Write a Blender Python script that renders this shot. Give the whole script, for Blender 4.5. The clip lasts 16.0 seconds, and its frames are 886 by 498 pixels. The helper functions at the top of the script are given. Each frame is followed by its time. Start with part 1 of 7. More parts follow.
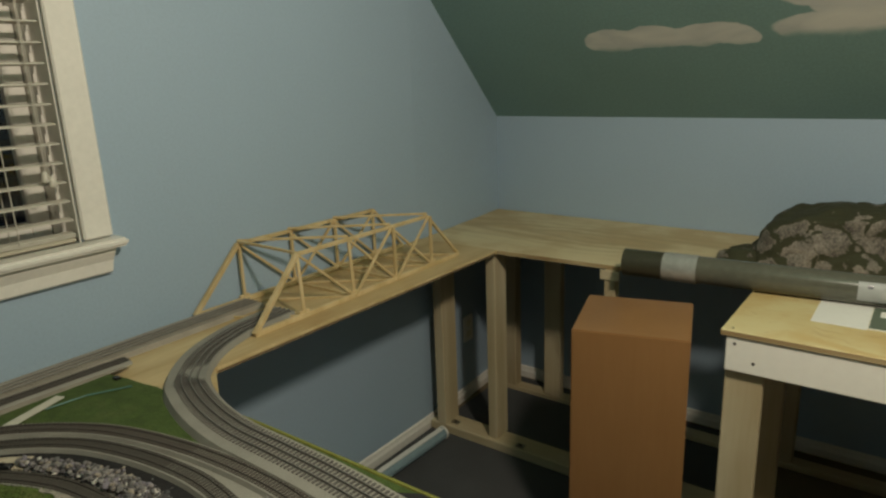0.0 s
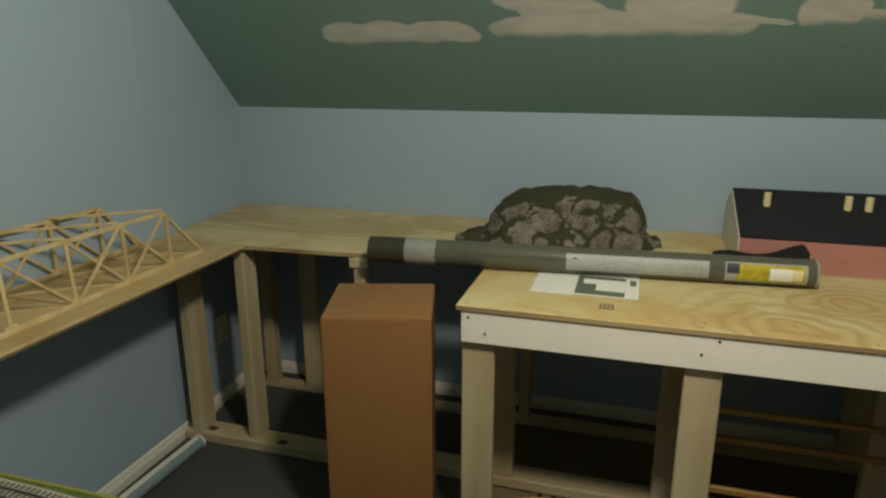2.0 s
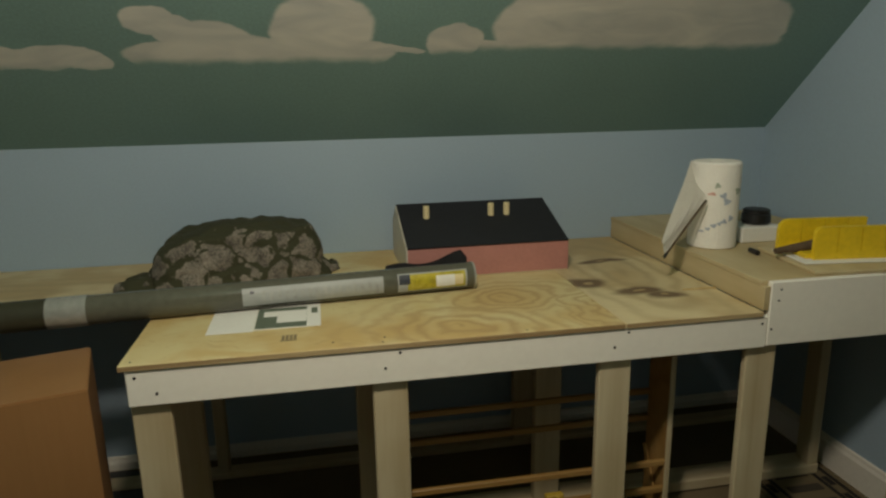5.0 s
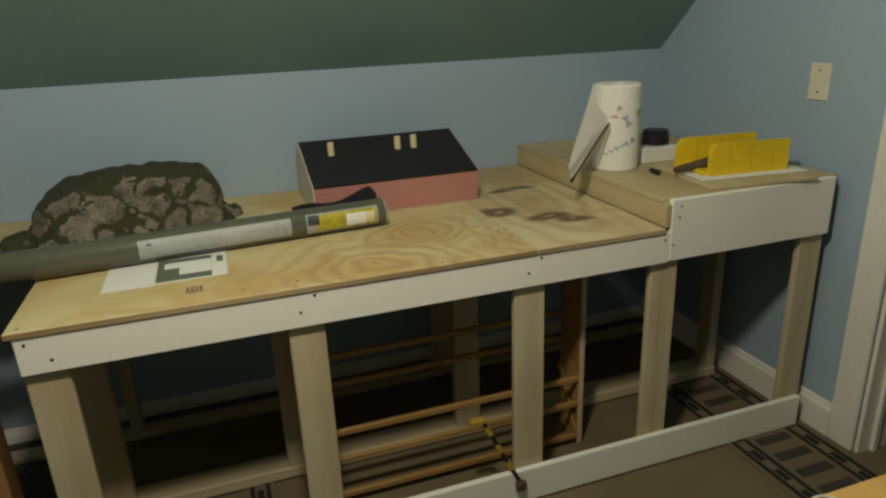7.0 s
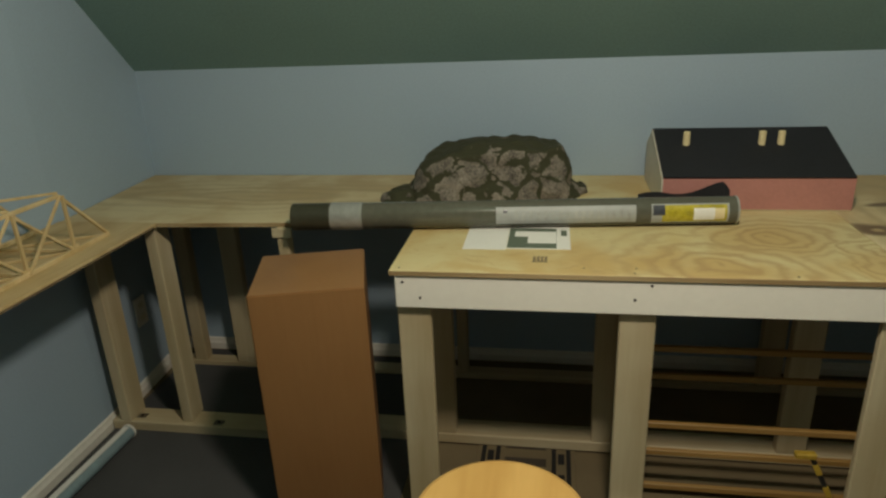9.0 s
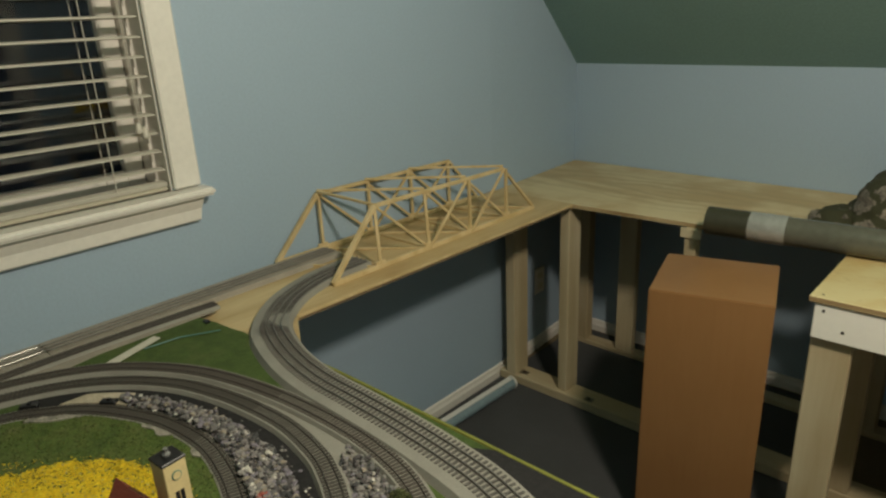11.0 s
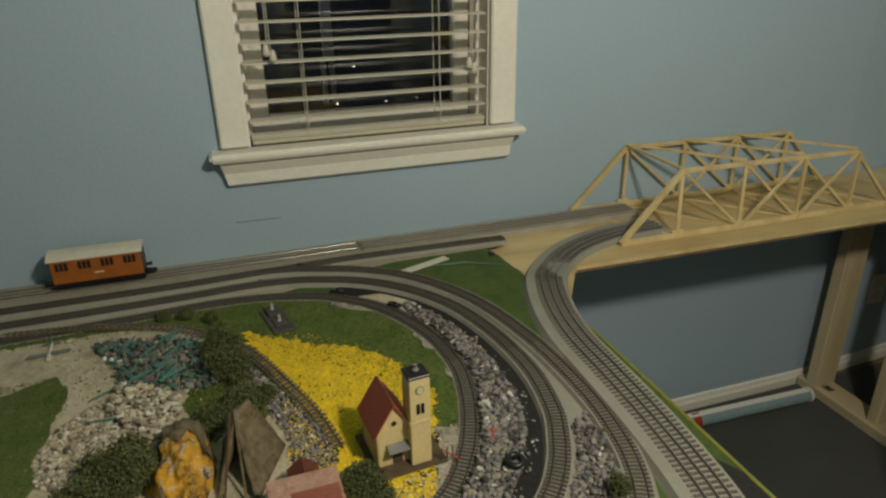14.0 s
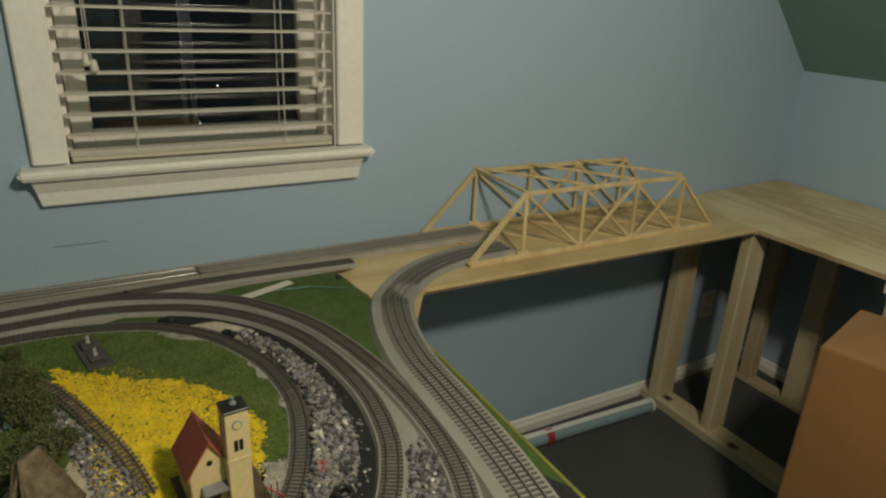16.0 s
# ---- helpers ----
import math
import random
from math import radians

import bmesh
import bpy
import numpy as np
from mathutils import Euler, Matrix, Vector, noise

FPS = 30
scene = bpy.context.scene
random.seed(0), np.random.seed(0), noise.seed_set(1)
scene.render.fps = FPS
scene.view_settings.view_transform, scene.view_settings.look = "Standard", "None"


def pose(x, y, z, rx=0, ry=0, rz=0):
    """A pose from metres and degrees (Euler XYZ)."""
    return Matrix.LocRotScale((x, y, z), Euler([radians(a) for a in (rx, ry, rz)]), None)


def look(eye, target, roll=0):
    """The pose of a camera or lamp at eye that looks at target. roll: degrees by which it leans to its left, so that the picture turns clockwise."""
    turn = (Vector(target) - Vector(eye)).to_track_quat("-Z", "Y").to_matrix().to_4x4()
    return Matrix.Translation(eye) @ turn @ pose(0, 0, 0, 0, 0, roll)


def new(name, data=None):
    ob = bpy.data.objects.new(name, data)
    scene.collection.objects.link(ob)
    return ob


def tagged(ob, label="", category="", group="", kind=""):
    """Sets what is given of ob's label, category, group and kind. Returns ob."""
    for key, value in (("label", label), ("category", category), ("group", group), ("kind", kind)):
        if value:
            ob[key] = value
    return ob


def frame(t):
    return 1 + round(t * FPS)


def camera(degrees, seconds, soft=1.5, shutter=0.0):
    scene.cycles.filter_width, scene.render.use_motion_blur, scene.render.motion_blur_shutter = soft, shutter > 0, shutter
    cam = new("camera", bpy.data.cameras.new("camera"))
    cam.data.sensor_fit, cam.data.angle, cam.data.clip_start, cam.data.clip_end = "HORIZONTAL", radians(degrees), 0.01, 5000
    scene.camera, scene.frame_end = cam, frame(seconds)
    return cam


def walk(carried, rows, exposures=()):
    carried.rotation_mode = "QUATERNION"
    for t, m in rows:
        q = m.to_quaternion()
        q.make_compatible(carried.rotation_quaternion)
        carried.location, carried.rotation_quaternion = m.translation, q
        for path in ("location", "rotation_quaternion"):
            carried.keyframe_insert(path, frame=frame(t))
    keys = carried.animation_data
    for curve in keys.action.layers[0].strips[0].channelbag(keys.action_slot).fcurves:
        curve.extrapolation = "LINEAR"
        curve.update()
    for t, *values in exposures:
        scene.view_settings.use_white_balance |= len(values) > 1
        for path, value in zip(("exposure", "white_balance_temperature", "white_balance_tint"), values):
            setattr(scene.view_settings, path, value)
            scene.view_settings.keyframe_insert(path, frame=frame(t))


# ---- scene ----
cam = camera(67.7, 16.0, soft=2.4)
PATH = [
    (0, (1.517, -2.472, 1.379), (0.348, -0.932, 0.864), -2.2),
    (0.5, (1.529, -2.472, 1.379), (0.48, -0.85, 0.862), -1.8),
    (1, (1.553, -2.459, 1.378), (0.622, -0.77, 0.847), -1.5),
    (1.5, (1.572, -2.454, 1.377), (0.826, -0.679, 0.836), -0.7),
    (2, (1.577, -2.453, 1.371), (1.027, -0.61, 0.824), -0.1),
    (2.5, (1.589, -2.437, 1.37), (1.247, -0.545, 0.82), -0.1),
    (3, (1.614, -2.417, 1.381), (1.543, -0.49, 0.849), -2.1),
    (3.5, (1.624, -2.413, 1.374), (1.743, -0.475, 0.896), -3.0),
    (4, (1.634, -2.41, 1.376), (1.892, -0.475, 0.94), -3.3),
    (4.5, (1.637, -2.406, 1.373), (1.954, -0.474, 0.966), -2.5),
    (5, (1.623, -2.398, 1.357), (1.975, -0.486, 0.888), -1.0),
    (5.2, (1.628, -2.394, 1.353), (1.998, -0.504, 0.816), -0.2),
    (7.3, (1.622, -2.363, 1.342), (2.227, -0.578, 0.674), -2.6),
    (7.5, (1.615, -2.364, 1.339), (2.17, -0.564, 0.666), -3.2),
    (8, (1.594, -2.371, 1.347), (1.926, -0.52, 0.664), -3.3),
    (8.5, (1.579, -2.386, 1.363), (1.627, -0.514, 0.66), -2.7),
    (9, (1.553, -2.396, 1.385), (1.229, -0.549, 0.689), -2.5),
    (9.5, (1.542, -2.421, 1.393), (0.878, -0.66, 0.717), -4.3),
    (10, (1.531, -2.443, 1.396), (0.552, -0.829, 0.735), -4.4),
    (10.2, (1.516, -2.454, 1.402), (0.418, -0.918, 0.741), -4.2),
    (12.3, (1.491, -2.485, 1.403), (0.023, -1.319, 0.704), -1.9),
    (12.5, (1.489, -2.487, 1.409), (-0.045, -1.422, 0.694), -2.4),
    (13, (1.49, -2.468, 1.415), (-0.182, -1.696, 0.636), -3.0),
    (13.5, (1.499, -2.446, 1.419), (-0.249, -1.917, 0.604), -3.5),
    (14, (1.506, -2.419, 1.42), (-0.237, -1.858, 0.617), -1.0),
    (14.5, (1.504, -2.399, 1.416), (-0.226, -1.778, 0.628), 0.2),
    (15, (1.504, -2.378, 1.412), (-0.183, -1.635, 0.635), 1.6),
    (15.5, (1.504, -2.364, 1.411), (-0.129, -1.49, 0.657), 2.8),
    (16, (1.509, -2.352, 1.409), (-0.111, -1.437, 0.677), 2.8),
]
walk(cam, [(t, look(eye, target, roll)) for t, eye, target, roll in PATH],
     [(0.0, -0.10), (1.5, -0.07), (2.0, -0.05), (3.2, -0.15), (4.5, -0.36), (5.2, -0.38), (7.5, -0.17), (9.0, -0.14), (10.0, 0.03), (12.5, 0.06), (13.3, 0.02), (14.5, -0.06), (16.0, -0.07)])

# ---- world and lights ----
world = bpy.data.worlds.new("night")
scene.world = world
world.use_nodes = True
world.node_tree.nodes["Background"].inputs[0].default_value = (0.012, 0.017, 0.03, 1)
world.node_tree.nodes["Background"].inputs[1].default_value = 0.05


def lamp(name, place, watts, radius, colour):
    data = bpy.data.lights.new(name, "POINT")
    data.energy, data.shadow_soft_size, data.color = watts, radius, colour
    ob = new(name, data)
    ob.location = place
    return ob


LAMP = (1.69, -1.78, 2.03)
lamp("room_lamp", LAMP, 71, 0.075, (1.0, 0.875, 0.70))
# added unseen lamp that brightens the pale post outside the window
lamp("added_post_lamp", (-7.2, -2.6, 2.6), 40, 0.05, (1.0, 0.92, 0.85))

# ---- levels and plan, in metres ----
T = 0.780          # front bench top
TC = 0.782         # corner bench top
TB = 0.785         # bridge board top
DECK = 0.800       # railway layout
XW, XE = 0.0, 3.382
NOOK = -0.040       # the window wall runs slightly out of square into the corner
KNEE = 1.190
SLOPE = 0.92
TOP = 2.40


# ---- materials ----
def material(name, colour, rough=0.6, metal=0.0, vary=0.12, scale=6.0, fine=60.0, bump=0.05, second=None, emit=0.0,
             island=0.0, spec=0.5):
    """Base colour broken up at two scales, with fine relief."""
    m = bpy.data.materials.new(name)
    m.use_nodes = True
    nt = m.node_tree
    b = nt.nodes["Principled BSDF"]
    co = nt.nodes.new("ShaderNodeTexCoord")
    n1 = nt.nodes.new("ShaderNodeTexNoise")
    n1.inputs["Scale"].default_value, n1.inputs["Detail"].default_value = scale, 5
    n2 = nt.nodes.new("ShaderNodeTexNoise")
    n2.inputs["Scale"].default_value, n2.inputs["Detail"].default_value = fine, 3
    nt.links.new(co.outputs["Object"], n1.inputs["Vector"])
    nt.links.new(co.outputs["Object"], n2.inputs["Vector"])
    add = nt.nodes.new("ShaderNodeMath")
    add.operation = "ADD"
    nt.links.new(n1.outputs["Fac"], add.inputs[0])
    nt.links.new(n2.outputs["Fac"], add.inputs[1])
    last = add
    if island:
        geo = nt.nodes.new("ShaderNodeNewGeometry")
        mul = nt.nodes.new("ShaderNodeMath")
        mul.operation, mul.inputs[1].default_value = "MULTIPLY_ADD", island
        nt.links.new(geo.outputs["Random Per Island"], mul.inputs[0])
        nt.links.new(add.outputs[0], mul.inputs[2])
        last = mul
    ramp = nt.nodes.new("ShaderNodeMapRange")
    ramp.inputs["From Min"].default_value, ramp.inputs["From Max"].default_value = 0.7, 1.3 + island
    nt.links.new(last.outputs[0], ramp.inputs["Value"])
    mix = nt.nodes.new("ShaderNodeMix")
    mix.data_type = "RGBA"
    dark = tuple(c * (1 - vary) for c in colour)
    light = tuple(min(1, c * (1 + vary)) for c in colour) if second is None else second
    mix.inputs[6].default_value, mix.inputs[7].default_value = (*dark, 1), (*light, 1)
    nt.links.new(ramp.outputs[0], mix.inputs[0])
    nt.links.new(mix.outputs[2], b.inputs["Base Color"])
    b.inputs["Roughness"].default_value, b.inputs["Metallic"].default_value = rough, metal
    b.inputs["Specular IOR Level"].default_value = spec
    if emit:
        b.inputs["Emission Color"].default_value = (*colour, 1)
        b.inputs["Emission Strength"].default_value = emit
    if bump:
        bp = nt.nodes.new("ShaderNodeBump")
        bp.inputs["Strength"].default_value, bp.inputs["Distance"].default_value = bump, 0.004
        nt.links.new(n2.outputs["Fac"], bp.inputs["Height"])
        nt.links.new(bp.outputs[0], b.inputs["Normal"])
    return m


def wood(name, pale, dark, axis="X", ring=9.0, rough=0.6, warp=3.0, stretch=0.12, contrast=(0.25, 0.95), spots=0.0):
    """Softwood: long grain bands bent into arches, fine fibres, a few brown knots."""
    m = bpy.data.materials.new(name)
    m.use_nodes = True
    nt = m.node_tree
    b = nt.nodes["Principled BSDF"]
    co = nt.nodes.new("ShaderNodeTexCoord")
    mp = nt.nodes.new("ShaderNodeMapping")
    mp.inputs["Scale"].default_value = {"X": (stretch, 1, 1), "Y": (1, stretch, 1), "Z": (1, 1, stretch)}[axis]
    nt.links.new(co.outputs["Object"], mp.inputs["Vector"])
    info = nt.nodes.new("ShaderNodeObjectInfo")
    sh = nt.nodes.new("ShaderNodeVectorMath")
    sh.operation = "ADD"
    sc = nt.nodes.new("ShaderNodeMath")
    sc.operation, sc.inputs[1].default_value = "MULTIPLY", 7.0
    nt.links.new(info.outputs["Random"], sc.inputs[0])
    nt.links.new(mp.outputs[0], sh.inputs[0])
    nt.links.new(sc.outputs[0], sh.inputs[1])
    n0 = nt.nodes.new("ShaderNodeTexNoise")
    n0.inputs["Scale"].default_value, n0.inputs["Detail"].default_value = warp, 2
    nt.links.new(sh.outputs[0], n0.inputs["Vector"])
    m0 = nt.nodes.new("ShaderNodeMath")
    m0.operation, m0.inputs[1].default_value = "MULTIPLY", ring
    nt.links.new(n0.outputs["Fac"], m0.inputs[0])
    fr = nt.nodes.new("ShaderNodeMath")
    fr.operation, fr.inputs[1].default_value = "PINGPONG", 0.5
    nt.links.new(m0.outputs[0], fr.inputs[0])
    n1 = nt.nodes.new("ShaderNodeTexNoise")
    n1.inputs["Scale"].default_value, n1.inputs["Detail"].default_value = 90, 4
    nt.links.new(mp.outputs[0], n1.inputs["Vector"])
    ad = nt.nodes.new("ShaderNodeMath")
    ad.operation, ad.inputs[1].default_value = "MULTIPLY_ADD", 0.55
    nt.links.new(n1.outputs["Fac"], ad.inputs[0])
    nt.links.new(fr.outputs[0], ad.inputs[2])
    rg = nt.nodes.new("ShaderNodeMapRange")
    rg.inputs["From Min"].default_value, rg.inputs["From Max"].default_value = contrast
    nt.links.new(ad.outputs[0], rg.inputs["Value"])
    mix = nt.nodes.new("ShaderNodeMix")
    mix.data_type = "RGBA"
    mix.inputs[6].default_value, mix.inputs[7].default_value = (*dark, 1), (*pale, 1)
    nt.links.new(rg.outputs[0], mix.inputs[0])
    out = mix.outputs[2]
    if spots:
        n3 = nt.nodes.new("ShaderNodeTexNoise")
        n3.inputs["Scale"].default_value, n3.inputs["Detail"].default_value = 2.2, 4
        nt.links.new(co.outputs["Object"], n3.inputs["Vector"])
        r3 = nt.nodes.new("ShaderNodeMapRange")
        r3.inputs["From Min"].default_value, r3.inputs["From Max"].default_value = 0.45, 0.75
        nt.links.new(n3.outputs["Fac"], r3.inputs["Value"])
        m3 = nt.nodes.new("ShaderNodeMix")
        m3.data_type, m3.blend_type = "RGBA", "MULTIPLY"
        m3.inputs[7].default_value = (0.72, 0.6, 0.42, 1)
        sm = nt.nodes.new("ShaderNodeMath")
        sm.operation, sm.inputs[1].default_value = "MULTIPLY", spots
        nt.links.new(r3.outputs[0], sm.inputs[0])
        nt.links.new(sm.outputs[0], m3.inputs[0])
        nt.links.new(out, m3.inputs[6])
        out = m3.outputs[2]
    nt.links.new(out, b.inputs["Base Color"])
    b.inputs["Roughness"].default_value = rough
    bp = nt.nodes.new("ShaderNodeBump")
    bp.inputs["Strength"].default_value, bp.inputs["Distance"].default_value = 0.12, 0.002
    nt.links.new(n1.outputs["Fac"], bp.inputs["Height"])
    nt.links.new(bp.outputs[0], b.inputs["Normal"])
    return m



def plywood(name, pale, dark, warm, centres, knots=(), band=6.0, streak=0.35, zones=(), warp=0.10):
    """Rotary-cut plywood: nested cathedral rings about given centres (x, y, rx, ry), warm patches, soft brown knots (x, y, rx, ry)."""
    m = bpy.data.materials.new(name)
    m.use_nodes = True
    nt = m.node_tree
    b = nt.nodes["Principled BSDF"]
    co = nt.nodes.new("ShaderNodeTexCoord")

    def noise_tex(scale, detail, vec=None):
        n = nt.nodes.new("ShaderNodeTexNoise")
        n.inputs["Scale"].default_value, n.inputs["Detail"].default_value = scale, detail
        nt.links.new(vec or co.outputs["Object"], n.inputs["Vector"])
        return n

    def calc(op, a, c):
        n = nt.nodes.new("ShaderNodeMath")
        n.operation = op
        for i, v in enumerate((a, c)):
            if isinstance(v, (int, float)):
                n.inputs[i].default_value = v
            else:
                nt.links.new(v, n.inputs[i])
        return n.outputs[0]

    def span(v, lo, hi):
        n = nt.nodes.new("ShaderNodeMapRange")
        n.interpolation_type = "SMOOTHSTEP"
        n.inputs["From Min"].default_value, n.inputs["From Max"].default_value = lo, hi
        nt.links.new(v, n.inputs["Value"])
        return n.outputs[0]

    def blend(fac, a, c):
        n = nt.nodes.new("ShaderNodeMix")
        n.data_type = "RGBA"
        nt.links.new(fac, n.inputs[0])
        for i, v in ((6, a), (7, c)):
            if isinstance(v, tuple):
                n.inputs[i].default_value = (*v, 1)
            else:
                nt.links.new(v, n.inputs[i])
        return n.outputs[2]

    wob = noise_tex(5.5, 4)
    sub = nt.nodes.new("ShaderNodeVectorMath")
    sub.operation, sub.inputs[1].default_value = "SUBTRACT", (0.5, 0.5, 0.5)
    nt.links.new(wob.outputs["Color"], sub.inputs[0])
    scl = nt.nodes.new("ShaderNodeVectorMath")
    scl.operation, scl.inputs["Scale"].default_value = "SCALE", warp
    nt.links.new(sub.outputs[0], scl.inputs[0])
    pos = nt.nodes.new("ShaderNodeVectorMath")
    pos.operation = "ADD"
    nt.links.new(co.outputs["Object"], pos.inputs[0])
    nt.links.new(scl.outputs[0], pos.inputs[1])

    def nearest(discs):
        near = None
        for cx, cy, rx, ry in discs:
            mp = nt.nodes.new("ShaderNodeMapping")
            mp.vector_type = "TEXTURE"
            mp.inputs["Location"].default_value, mp.inputs["Scale"].default_value = (cx, cy, 0.78), (rx, ry, 1)
            nt.links.new(pos.outputs[0], mp.inputs["Vector"])
            ln = nt.nodes.new("ShaderNodeVectorMath")
            ln.operation = "LENGTH"
            nt.links.new(mp.outputs[0], ln.inputs[0])
            near = ln.outputs["Value"] if near is None else calc("MINIMUM", near, ln.outputs["Value"])
        return near

    near = nearest(centres)
    rings = calc("PINGPONG", calc("MULTIPLY", near, band), 0.5)
    lines = span(rings, 0.40, 0.0)
    lines = calc("MULTIPLY", lines, span(near, 2.6, 0.7))
    fine = nt.nodes.new("ShaderNodeMapping")
    fine.inputs["Scale"].default_value = (0.10, 1, 1)
    nt.links.new(pos.outputs[0], fine.inputs["Vector"])
    fib = noise_tex(70, 4, fine.outputs[0])
    patch = noise_tex(4.5, 4)
    col = blend(span(patch.outputs["Fac"], 0.40, 0.66), pale, warm)
    if zones:
        col = blend(calc("MULTIPLY", span(nearest(zones), 1.2, 0.4), 0.75), col, warm)
    core = span(near, 0.62, 0.25)
    col = blend(calc("MULTIPLY", core, 0.6), col, warm)
    col = blend(calc("MULTIPLY", lines, 0.66), col, dark)
    col = blend(calc("MULTIPLY", span(fib.outputs["Fac"], 0.55, 0.75), streak), col, dark)
    if knots:
        kn = nearest(knots)
        col = blend(calc("MULTIPLY", span(kn, 1.45, 0.65), 0.95), col, (0.15, 0.09, 0.045))
        col = blend(calc("MULTIPLY", span(kn, 0.38, 0.16), 0.8), col, warm)
    nt.links.new(col, b.inputs["Base Color"])
    b.inputs["Roughness"].default_value = 0.55
    bp = nt.nodes.new("ShaderNodeBump")
    bp.inputs["Strength"].default_value, bp.inputs["Distance"].default_value = 0.10, 0.002
    nt.links.new(fib.outputs["Fac"], bp.inputs["Height"])
    nt.links.new(bp.outputs[0], b.inputs["Normal"])
    return m


def mixed(name, colours, rough=0.85, shares=None, bump=0.1):
    """Loose pieces of several kinds: each island takes one of the colours."""
    m = material(name, (0.8, 0.8, 0.8), rough, vary=0.25, scale=30, fine=220, bump=bump)
    nt = m.node_tree
    geo = nt.nodes.new("ShaderNodeNewGeometry")
    ramp = nt.nodes.new("ShaderNodeValToRGB")
    ramp.color_ramp.interpolation = "CONSTANT"
    el = ramp.color_ramp.elements
    while len(el) < len(colours):
        el.new(0.5)
    n = len(colours)
    for i, c in enumerate(colours):
        el[i].position = i / n if shares is None else sum(shares[:i]) / sum(shares)
        el[i].color = (*c, 1)
    nt.links.new(geo.outputs["Random Per Island"], ramp.inputs[0])
    mul = nt.nodes.new("ShaderNodeMix")
    mul.data_type, mul.blend_type = "RGBA", "MULTIPLY"
    mul.inputs[0].default_value = 1.0
    base = nt.nodes["Principled BSDF"].inputs["Base Color"]
    nt.links.new(base.links[0].from_socket, mul.inputs[6])
    nt.links.new(ramp.outputs[0], mul.inputs[7])
    nt.links.new(mul.outputs[2], base)
    return m


def patched(name, colours, stops, scale, rough=0.8, bump=0.4):
    """Paint in ragged patches: a noise cut into colour steps."""
    m = material(name, (0.85, 0.85, 0.85), rough, vary=0.2, scale=60, fine=220, bump=bump)
    nt = m.node_tree
    co = nt.nodes.new("ShaderNodeTexCoord")
    no = nt.nodes.new("ShaderNodeTexNoise")
    no.inputs["Scale"].default_value, no.inputs["Detail"].default_value, no.inputs["Roughness"].default_value = scale, 6, 0.65
    nt.links.new(co.outputs["Object"], no.inputs["Vector"])
    ramp = nt.nodes.new("ShaderNodeValToRGB")
    el = ramp.color_ramp.elements
    while len(el) < len(colours):
        el.new(0.5)
    for i, c in enumerate(colours):
        el[i].position, el[i].color = stops[i], (*c, 1)
    nt.links.new(no.outputs["Fac"], ramp.inputs[0])
    mul = nt.nodes.new("ShaderNodeMix")
    mul.data_type, mul.blend_type = "RGBA", "MULTIPLY"
    mul.inputs[0].default_value = 1.0
    base = nt.nodes["Principled BSDF"].inputs["Base Color"]
    nt.links.new(base.links[0].from_socket, mul.inputs[6])
    nt.links.new(ramp.outputs[0], mul.inputs[7])
    nt.links.new(mul.outputs[2], base)
    return m


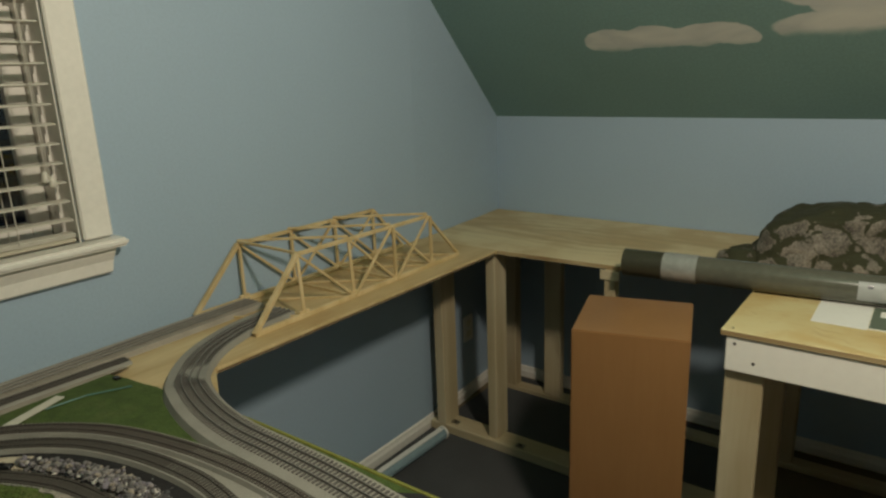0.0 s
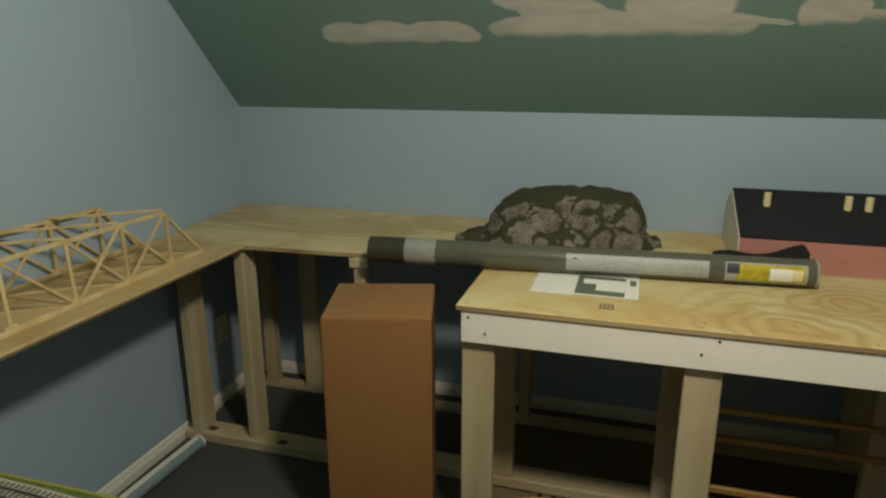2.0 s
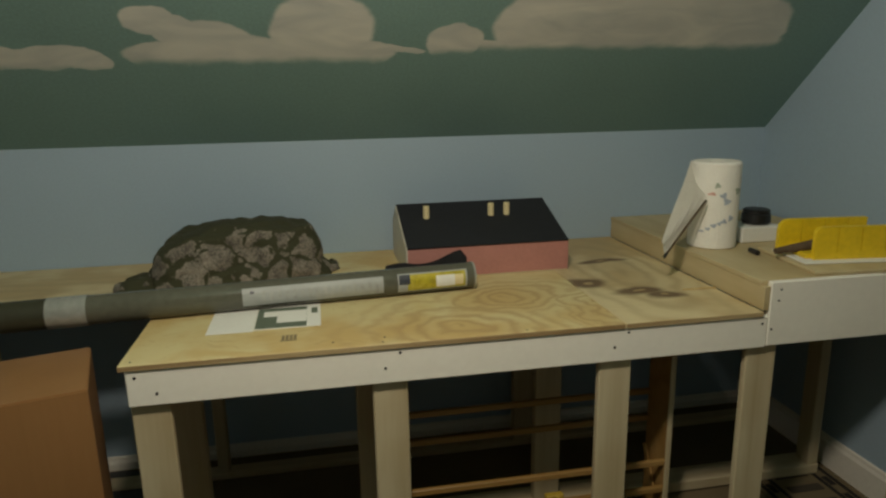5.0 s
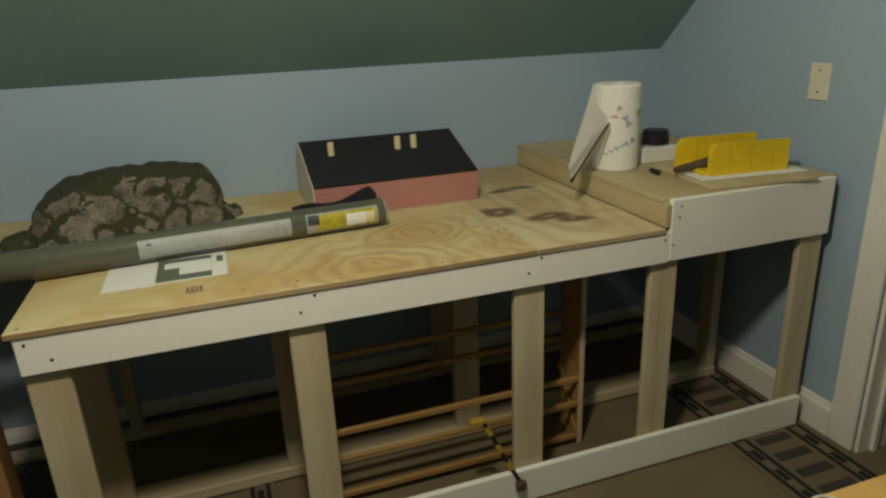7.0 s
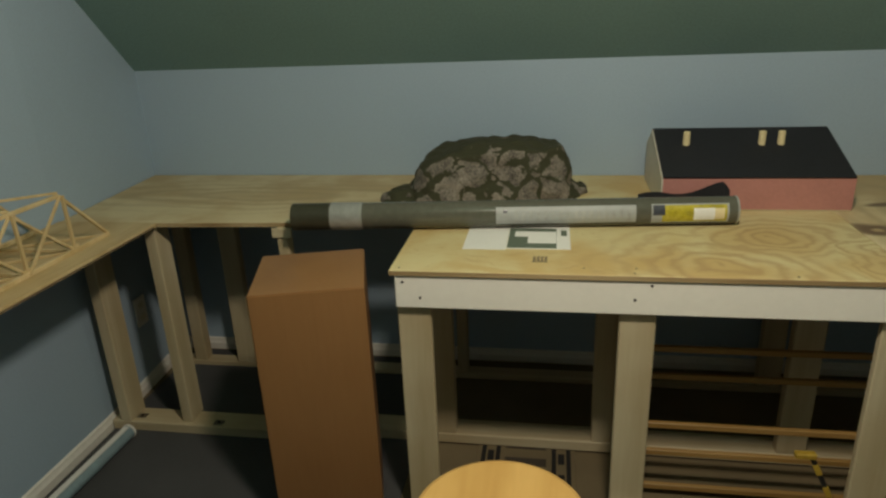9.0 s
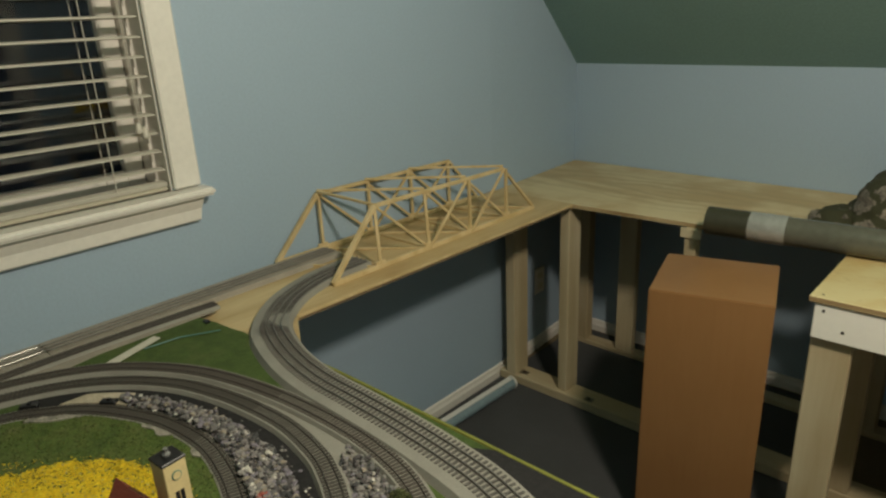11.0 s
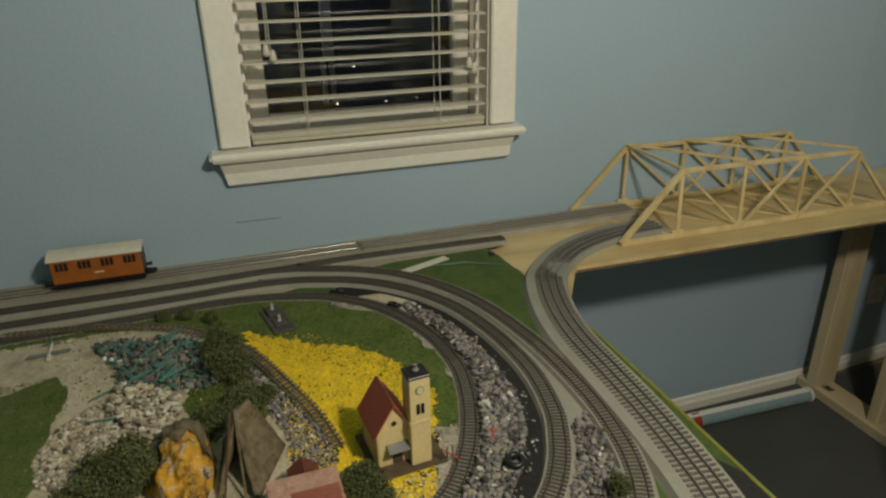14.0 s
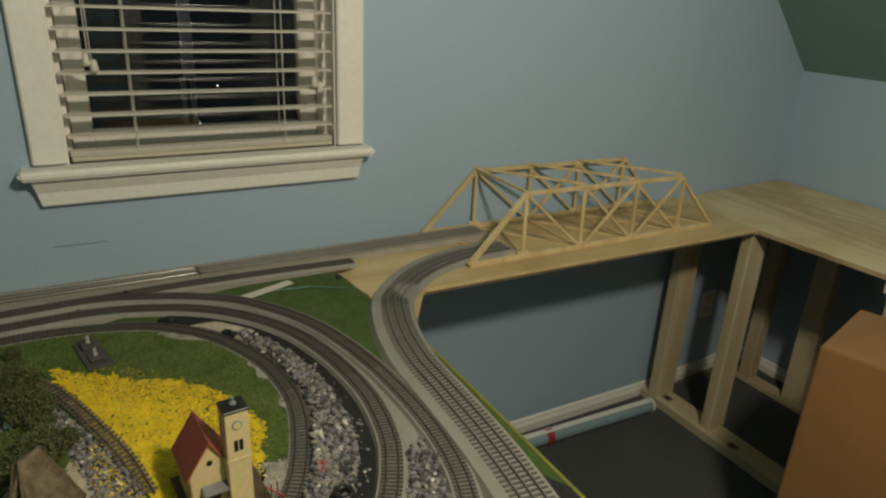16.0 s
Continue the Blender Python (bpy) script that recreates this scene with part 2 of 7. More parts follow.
M = {
    "ply": plywood("bench plywood", (0.66, 0.565, 0.30), (0.42, 0.265, 0.115), (0.57, 0.405, 0.165),
                   [(1.945, -0.88, 0.17, 0.15), (2.14, -0.66, 0.15, 0.10), (2.36, -0.80, 0.07, 0.12)], band=2.8, zones=[(2.13, -0.68, 0.18, 0.16), (1.95, -0.88, 0.10, 0.08), (2.30, -0.86, 0.07, 0.10), (1.40, -0.92, 0.16, 0.025)], streak=0.5, warp=0.21),
    "ply_pale": plywood("pale plywood", (0.67, 0.56, 0.33), (0.44, 0.33, 0.17), (0.52, 0.385, 0.19), [(2.55, -0.50, 0.12, 0.35), (0.55, -0.30, 0.5, 0.10)],
                        [(2.545, -0.36, 0.072, 0.022), (2.395, -0.585, 0.058, 0.042), (2.515, -0.705, 0.075, 0.034), (2.570, -0.757, 0.060, 0.027)], 2.0, 0.3, [(0.70, -0.295, 0.12, 0.06), (0.32, -0.390, 0.18, 0.04), (0.95, -0.20, 0.10, 0.05)]),
    "wall": material("blue wall paint", (0.350, 0.455, 0.555), 0.55, vary=0.05, scale=1.2, fine=140, bump=0.10),
    "white": material("white gloss trim", (0.81, 0.78, 0.71), 0.30, vary=0.05, scale=5, fine=80, bump=0.03),
    "blind": material("ivory blind", (0.62, 0.585, 0.50), 0.45, vary=0.06, bump=0.02),
    "blind_rail": material("beige blind rail", (0.52, 0.47, 0.36), 0.5, vary=0.06, bump=0.02),
    "fascia": material("white painted board", (0.92, 0.89, 0.81), 0.45, vary=0.025, scale=3, fine=60, bump=0.02),
    "ceiling": material("teal ceiling paint", (0.105, 0.205, 0.170), 0.8, vary=0.06),
    "carpet": material("beige carpet", (0.175, 0.135, 0.075), 0.95, vary=0.16, scale=4, fine=320, bump=0.5),
    "mat": material("dark grey carpet", (0.068, 0.069, 0.072), 0.95, vary=0.22, scale=3, fine=320, bump=0.5),
    "motif": material("black carpet motif", (0.012, 0.011, 0.010), 0.95, vary=0.3, fine=320, bump=0.5),
    "motif2": material("brown carpet motif", (0.056, 0.044, 0.031), 0.95, vary=0.3, fine=320, bump=0.5),
    "ply_board": wood("bridge plywood", (0.66, 0.52, 0.28), (0.42, 0.28, 0.12), "Y", 6, 0.55, 3.0, 0.16, (0.0, 0.85), 0.8),
    "ply_step": wood("tan plywood step", (0.59, 0.49, 0.29), (0.45, 0.355, 0.19), "Y", 6, 0.6, 3.0, 0.12, (0.0, 0.85), 0.55),
    "ply_edge": wood("plywood edge", (0.52, 0.40, 0.22), (0.28, 0.18, 0.08), "X", 14, 0.7, 5, 0.06),
    "stud": wood("framing lumber upright", (0.61, 0.53, 0.36), (0.45, 0.36, 0.21), "Z", 6, 0.65, 4, 0.07, (0.0, 0.8), 0.6),
    "stud_x": wood("framing lumber laid flat", (0.61, 0.53, 0.36), (0.45, 0.36, 0.21), "X", 6, 0.65, 4, 0.07, (0.0, 0.8), 0.6),
    "balsa": wood("balsa stick", (0.72, 0.57, 0.32), (0.54, 0.40, 0.19), "Z", 4, 0.6, 8, 0.2),
    "pine": wood("stained pine", (0.46, 0.28, 0.10), (0.32, 0.18, 0.05), "X", 6, 0.45, 4, 0.08),
    "stool": wood("varnished stool", (0.72, 0.45, 0.15), (0.52, 0.29, 0.08), "Y", 7, 0.3, 4, 0.10, (0.0, 1.0), 0.5),
    "box": wood("reddish veneer", (0.33, 0.170, 0.066), (0.25, 0.124, 0.046), "Z", 4, 0.42, 2.0, 0.1, (0.0, 1.0), 0.4),
    "roadbed": material("grey plastic roadbed", (0.268, 0.254, 0.217), 0.7, vary=0.12, scale=20, fine=400, bump=0.25),
    "tie": material("brown-black ties", (0.070, 0.058, 0.047), 0.75, vary=0.3, fine=200),
    "tie_grey": material("weathered ties", (0.088, 0.080, 0.070), 0.75, vary=0.3, fine=200),
    "rust": material("dusty rusted track", (0.125, 0.100, 0.066), 0.8, vary=0.35, scale=40, fine=200, bump=0.2),
    "rail": material("nickel rail", (0.60, 0.58, 0.55), 0.30, 1.0, vary=0.1, fine=100, bump=0.01),
    "rail_dark": material("darkened rail", (0.085, 0.075, 0.065), 0.55, 0.5, vary=0.3, fine=100),
    "bed_dirty": material("dirty brown track bed", (0.085, 0.074, 0.058), 0.8, vary=0.25, scale=25, fine=300, bump=0.3),
    "tie_mid": material("dark brown ties", (0.058, 0.051, 0.042), 0.75, vary=0.3, fine=200),
    "bed_mid": material("dusty dark track bed", (0.24, 0.225, 0.19), 0.8, vary=0.25, scale=25, fine=300, bump=0.3),
    "rail_grey": material("dull grey rail", (0.23, 0.22, 0.20), 0.5, 0.3, vary=0.2, fine=100),
    "grit": patched("grey grit floor", [(0.05, 0.05, 0.05), (0.16, 0.15, 0.14), (0.30, 0.27, 0.23)], [0.36, 0.5, 0.66], 130, 0.9, 0.8),
    "edge_olive": material("olive-yellow mat edge", (0.17, 0.175, 0.03), 0.9, vary=0.2, scale=20, fine=200, bump=0.3),
    "grass": patched("model grass", [(0.064, 0.100, 0.018), (0.098, 0.150, 0.026), (0.125, 0.160, 0.035), (0.18, 0.175, 0.07)], [0.33, 0.47, 0.60, 0.72], 16, 0.95, 0.7),
    "grass_mat": patched("green grass mat", [(0.052, 0.086, 0.015), (0.070, 0.114, 0.021), (0.092, 0.124, 0.031)], [0.35, 0.5, 0.66], 10, 0.95, 0.5),
    "lawn": patched("olive lawn mat", [(0.074, 0.108, 0.022), (0.100, 0.140, 0.030), (0.120, 0.145, 0.040)], [0.35, 0.5, 0.66], 14, 0.95, 0.6),
    "yellow": patched("yellow flower scatter", [(0.45, 0.36, 0.05), (0.86, 0.58, 0.014), (0.97, 0.68, 0.02)], [0.28, 0.40, 0.65], 40, 0.9, 0.4),
    "yellow_bits": mixed("yellow foam bits", [(0.95, 0.66, 0.012), (0.88, 0.56, 0.010), (0.97, 0.72, 0.03), (0.70, 0.52, 0.06), (0.50, 0.42, 0.16)], 0.9, [6, 4, 5, 1.2, 0.5], 0),
    "sand": patched("fine sand", [(0.34, 0.29, 0.205), (0.53, 0.45, 0.325), (0.60, 0.52, 0.39)], [0.30, 0.46, 0.66], 13, 0.95, 0.5),
    "gravel": mixed("mixed ballast", [(0.06, 0.058, 0.06), (0.18, 0.17, 0.165), (0.29, 0.27, 0.25), (0.24, 0.215, 0.25), (0.36, 0.31, 0.24), (0.72, 0.68, 0.60), (0.10, 0.09, 0.09), (0.30, 0.27, 0.26)], 0.8, [2.5, 3.5, 4, 2.5, 1.8, 0.9, 2.5, 3]),
    "red_stone": material("dull red stone", (0.30, 0.08, 0.06), 0.7, vary=0.2, bump=0),
    "bed_brown": material("brown-grey roadbed", (0.325, 0.285, 0.230), 0.75, vary=0.16, scale=20, fine=300, bump=0.3),
    "dust": patched("grey dust", [(0.20, 0.19, 0.16), (0.42, 0.38, 0.31), (0.30, 0.28, 0.24)], [0.35, 0.52, 0.68], 30, 0.95),
    "grey_dark": material("dark grey plastic", (0.055, 0.052, 0.048), 0.6, vary=0.25, scale=30, bump=0.05),
    "grass_bits": mixed("olive grass fibres", [(0.074, 0.112, 0.020), (0.108, 0.155, 0.028), (0.138, 0.160, 0.035), (0.064, 0.090, 0.020), (0.15, 0.145, 0.055)], 0.95, [4, 4, 2, 4, 0.6], bump=0),
    "rubble": mixed("pale rubble", [(0.60, 0.54, 0.42), (0.44, 0.38, 0.28), (0.74, 0.70, 0.60), (0.30, 0.26, 0.20), (0.50, 0.40, 0.28), (0.14, 0.13, 0.11)], 0.9, [4, 4, 3, 2, 2, 1]),
    "debris": mixed("mixed scrap", [(0.05, 0.055, 0.055), (0.17, 0.17, 0.155), (0.06, 0.17, 0.145), (0.27, 0.255, 0.22), (0.46, 0.43, 0.38), (0.28, 0.09, 0.06), (0.10, 0.20, 0.06), (0.085, 0.12, 0.11)], 0.6, [4, 6, 3, 4, 1.2, 0.8, 1.0, 4]),
    "teal": material("teal plastic sprue", (0.075, 0.195, 0.165), 0.5, vary=0.3, bump=0),
    "black": material("black plastic", (0.013, 0.013, 0.014), 0.4, vary=0.3, bump=0.02),
    "felt": material("black cloth", (0.012, 0.012, 0.014), 0.95, vary=0.3, fine=300, bump=0.4),
    "flat_black": material("flat black", (0.012, 0.011, 0.011), 0.9, vary=0.4, fine=100, bump=0.4),
    "leaf": mixed("olive foliage", [(0.084, 0.100, 0.034), (0.122, 0.140, 0.050), (0.172, 0.180, 0.072), (0.104, 0.124, 0.042)], 0.95, bump=0),
    "bark": material("twig bark", (0.09, 0.06, 0.035), 0.9, vary=0.3),
    "orange": material("orange coach paint", (0.34, 0.105, 0.016), 0.45, vary=0.10, scale=30, bump=0.01),
    "cream": material("cream plaster", (0.66, 0.53, 0.27), 0.7, vary=0.08, fine=160, bump=0.05),
    "roof_white": material("dull white roof", (0.62, 0.58, 0.48), 0.55, vary=0.08, bump=0.02),
    "roof_panel": material("faded red roof panel", (0.27, 0.085, 0.06), 0.6, vary=0.2, scale=30, fine=200, bump=0.2),
    "red_roof": material("red tile roof", (0.31, 0.068, 0.042), 0.6, vary=0.16, scale=30, fine=300, bump=0.3),
    "pink_roof": patched("faded pink roof", [(0.34, 0.17, 0.13), (0.50, 0.29, 0.23), (0.56, 0.36, 0.30)], [0.33, 0.5, 0.68], 40, 0.6, 0.2),
    "pink": material("dusty pink wall", (0.46, 0.205, 0.175), 0.65, vary=0.07, scale=10, fine=120, bump=0.03),
    "roof_black": material("black card roof", (0.010, 0.011, 0.015), 0.75, vary=0.2, bump=0.02),
    "buff": material("buff chimney", (0.74, 0.63, 0.36), 0.6, vary=0.08, bump=0.02),
    "grey_pale": material("pale grey plaster", (0.36, 0.35, 0.32), 0.7, vary=0.2, bump=0.05),
    "grey": material("grey plastic", (0.16, 0.16, 0.155), 0.6, vary=0.2, bump=0.05),
    "thatch": patched("brown thatch cloth", [(0.075, 0.056, 0.03), (0.165, 0.125, 0.072), (0.235, 0.185, 0.115)], [0.32, 0.5, 0.7], 45, 0.95, 0.7),
    "thatch_dark": material("dark olive-brown plastic cap", (0.045, 0.045, 0.028), 0.35, vary=0.15, bump=0.01),
    "ochre": patched("painted rock", [(0.03, 0.025, 0.015), (0.34, 0.18, 0.03), (0.62, 0.32, 0.015), (0.56, 0.30, 0.04), (0.62, 0.50, 0.38), (0.16, 0.11, 0.05), (0.05, 0.04, 0.02)], [0.36, 0.42, 0.49, 0.55, 0.58, 0.62, 0.70], 36, 0.8, 0.6),
    "tube": material("olive drab tube", (0.105, 0.105, 0.080), 0.16, vary=0.12, scale=6, bump=0.004),
    "clear": material("silver tape", (0.40, 0.41, 0.38), 0.2, 0.3, vary=0.15, bump=0.02),
    "label": material("silver-grey label", (0.36, 0.375, 0.365), 0.5, vary=0.08, bump=0),
    "label_dark": material("label print", (0.39, 0.40, 0.38), 0.2, vary=0.2, bump=0),
    "label_mark": material("dark label emblem", (0.05, 0.055, 0.07), 0.3, vary=0.2, bump=0),
    "label_yellow": patched("yellow label", [(0.44, 0.38, 0.04), (0.54, 0.45, 0.025), (0.60, 0.51, 0.09)], [0.35, 0.5, 0.7], 30, 0.35, 0.0),
    "paper": material("white paper", (0.80, 0.79, 0.74), 0.7, vary=0.03, bump=0.02),
    "towel": material("quilted paper towel", (0.86, 0.84, 0.78), 0.9, vary=0.03, scale=20, fine=110, bump=0.4),
    "green_ink": material("dark green print", (0.115, 0.145, 0.105), 0.6, vary=0.1, bump=0),
    "stamp": material("grey ink stamp", (0.24, 0.185, 0.10), 0.7, vary=0.3, bump=0),
    "mitre": material("yellow plastic", (0.78, 0.55, 0.015), 0.5, vary=0.10, scale=14, fine=70, bump=0.2),
    "clamp": material("dull yellow clamp", (0.42, 0.27, 0.03), 0.5, vary=0.2, bump=0.05),
    "steel": material("saw steel", (0.28, 0.26, 0.22), 0.35, 0.9, vary=0.2),
    "foam": material("pale blue wrapping", (0.235, 0.325, 0.36), 0.45, vary=0.12, scale=12, bump=0.05),
    "red": material("red tape", (0.36, 0.035, 0.025), 0.45, vary=0.15, bump=0),
    "blue_ink": material("faded blue print", (0.42, 0.47, 0.55), 0.9, vary=0.2, bump=0),
    "red_ink": material("faded pink print", (0.68, 0.40, 0.33), 0.9, vary=0.2, bump=0),
    "sage_ink": material("faded green print", (0.42, 0.47, 0.38), 0.9, vary=0.2, bump=0),
    "scuff": material("grey scuff", (0.21, 0.26, 0.31), 0.7, vary=0.3, bump=0),
    "screw": material("screw head", (0.06, 0.055, 0.05), 0.4, 0.7, vary=0.2, bump=0),
    "plate": material("ivory plastic plate", (0.74, 0.69, 0.55), 0.35, vary=0.04, bump=0),
    "string": material("blind cord", (0.62, 0.58, 0.50), 0.8, bump=0),
    "star": material("distant street light", (1.0, 0.9, 0.7), 0.5, emit=9.0, bump=0),
    "dim_post": material("grey porch paint", (0.45, 0.46, 0.48), 0.7, bump=0),
}

glass = bpy.data.materials.new("window glass")
glass.use_nodes = True
g = glass.node_tree.nodes["Principled BSDF"]
g.inputs["Base Color"].default_value = (0.9, 0.95, 0.95, 1)
g.inputs["Roughness"].default_value, g.inputs["IOR"].default_value = 0.02, 1.45
g.inputs["Transmission Weight"].default_value = 1.0
M["glass"] = glass

# tunnel: leaf-green flock over brown rock faces
camo = material("flocked rock", (0.165, 0.145, 0.118), 0.9, vary=0.7, scale=24, fine=160, bump=0.5)
nt = camo.node_tree
tc = nt.nodes.new("ShaderNodeTexCoord")
warp = nt.nodes.new("ShaderNodeTexNoise")
warp.inputs["Scale"].default_value, warp.inputs["Detail"].default_value, warp.inputs["Roughness"].default_value = 9, 4, 0.6
nt.links.new(tc.outputs["Object"], warp.inputs["Vector"])
push = nt.nodes.new("ShaderNodeVectorMath")
push.operation, push.inputs["Scale"].default_value = "SCALE", 0.075
nt.links.new(warp.outputs["Color"], push.inputs[0])
moved = nt.nodes.new("ShaderNodeVectorMath")
nt.links.new(tc.outputs["Object"], moved.inputs[0])
nt.links.new(push.outputs[0], moved.inputs[1])
cell = nt.nodes.new("ShaderNodeTexVoronoi")
cell.feature, cell.inputs["Scale"].default_value = "DISTANCE_TO_EDGE", 12.0
nt.links.new(moved.outputs[0], cell.inputs["Vector"])
geo = nt.nodes.new("ShaderNodeNewGeometry")
sepn = nt.nodes.new("ShaderNodeSeparateXYZ")
nt.links.new(geo.outputs["Normal"], sepn.inputs[0])
crown = nt.nodes.new("ShaderNodeMapRange")
crown.inputs["From Min"].default_value, crown.inputs["From Max"].default_value = 0.55, 0.95
crown.inputs["To Max"].default_value = 0.30
nt.links.new(sepn.outputs["Z"], crown.inputs["Value"])
bare = nt.nodes.new("ShaderNodeMath")
bare.operation = "SUBTRACT"
nt.links.new(cell.outputs["Distance"], bare.inputs[0])
nt.links.new(crown.outputs[0], bare.inputs[1])
mott = nt.nodes.new("ShaderNodeTexNoise")
mott.inputs["Scale"].default_value, mott.inputs["Detail"].default_value = 55, 3
nt.links.new(tc.outputs["Object"], mott.inputs["Vector"])
jag = nt.nodes.new("ShaderNodeMath")
jag.operation, jag.inputs[1].default_value = "MULTIPLY_ADD", 0.22
nt.links.new(mott.outputs["Fac"], jag.inputs[0])
nt.links.new(bare.outputs[0], jag.inputs[2])
cr = nt.nodes.new("ShaderNodeMapRange")
cr.inputs["From Min"].default_value, cr.inputs["From Max"].default_value = 0.378, 0.410
drift = nt.nodes.new("ShaderNodeTexNoise")
drift.inputs["Scale"].default_value, drift.inputs["Detail"].default_value = 13, 2
nt.links.new(tc.outputs["Object"], drift.inputs["Vector"])
sway = nt.nodes.new("ShaderNodeMath")
sway.operation, sway.inputs[1].default_value = "MULTIPLY_ADD", 0.40
nt.links.new(drift.outputs["Fac"], sway.inputs[0])
nt.links.new(jag.outputs[0], sway.inputs[2])
nt.links.new(sway.outputs[0], cr.inputs["Value"])
cm = nt.nodes.new("ShaderNodeMix")
cm.data_type = "RGBA"
cm.inputs[6].default_value = (0.040, 0.041, 0.018, 1)
base = nt.nodes["Principled BSDF"].inputs["Base Color"]
nt.links.new(base.links[0].from_socket, cm.inputs[7])
nt.links.new(cr.outputs[0], cm.inputs[0])
nt.links.new(cm.outputs[2], base)
M["camo"] = camo

# mural: soft white clouds on a teal slope; x along the wall, y up the slope
CLOUDS = [
    (0.345, [(0.60, 0.395, 0.10, 0.055), (0.74, 0.40, 0.12, 0.05), (0.90, 0.40, 0.13, 0.05), (1.0, 0.39, 0.06, 0.035)]),
    (0.372, [(1.185, 0.535, 0.075, 0.05), (1.25, 0.50, 0.075, 0.05), (1.34, 0.44, 0.13, 0.10), (1.22, 0.41, 0.13, 0.06), (1.44, 0.40, 0.12, 0.09),
             (1.655, 0.50, 0.155, 0.135), (1.60, 0.42, 0.13, 0.09), (1.76, 0.41, 0.11, 0.05), (1.87, 0.425, 0.09, 0.014)]),
    (0.402, [(2.05, 0.455, 0.095, 0.072)]),
    (0.418, [(2.36, 0.52, 0.20, 0.17), (2.60, 0.58, 0.25, 0.19), (2.85, 0.58, 0.22, 0.17), (3.0, 0.50, 0.16, 0.14),
             (2.9, 0.45, 0.27, 0.08), (2.18, 0.43, 0.1, 0.03)]),
]


def mural():
    m = material("painted sky mural", (0.172, 0.282, 0.262), 0.7, vary=0.12, scale=1.5, fine=120, bump=0.08)
    nt = m.node_tree
    co = nt.nodes.new("ShaderNodeTexCoord")
    wob = nt.nodes.new("ShaderNodeTexNoise")
    wob.inputs["Scale"].default_value, wob.inputs["Detail"].default_value = 9, 4
    nt.links.new(co.outputs["Object"], wob.inputs["Vector"])
    sub = nt.nodes.new("ShaderNodeVectorMath")
    sub.operation, sub.inputs[1].default_value = "SUBTRACT", (0.5, 0.5, 0.5)
    nt.links.new(wob.outputs["Color"], sub.inputs[0])
    scl = nt.nodes.new("ShaderNodeVectorMath")
    scl.operation, scl.inputs["Scale"].default_value = "SCALE", 0.05
    nt.links.new(sub.outputs[0], scl.inputs[0])
    pos = nt.nodes.new("ShaderNodeVectorMath")
    pos.operation = "ADD"
    nt.links.new(co.outputs["Object"], pos.inputs[0])
    nt.links.new(scl.outputs[0], pos.inputs[1])
    sep = nt.nodes.new("ShaderNodeSeparateXYZ")
    nt.links.new(pos.outputs[0], sep.inputs[0])
    total = None
    for low, discs in CLOUDS:
        near = None
        for cx, cy, rx, ry in discs:
            mp = nt.nodes.new("ShaderNodeMapping")
            mp.vector_type = "TEXTURE"
            mp.inputs["Location"].default_value, mp.inputs["Scale"].default_value = (cx, cy, 0), (rx, ry, 1)
            nt.links.new(pos.outputs[0], mp.inputs["Vector"])
            ln = nt.nodes.new("ShaderNodeVectorMath")
            ln.operation = "LENGTH"
            nt.links.new(mp.outputs[0], ln.inputs[0])
            if near is None:
                near = ln.outputs["Value"]
            else:
                mn = nt.nodes.new("ShaderNodeMath")
                mn.operation = "MINIMUM"
                nt.links.new(near, mn.inputs[0])
                nt.links.new(ln.outputs["Value"], mn.inputs[1])
                near = mn.outputs[0]
        edge = nt.nodes.new("ShaderNodeMapRange")
        edge.interpolation_type = "SMOOTHSTEP"
        edge.inputs["From Min"].default_value, edge.inputs["From Max"].default_value = 1.03, 0.90
        nt.links.new(near, edge.inputs["Value"])
        foot = nt.nodes.new("ShaderNodeMapRange")
        foot.interpolation_type = "SMOOTHSTEP"
        foot.inputs["From Min"].default_value, foot.inputs["From Max"].default_value = low - 0.008, low + 0.03
        nt.links.new(sep.outputs["Y"], foot.inputs["Value"])
        mu = nt.nodes.new("ShaderNodeMath")
        mu.operation = "MULTIPLY"
        nt.links.new(edge.outputs[0], mu.inputs[0])
        nt.links.new(foot.outputs[0], mu.inputs[1])
        if total is None:
            total = mu.outputs[0]
        else:
            mx = nt.nodes.new("ShaderNodeMath")
            mx.operation = "MAXIMUM"
            nt.links.new(total, mx.inputs[0])
            nt.links.new(mu.outputs[0], mx.inputs[1])
            total = mx.outputs[0]
    wash = nt.nodes.new("ShaderNodeTexNoise")
    wash.inputs["Scale"].default_value, wash.inputs["Detail"].default_value, wash.inputs["Distortion"].default_value = 4, 5, 1.6
    turn = nt.nodes.new("ShaderNodeMapping")
    turn.inputs["Rotation"].default_value, turn.inputs["Scale"].default_value = (0, 0, radians(25)), (0.7, 2.2, 1)
    nt.links.new(co.outputs["Object"], turn.inputs["Vector"])
    nt.links.new(turn.outputs[0], wash.inputs["Vector"])
    wr = nt.nodes.new("ShaderNodeMapRange")
    wr.inputs["From Min"].default_value, wr.inputs["From Max"].default_value = 0.3, 0.7
    wr.inputs["To Min"].default_value, wr.inputs["To Max"].default_value = 0.0, 1.0
    nt.links.new(wash.outputs["Fac"], wr.inputs["Value"])
    puff = nt.nodes.new("ShaderNodeMix")
    puff.data_type = "RGBA"
    puff.inputs[6].default_value, puff.inputs[7].default_value = (0.44, 0.46, 0.435, 1), (0.62, 0.615, 0.55, 1)
    nt.links.new(wr.outputs[0], puff.inputs[0])
    sky = nt.nodes.new("ShaderNodeMix")
    sky.data_type = "RGBA"
    base = nt.nodes["Principled BSDF"].inputs["Base Color"]
    nt.links.new(base.links[0].from_socket, sky.inputs[6])
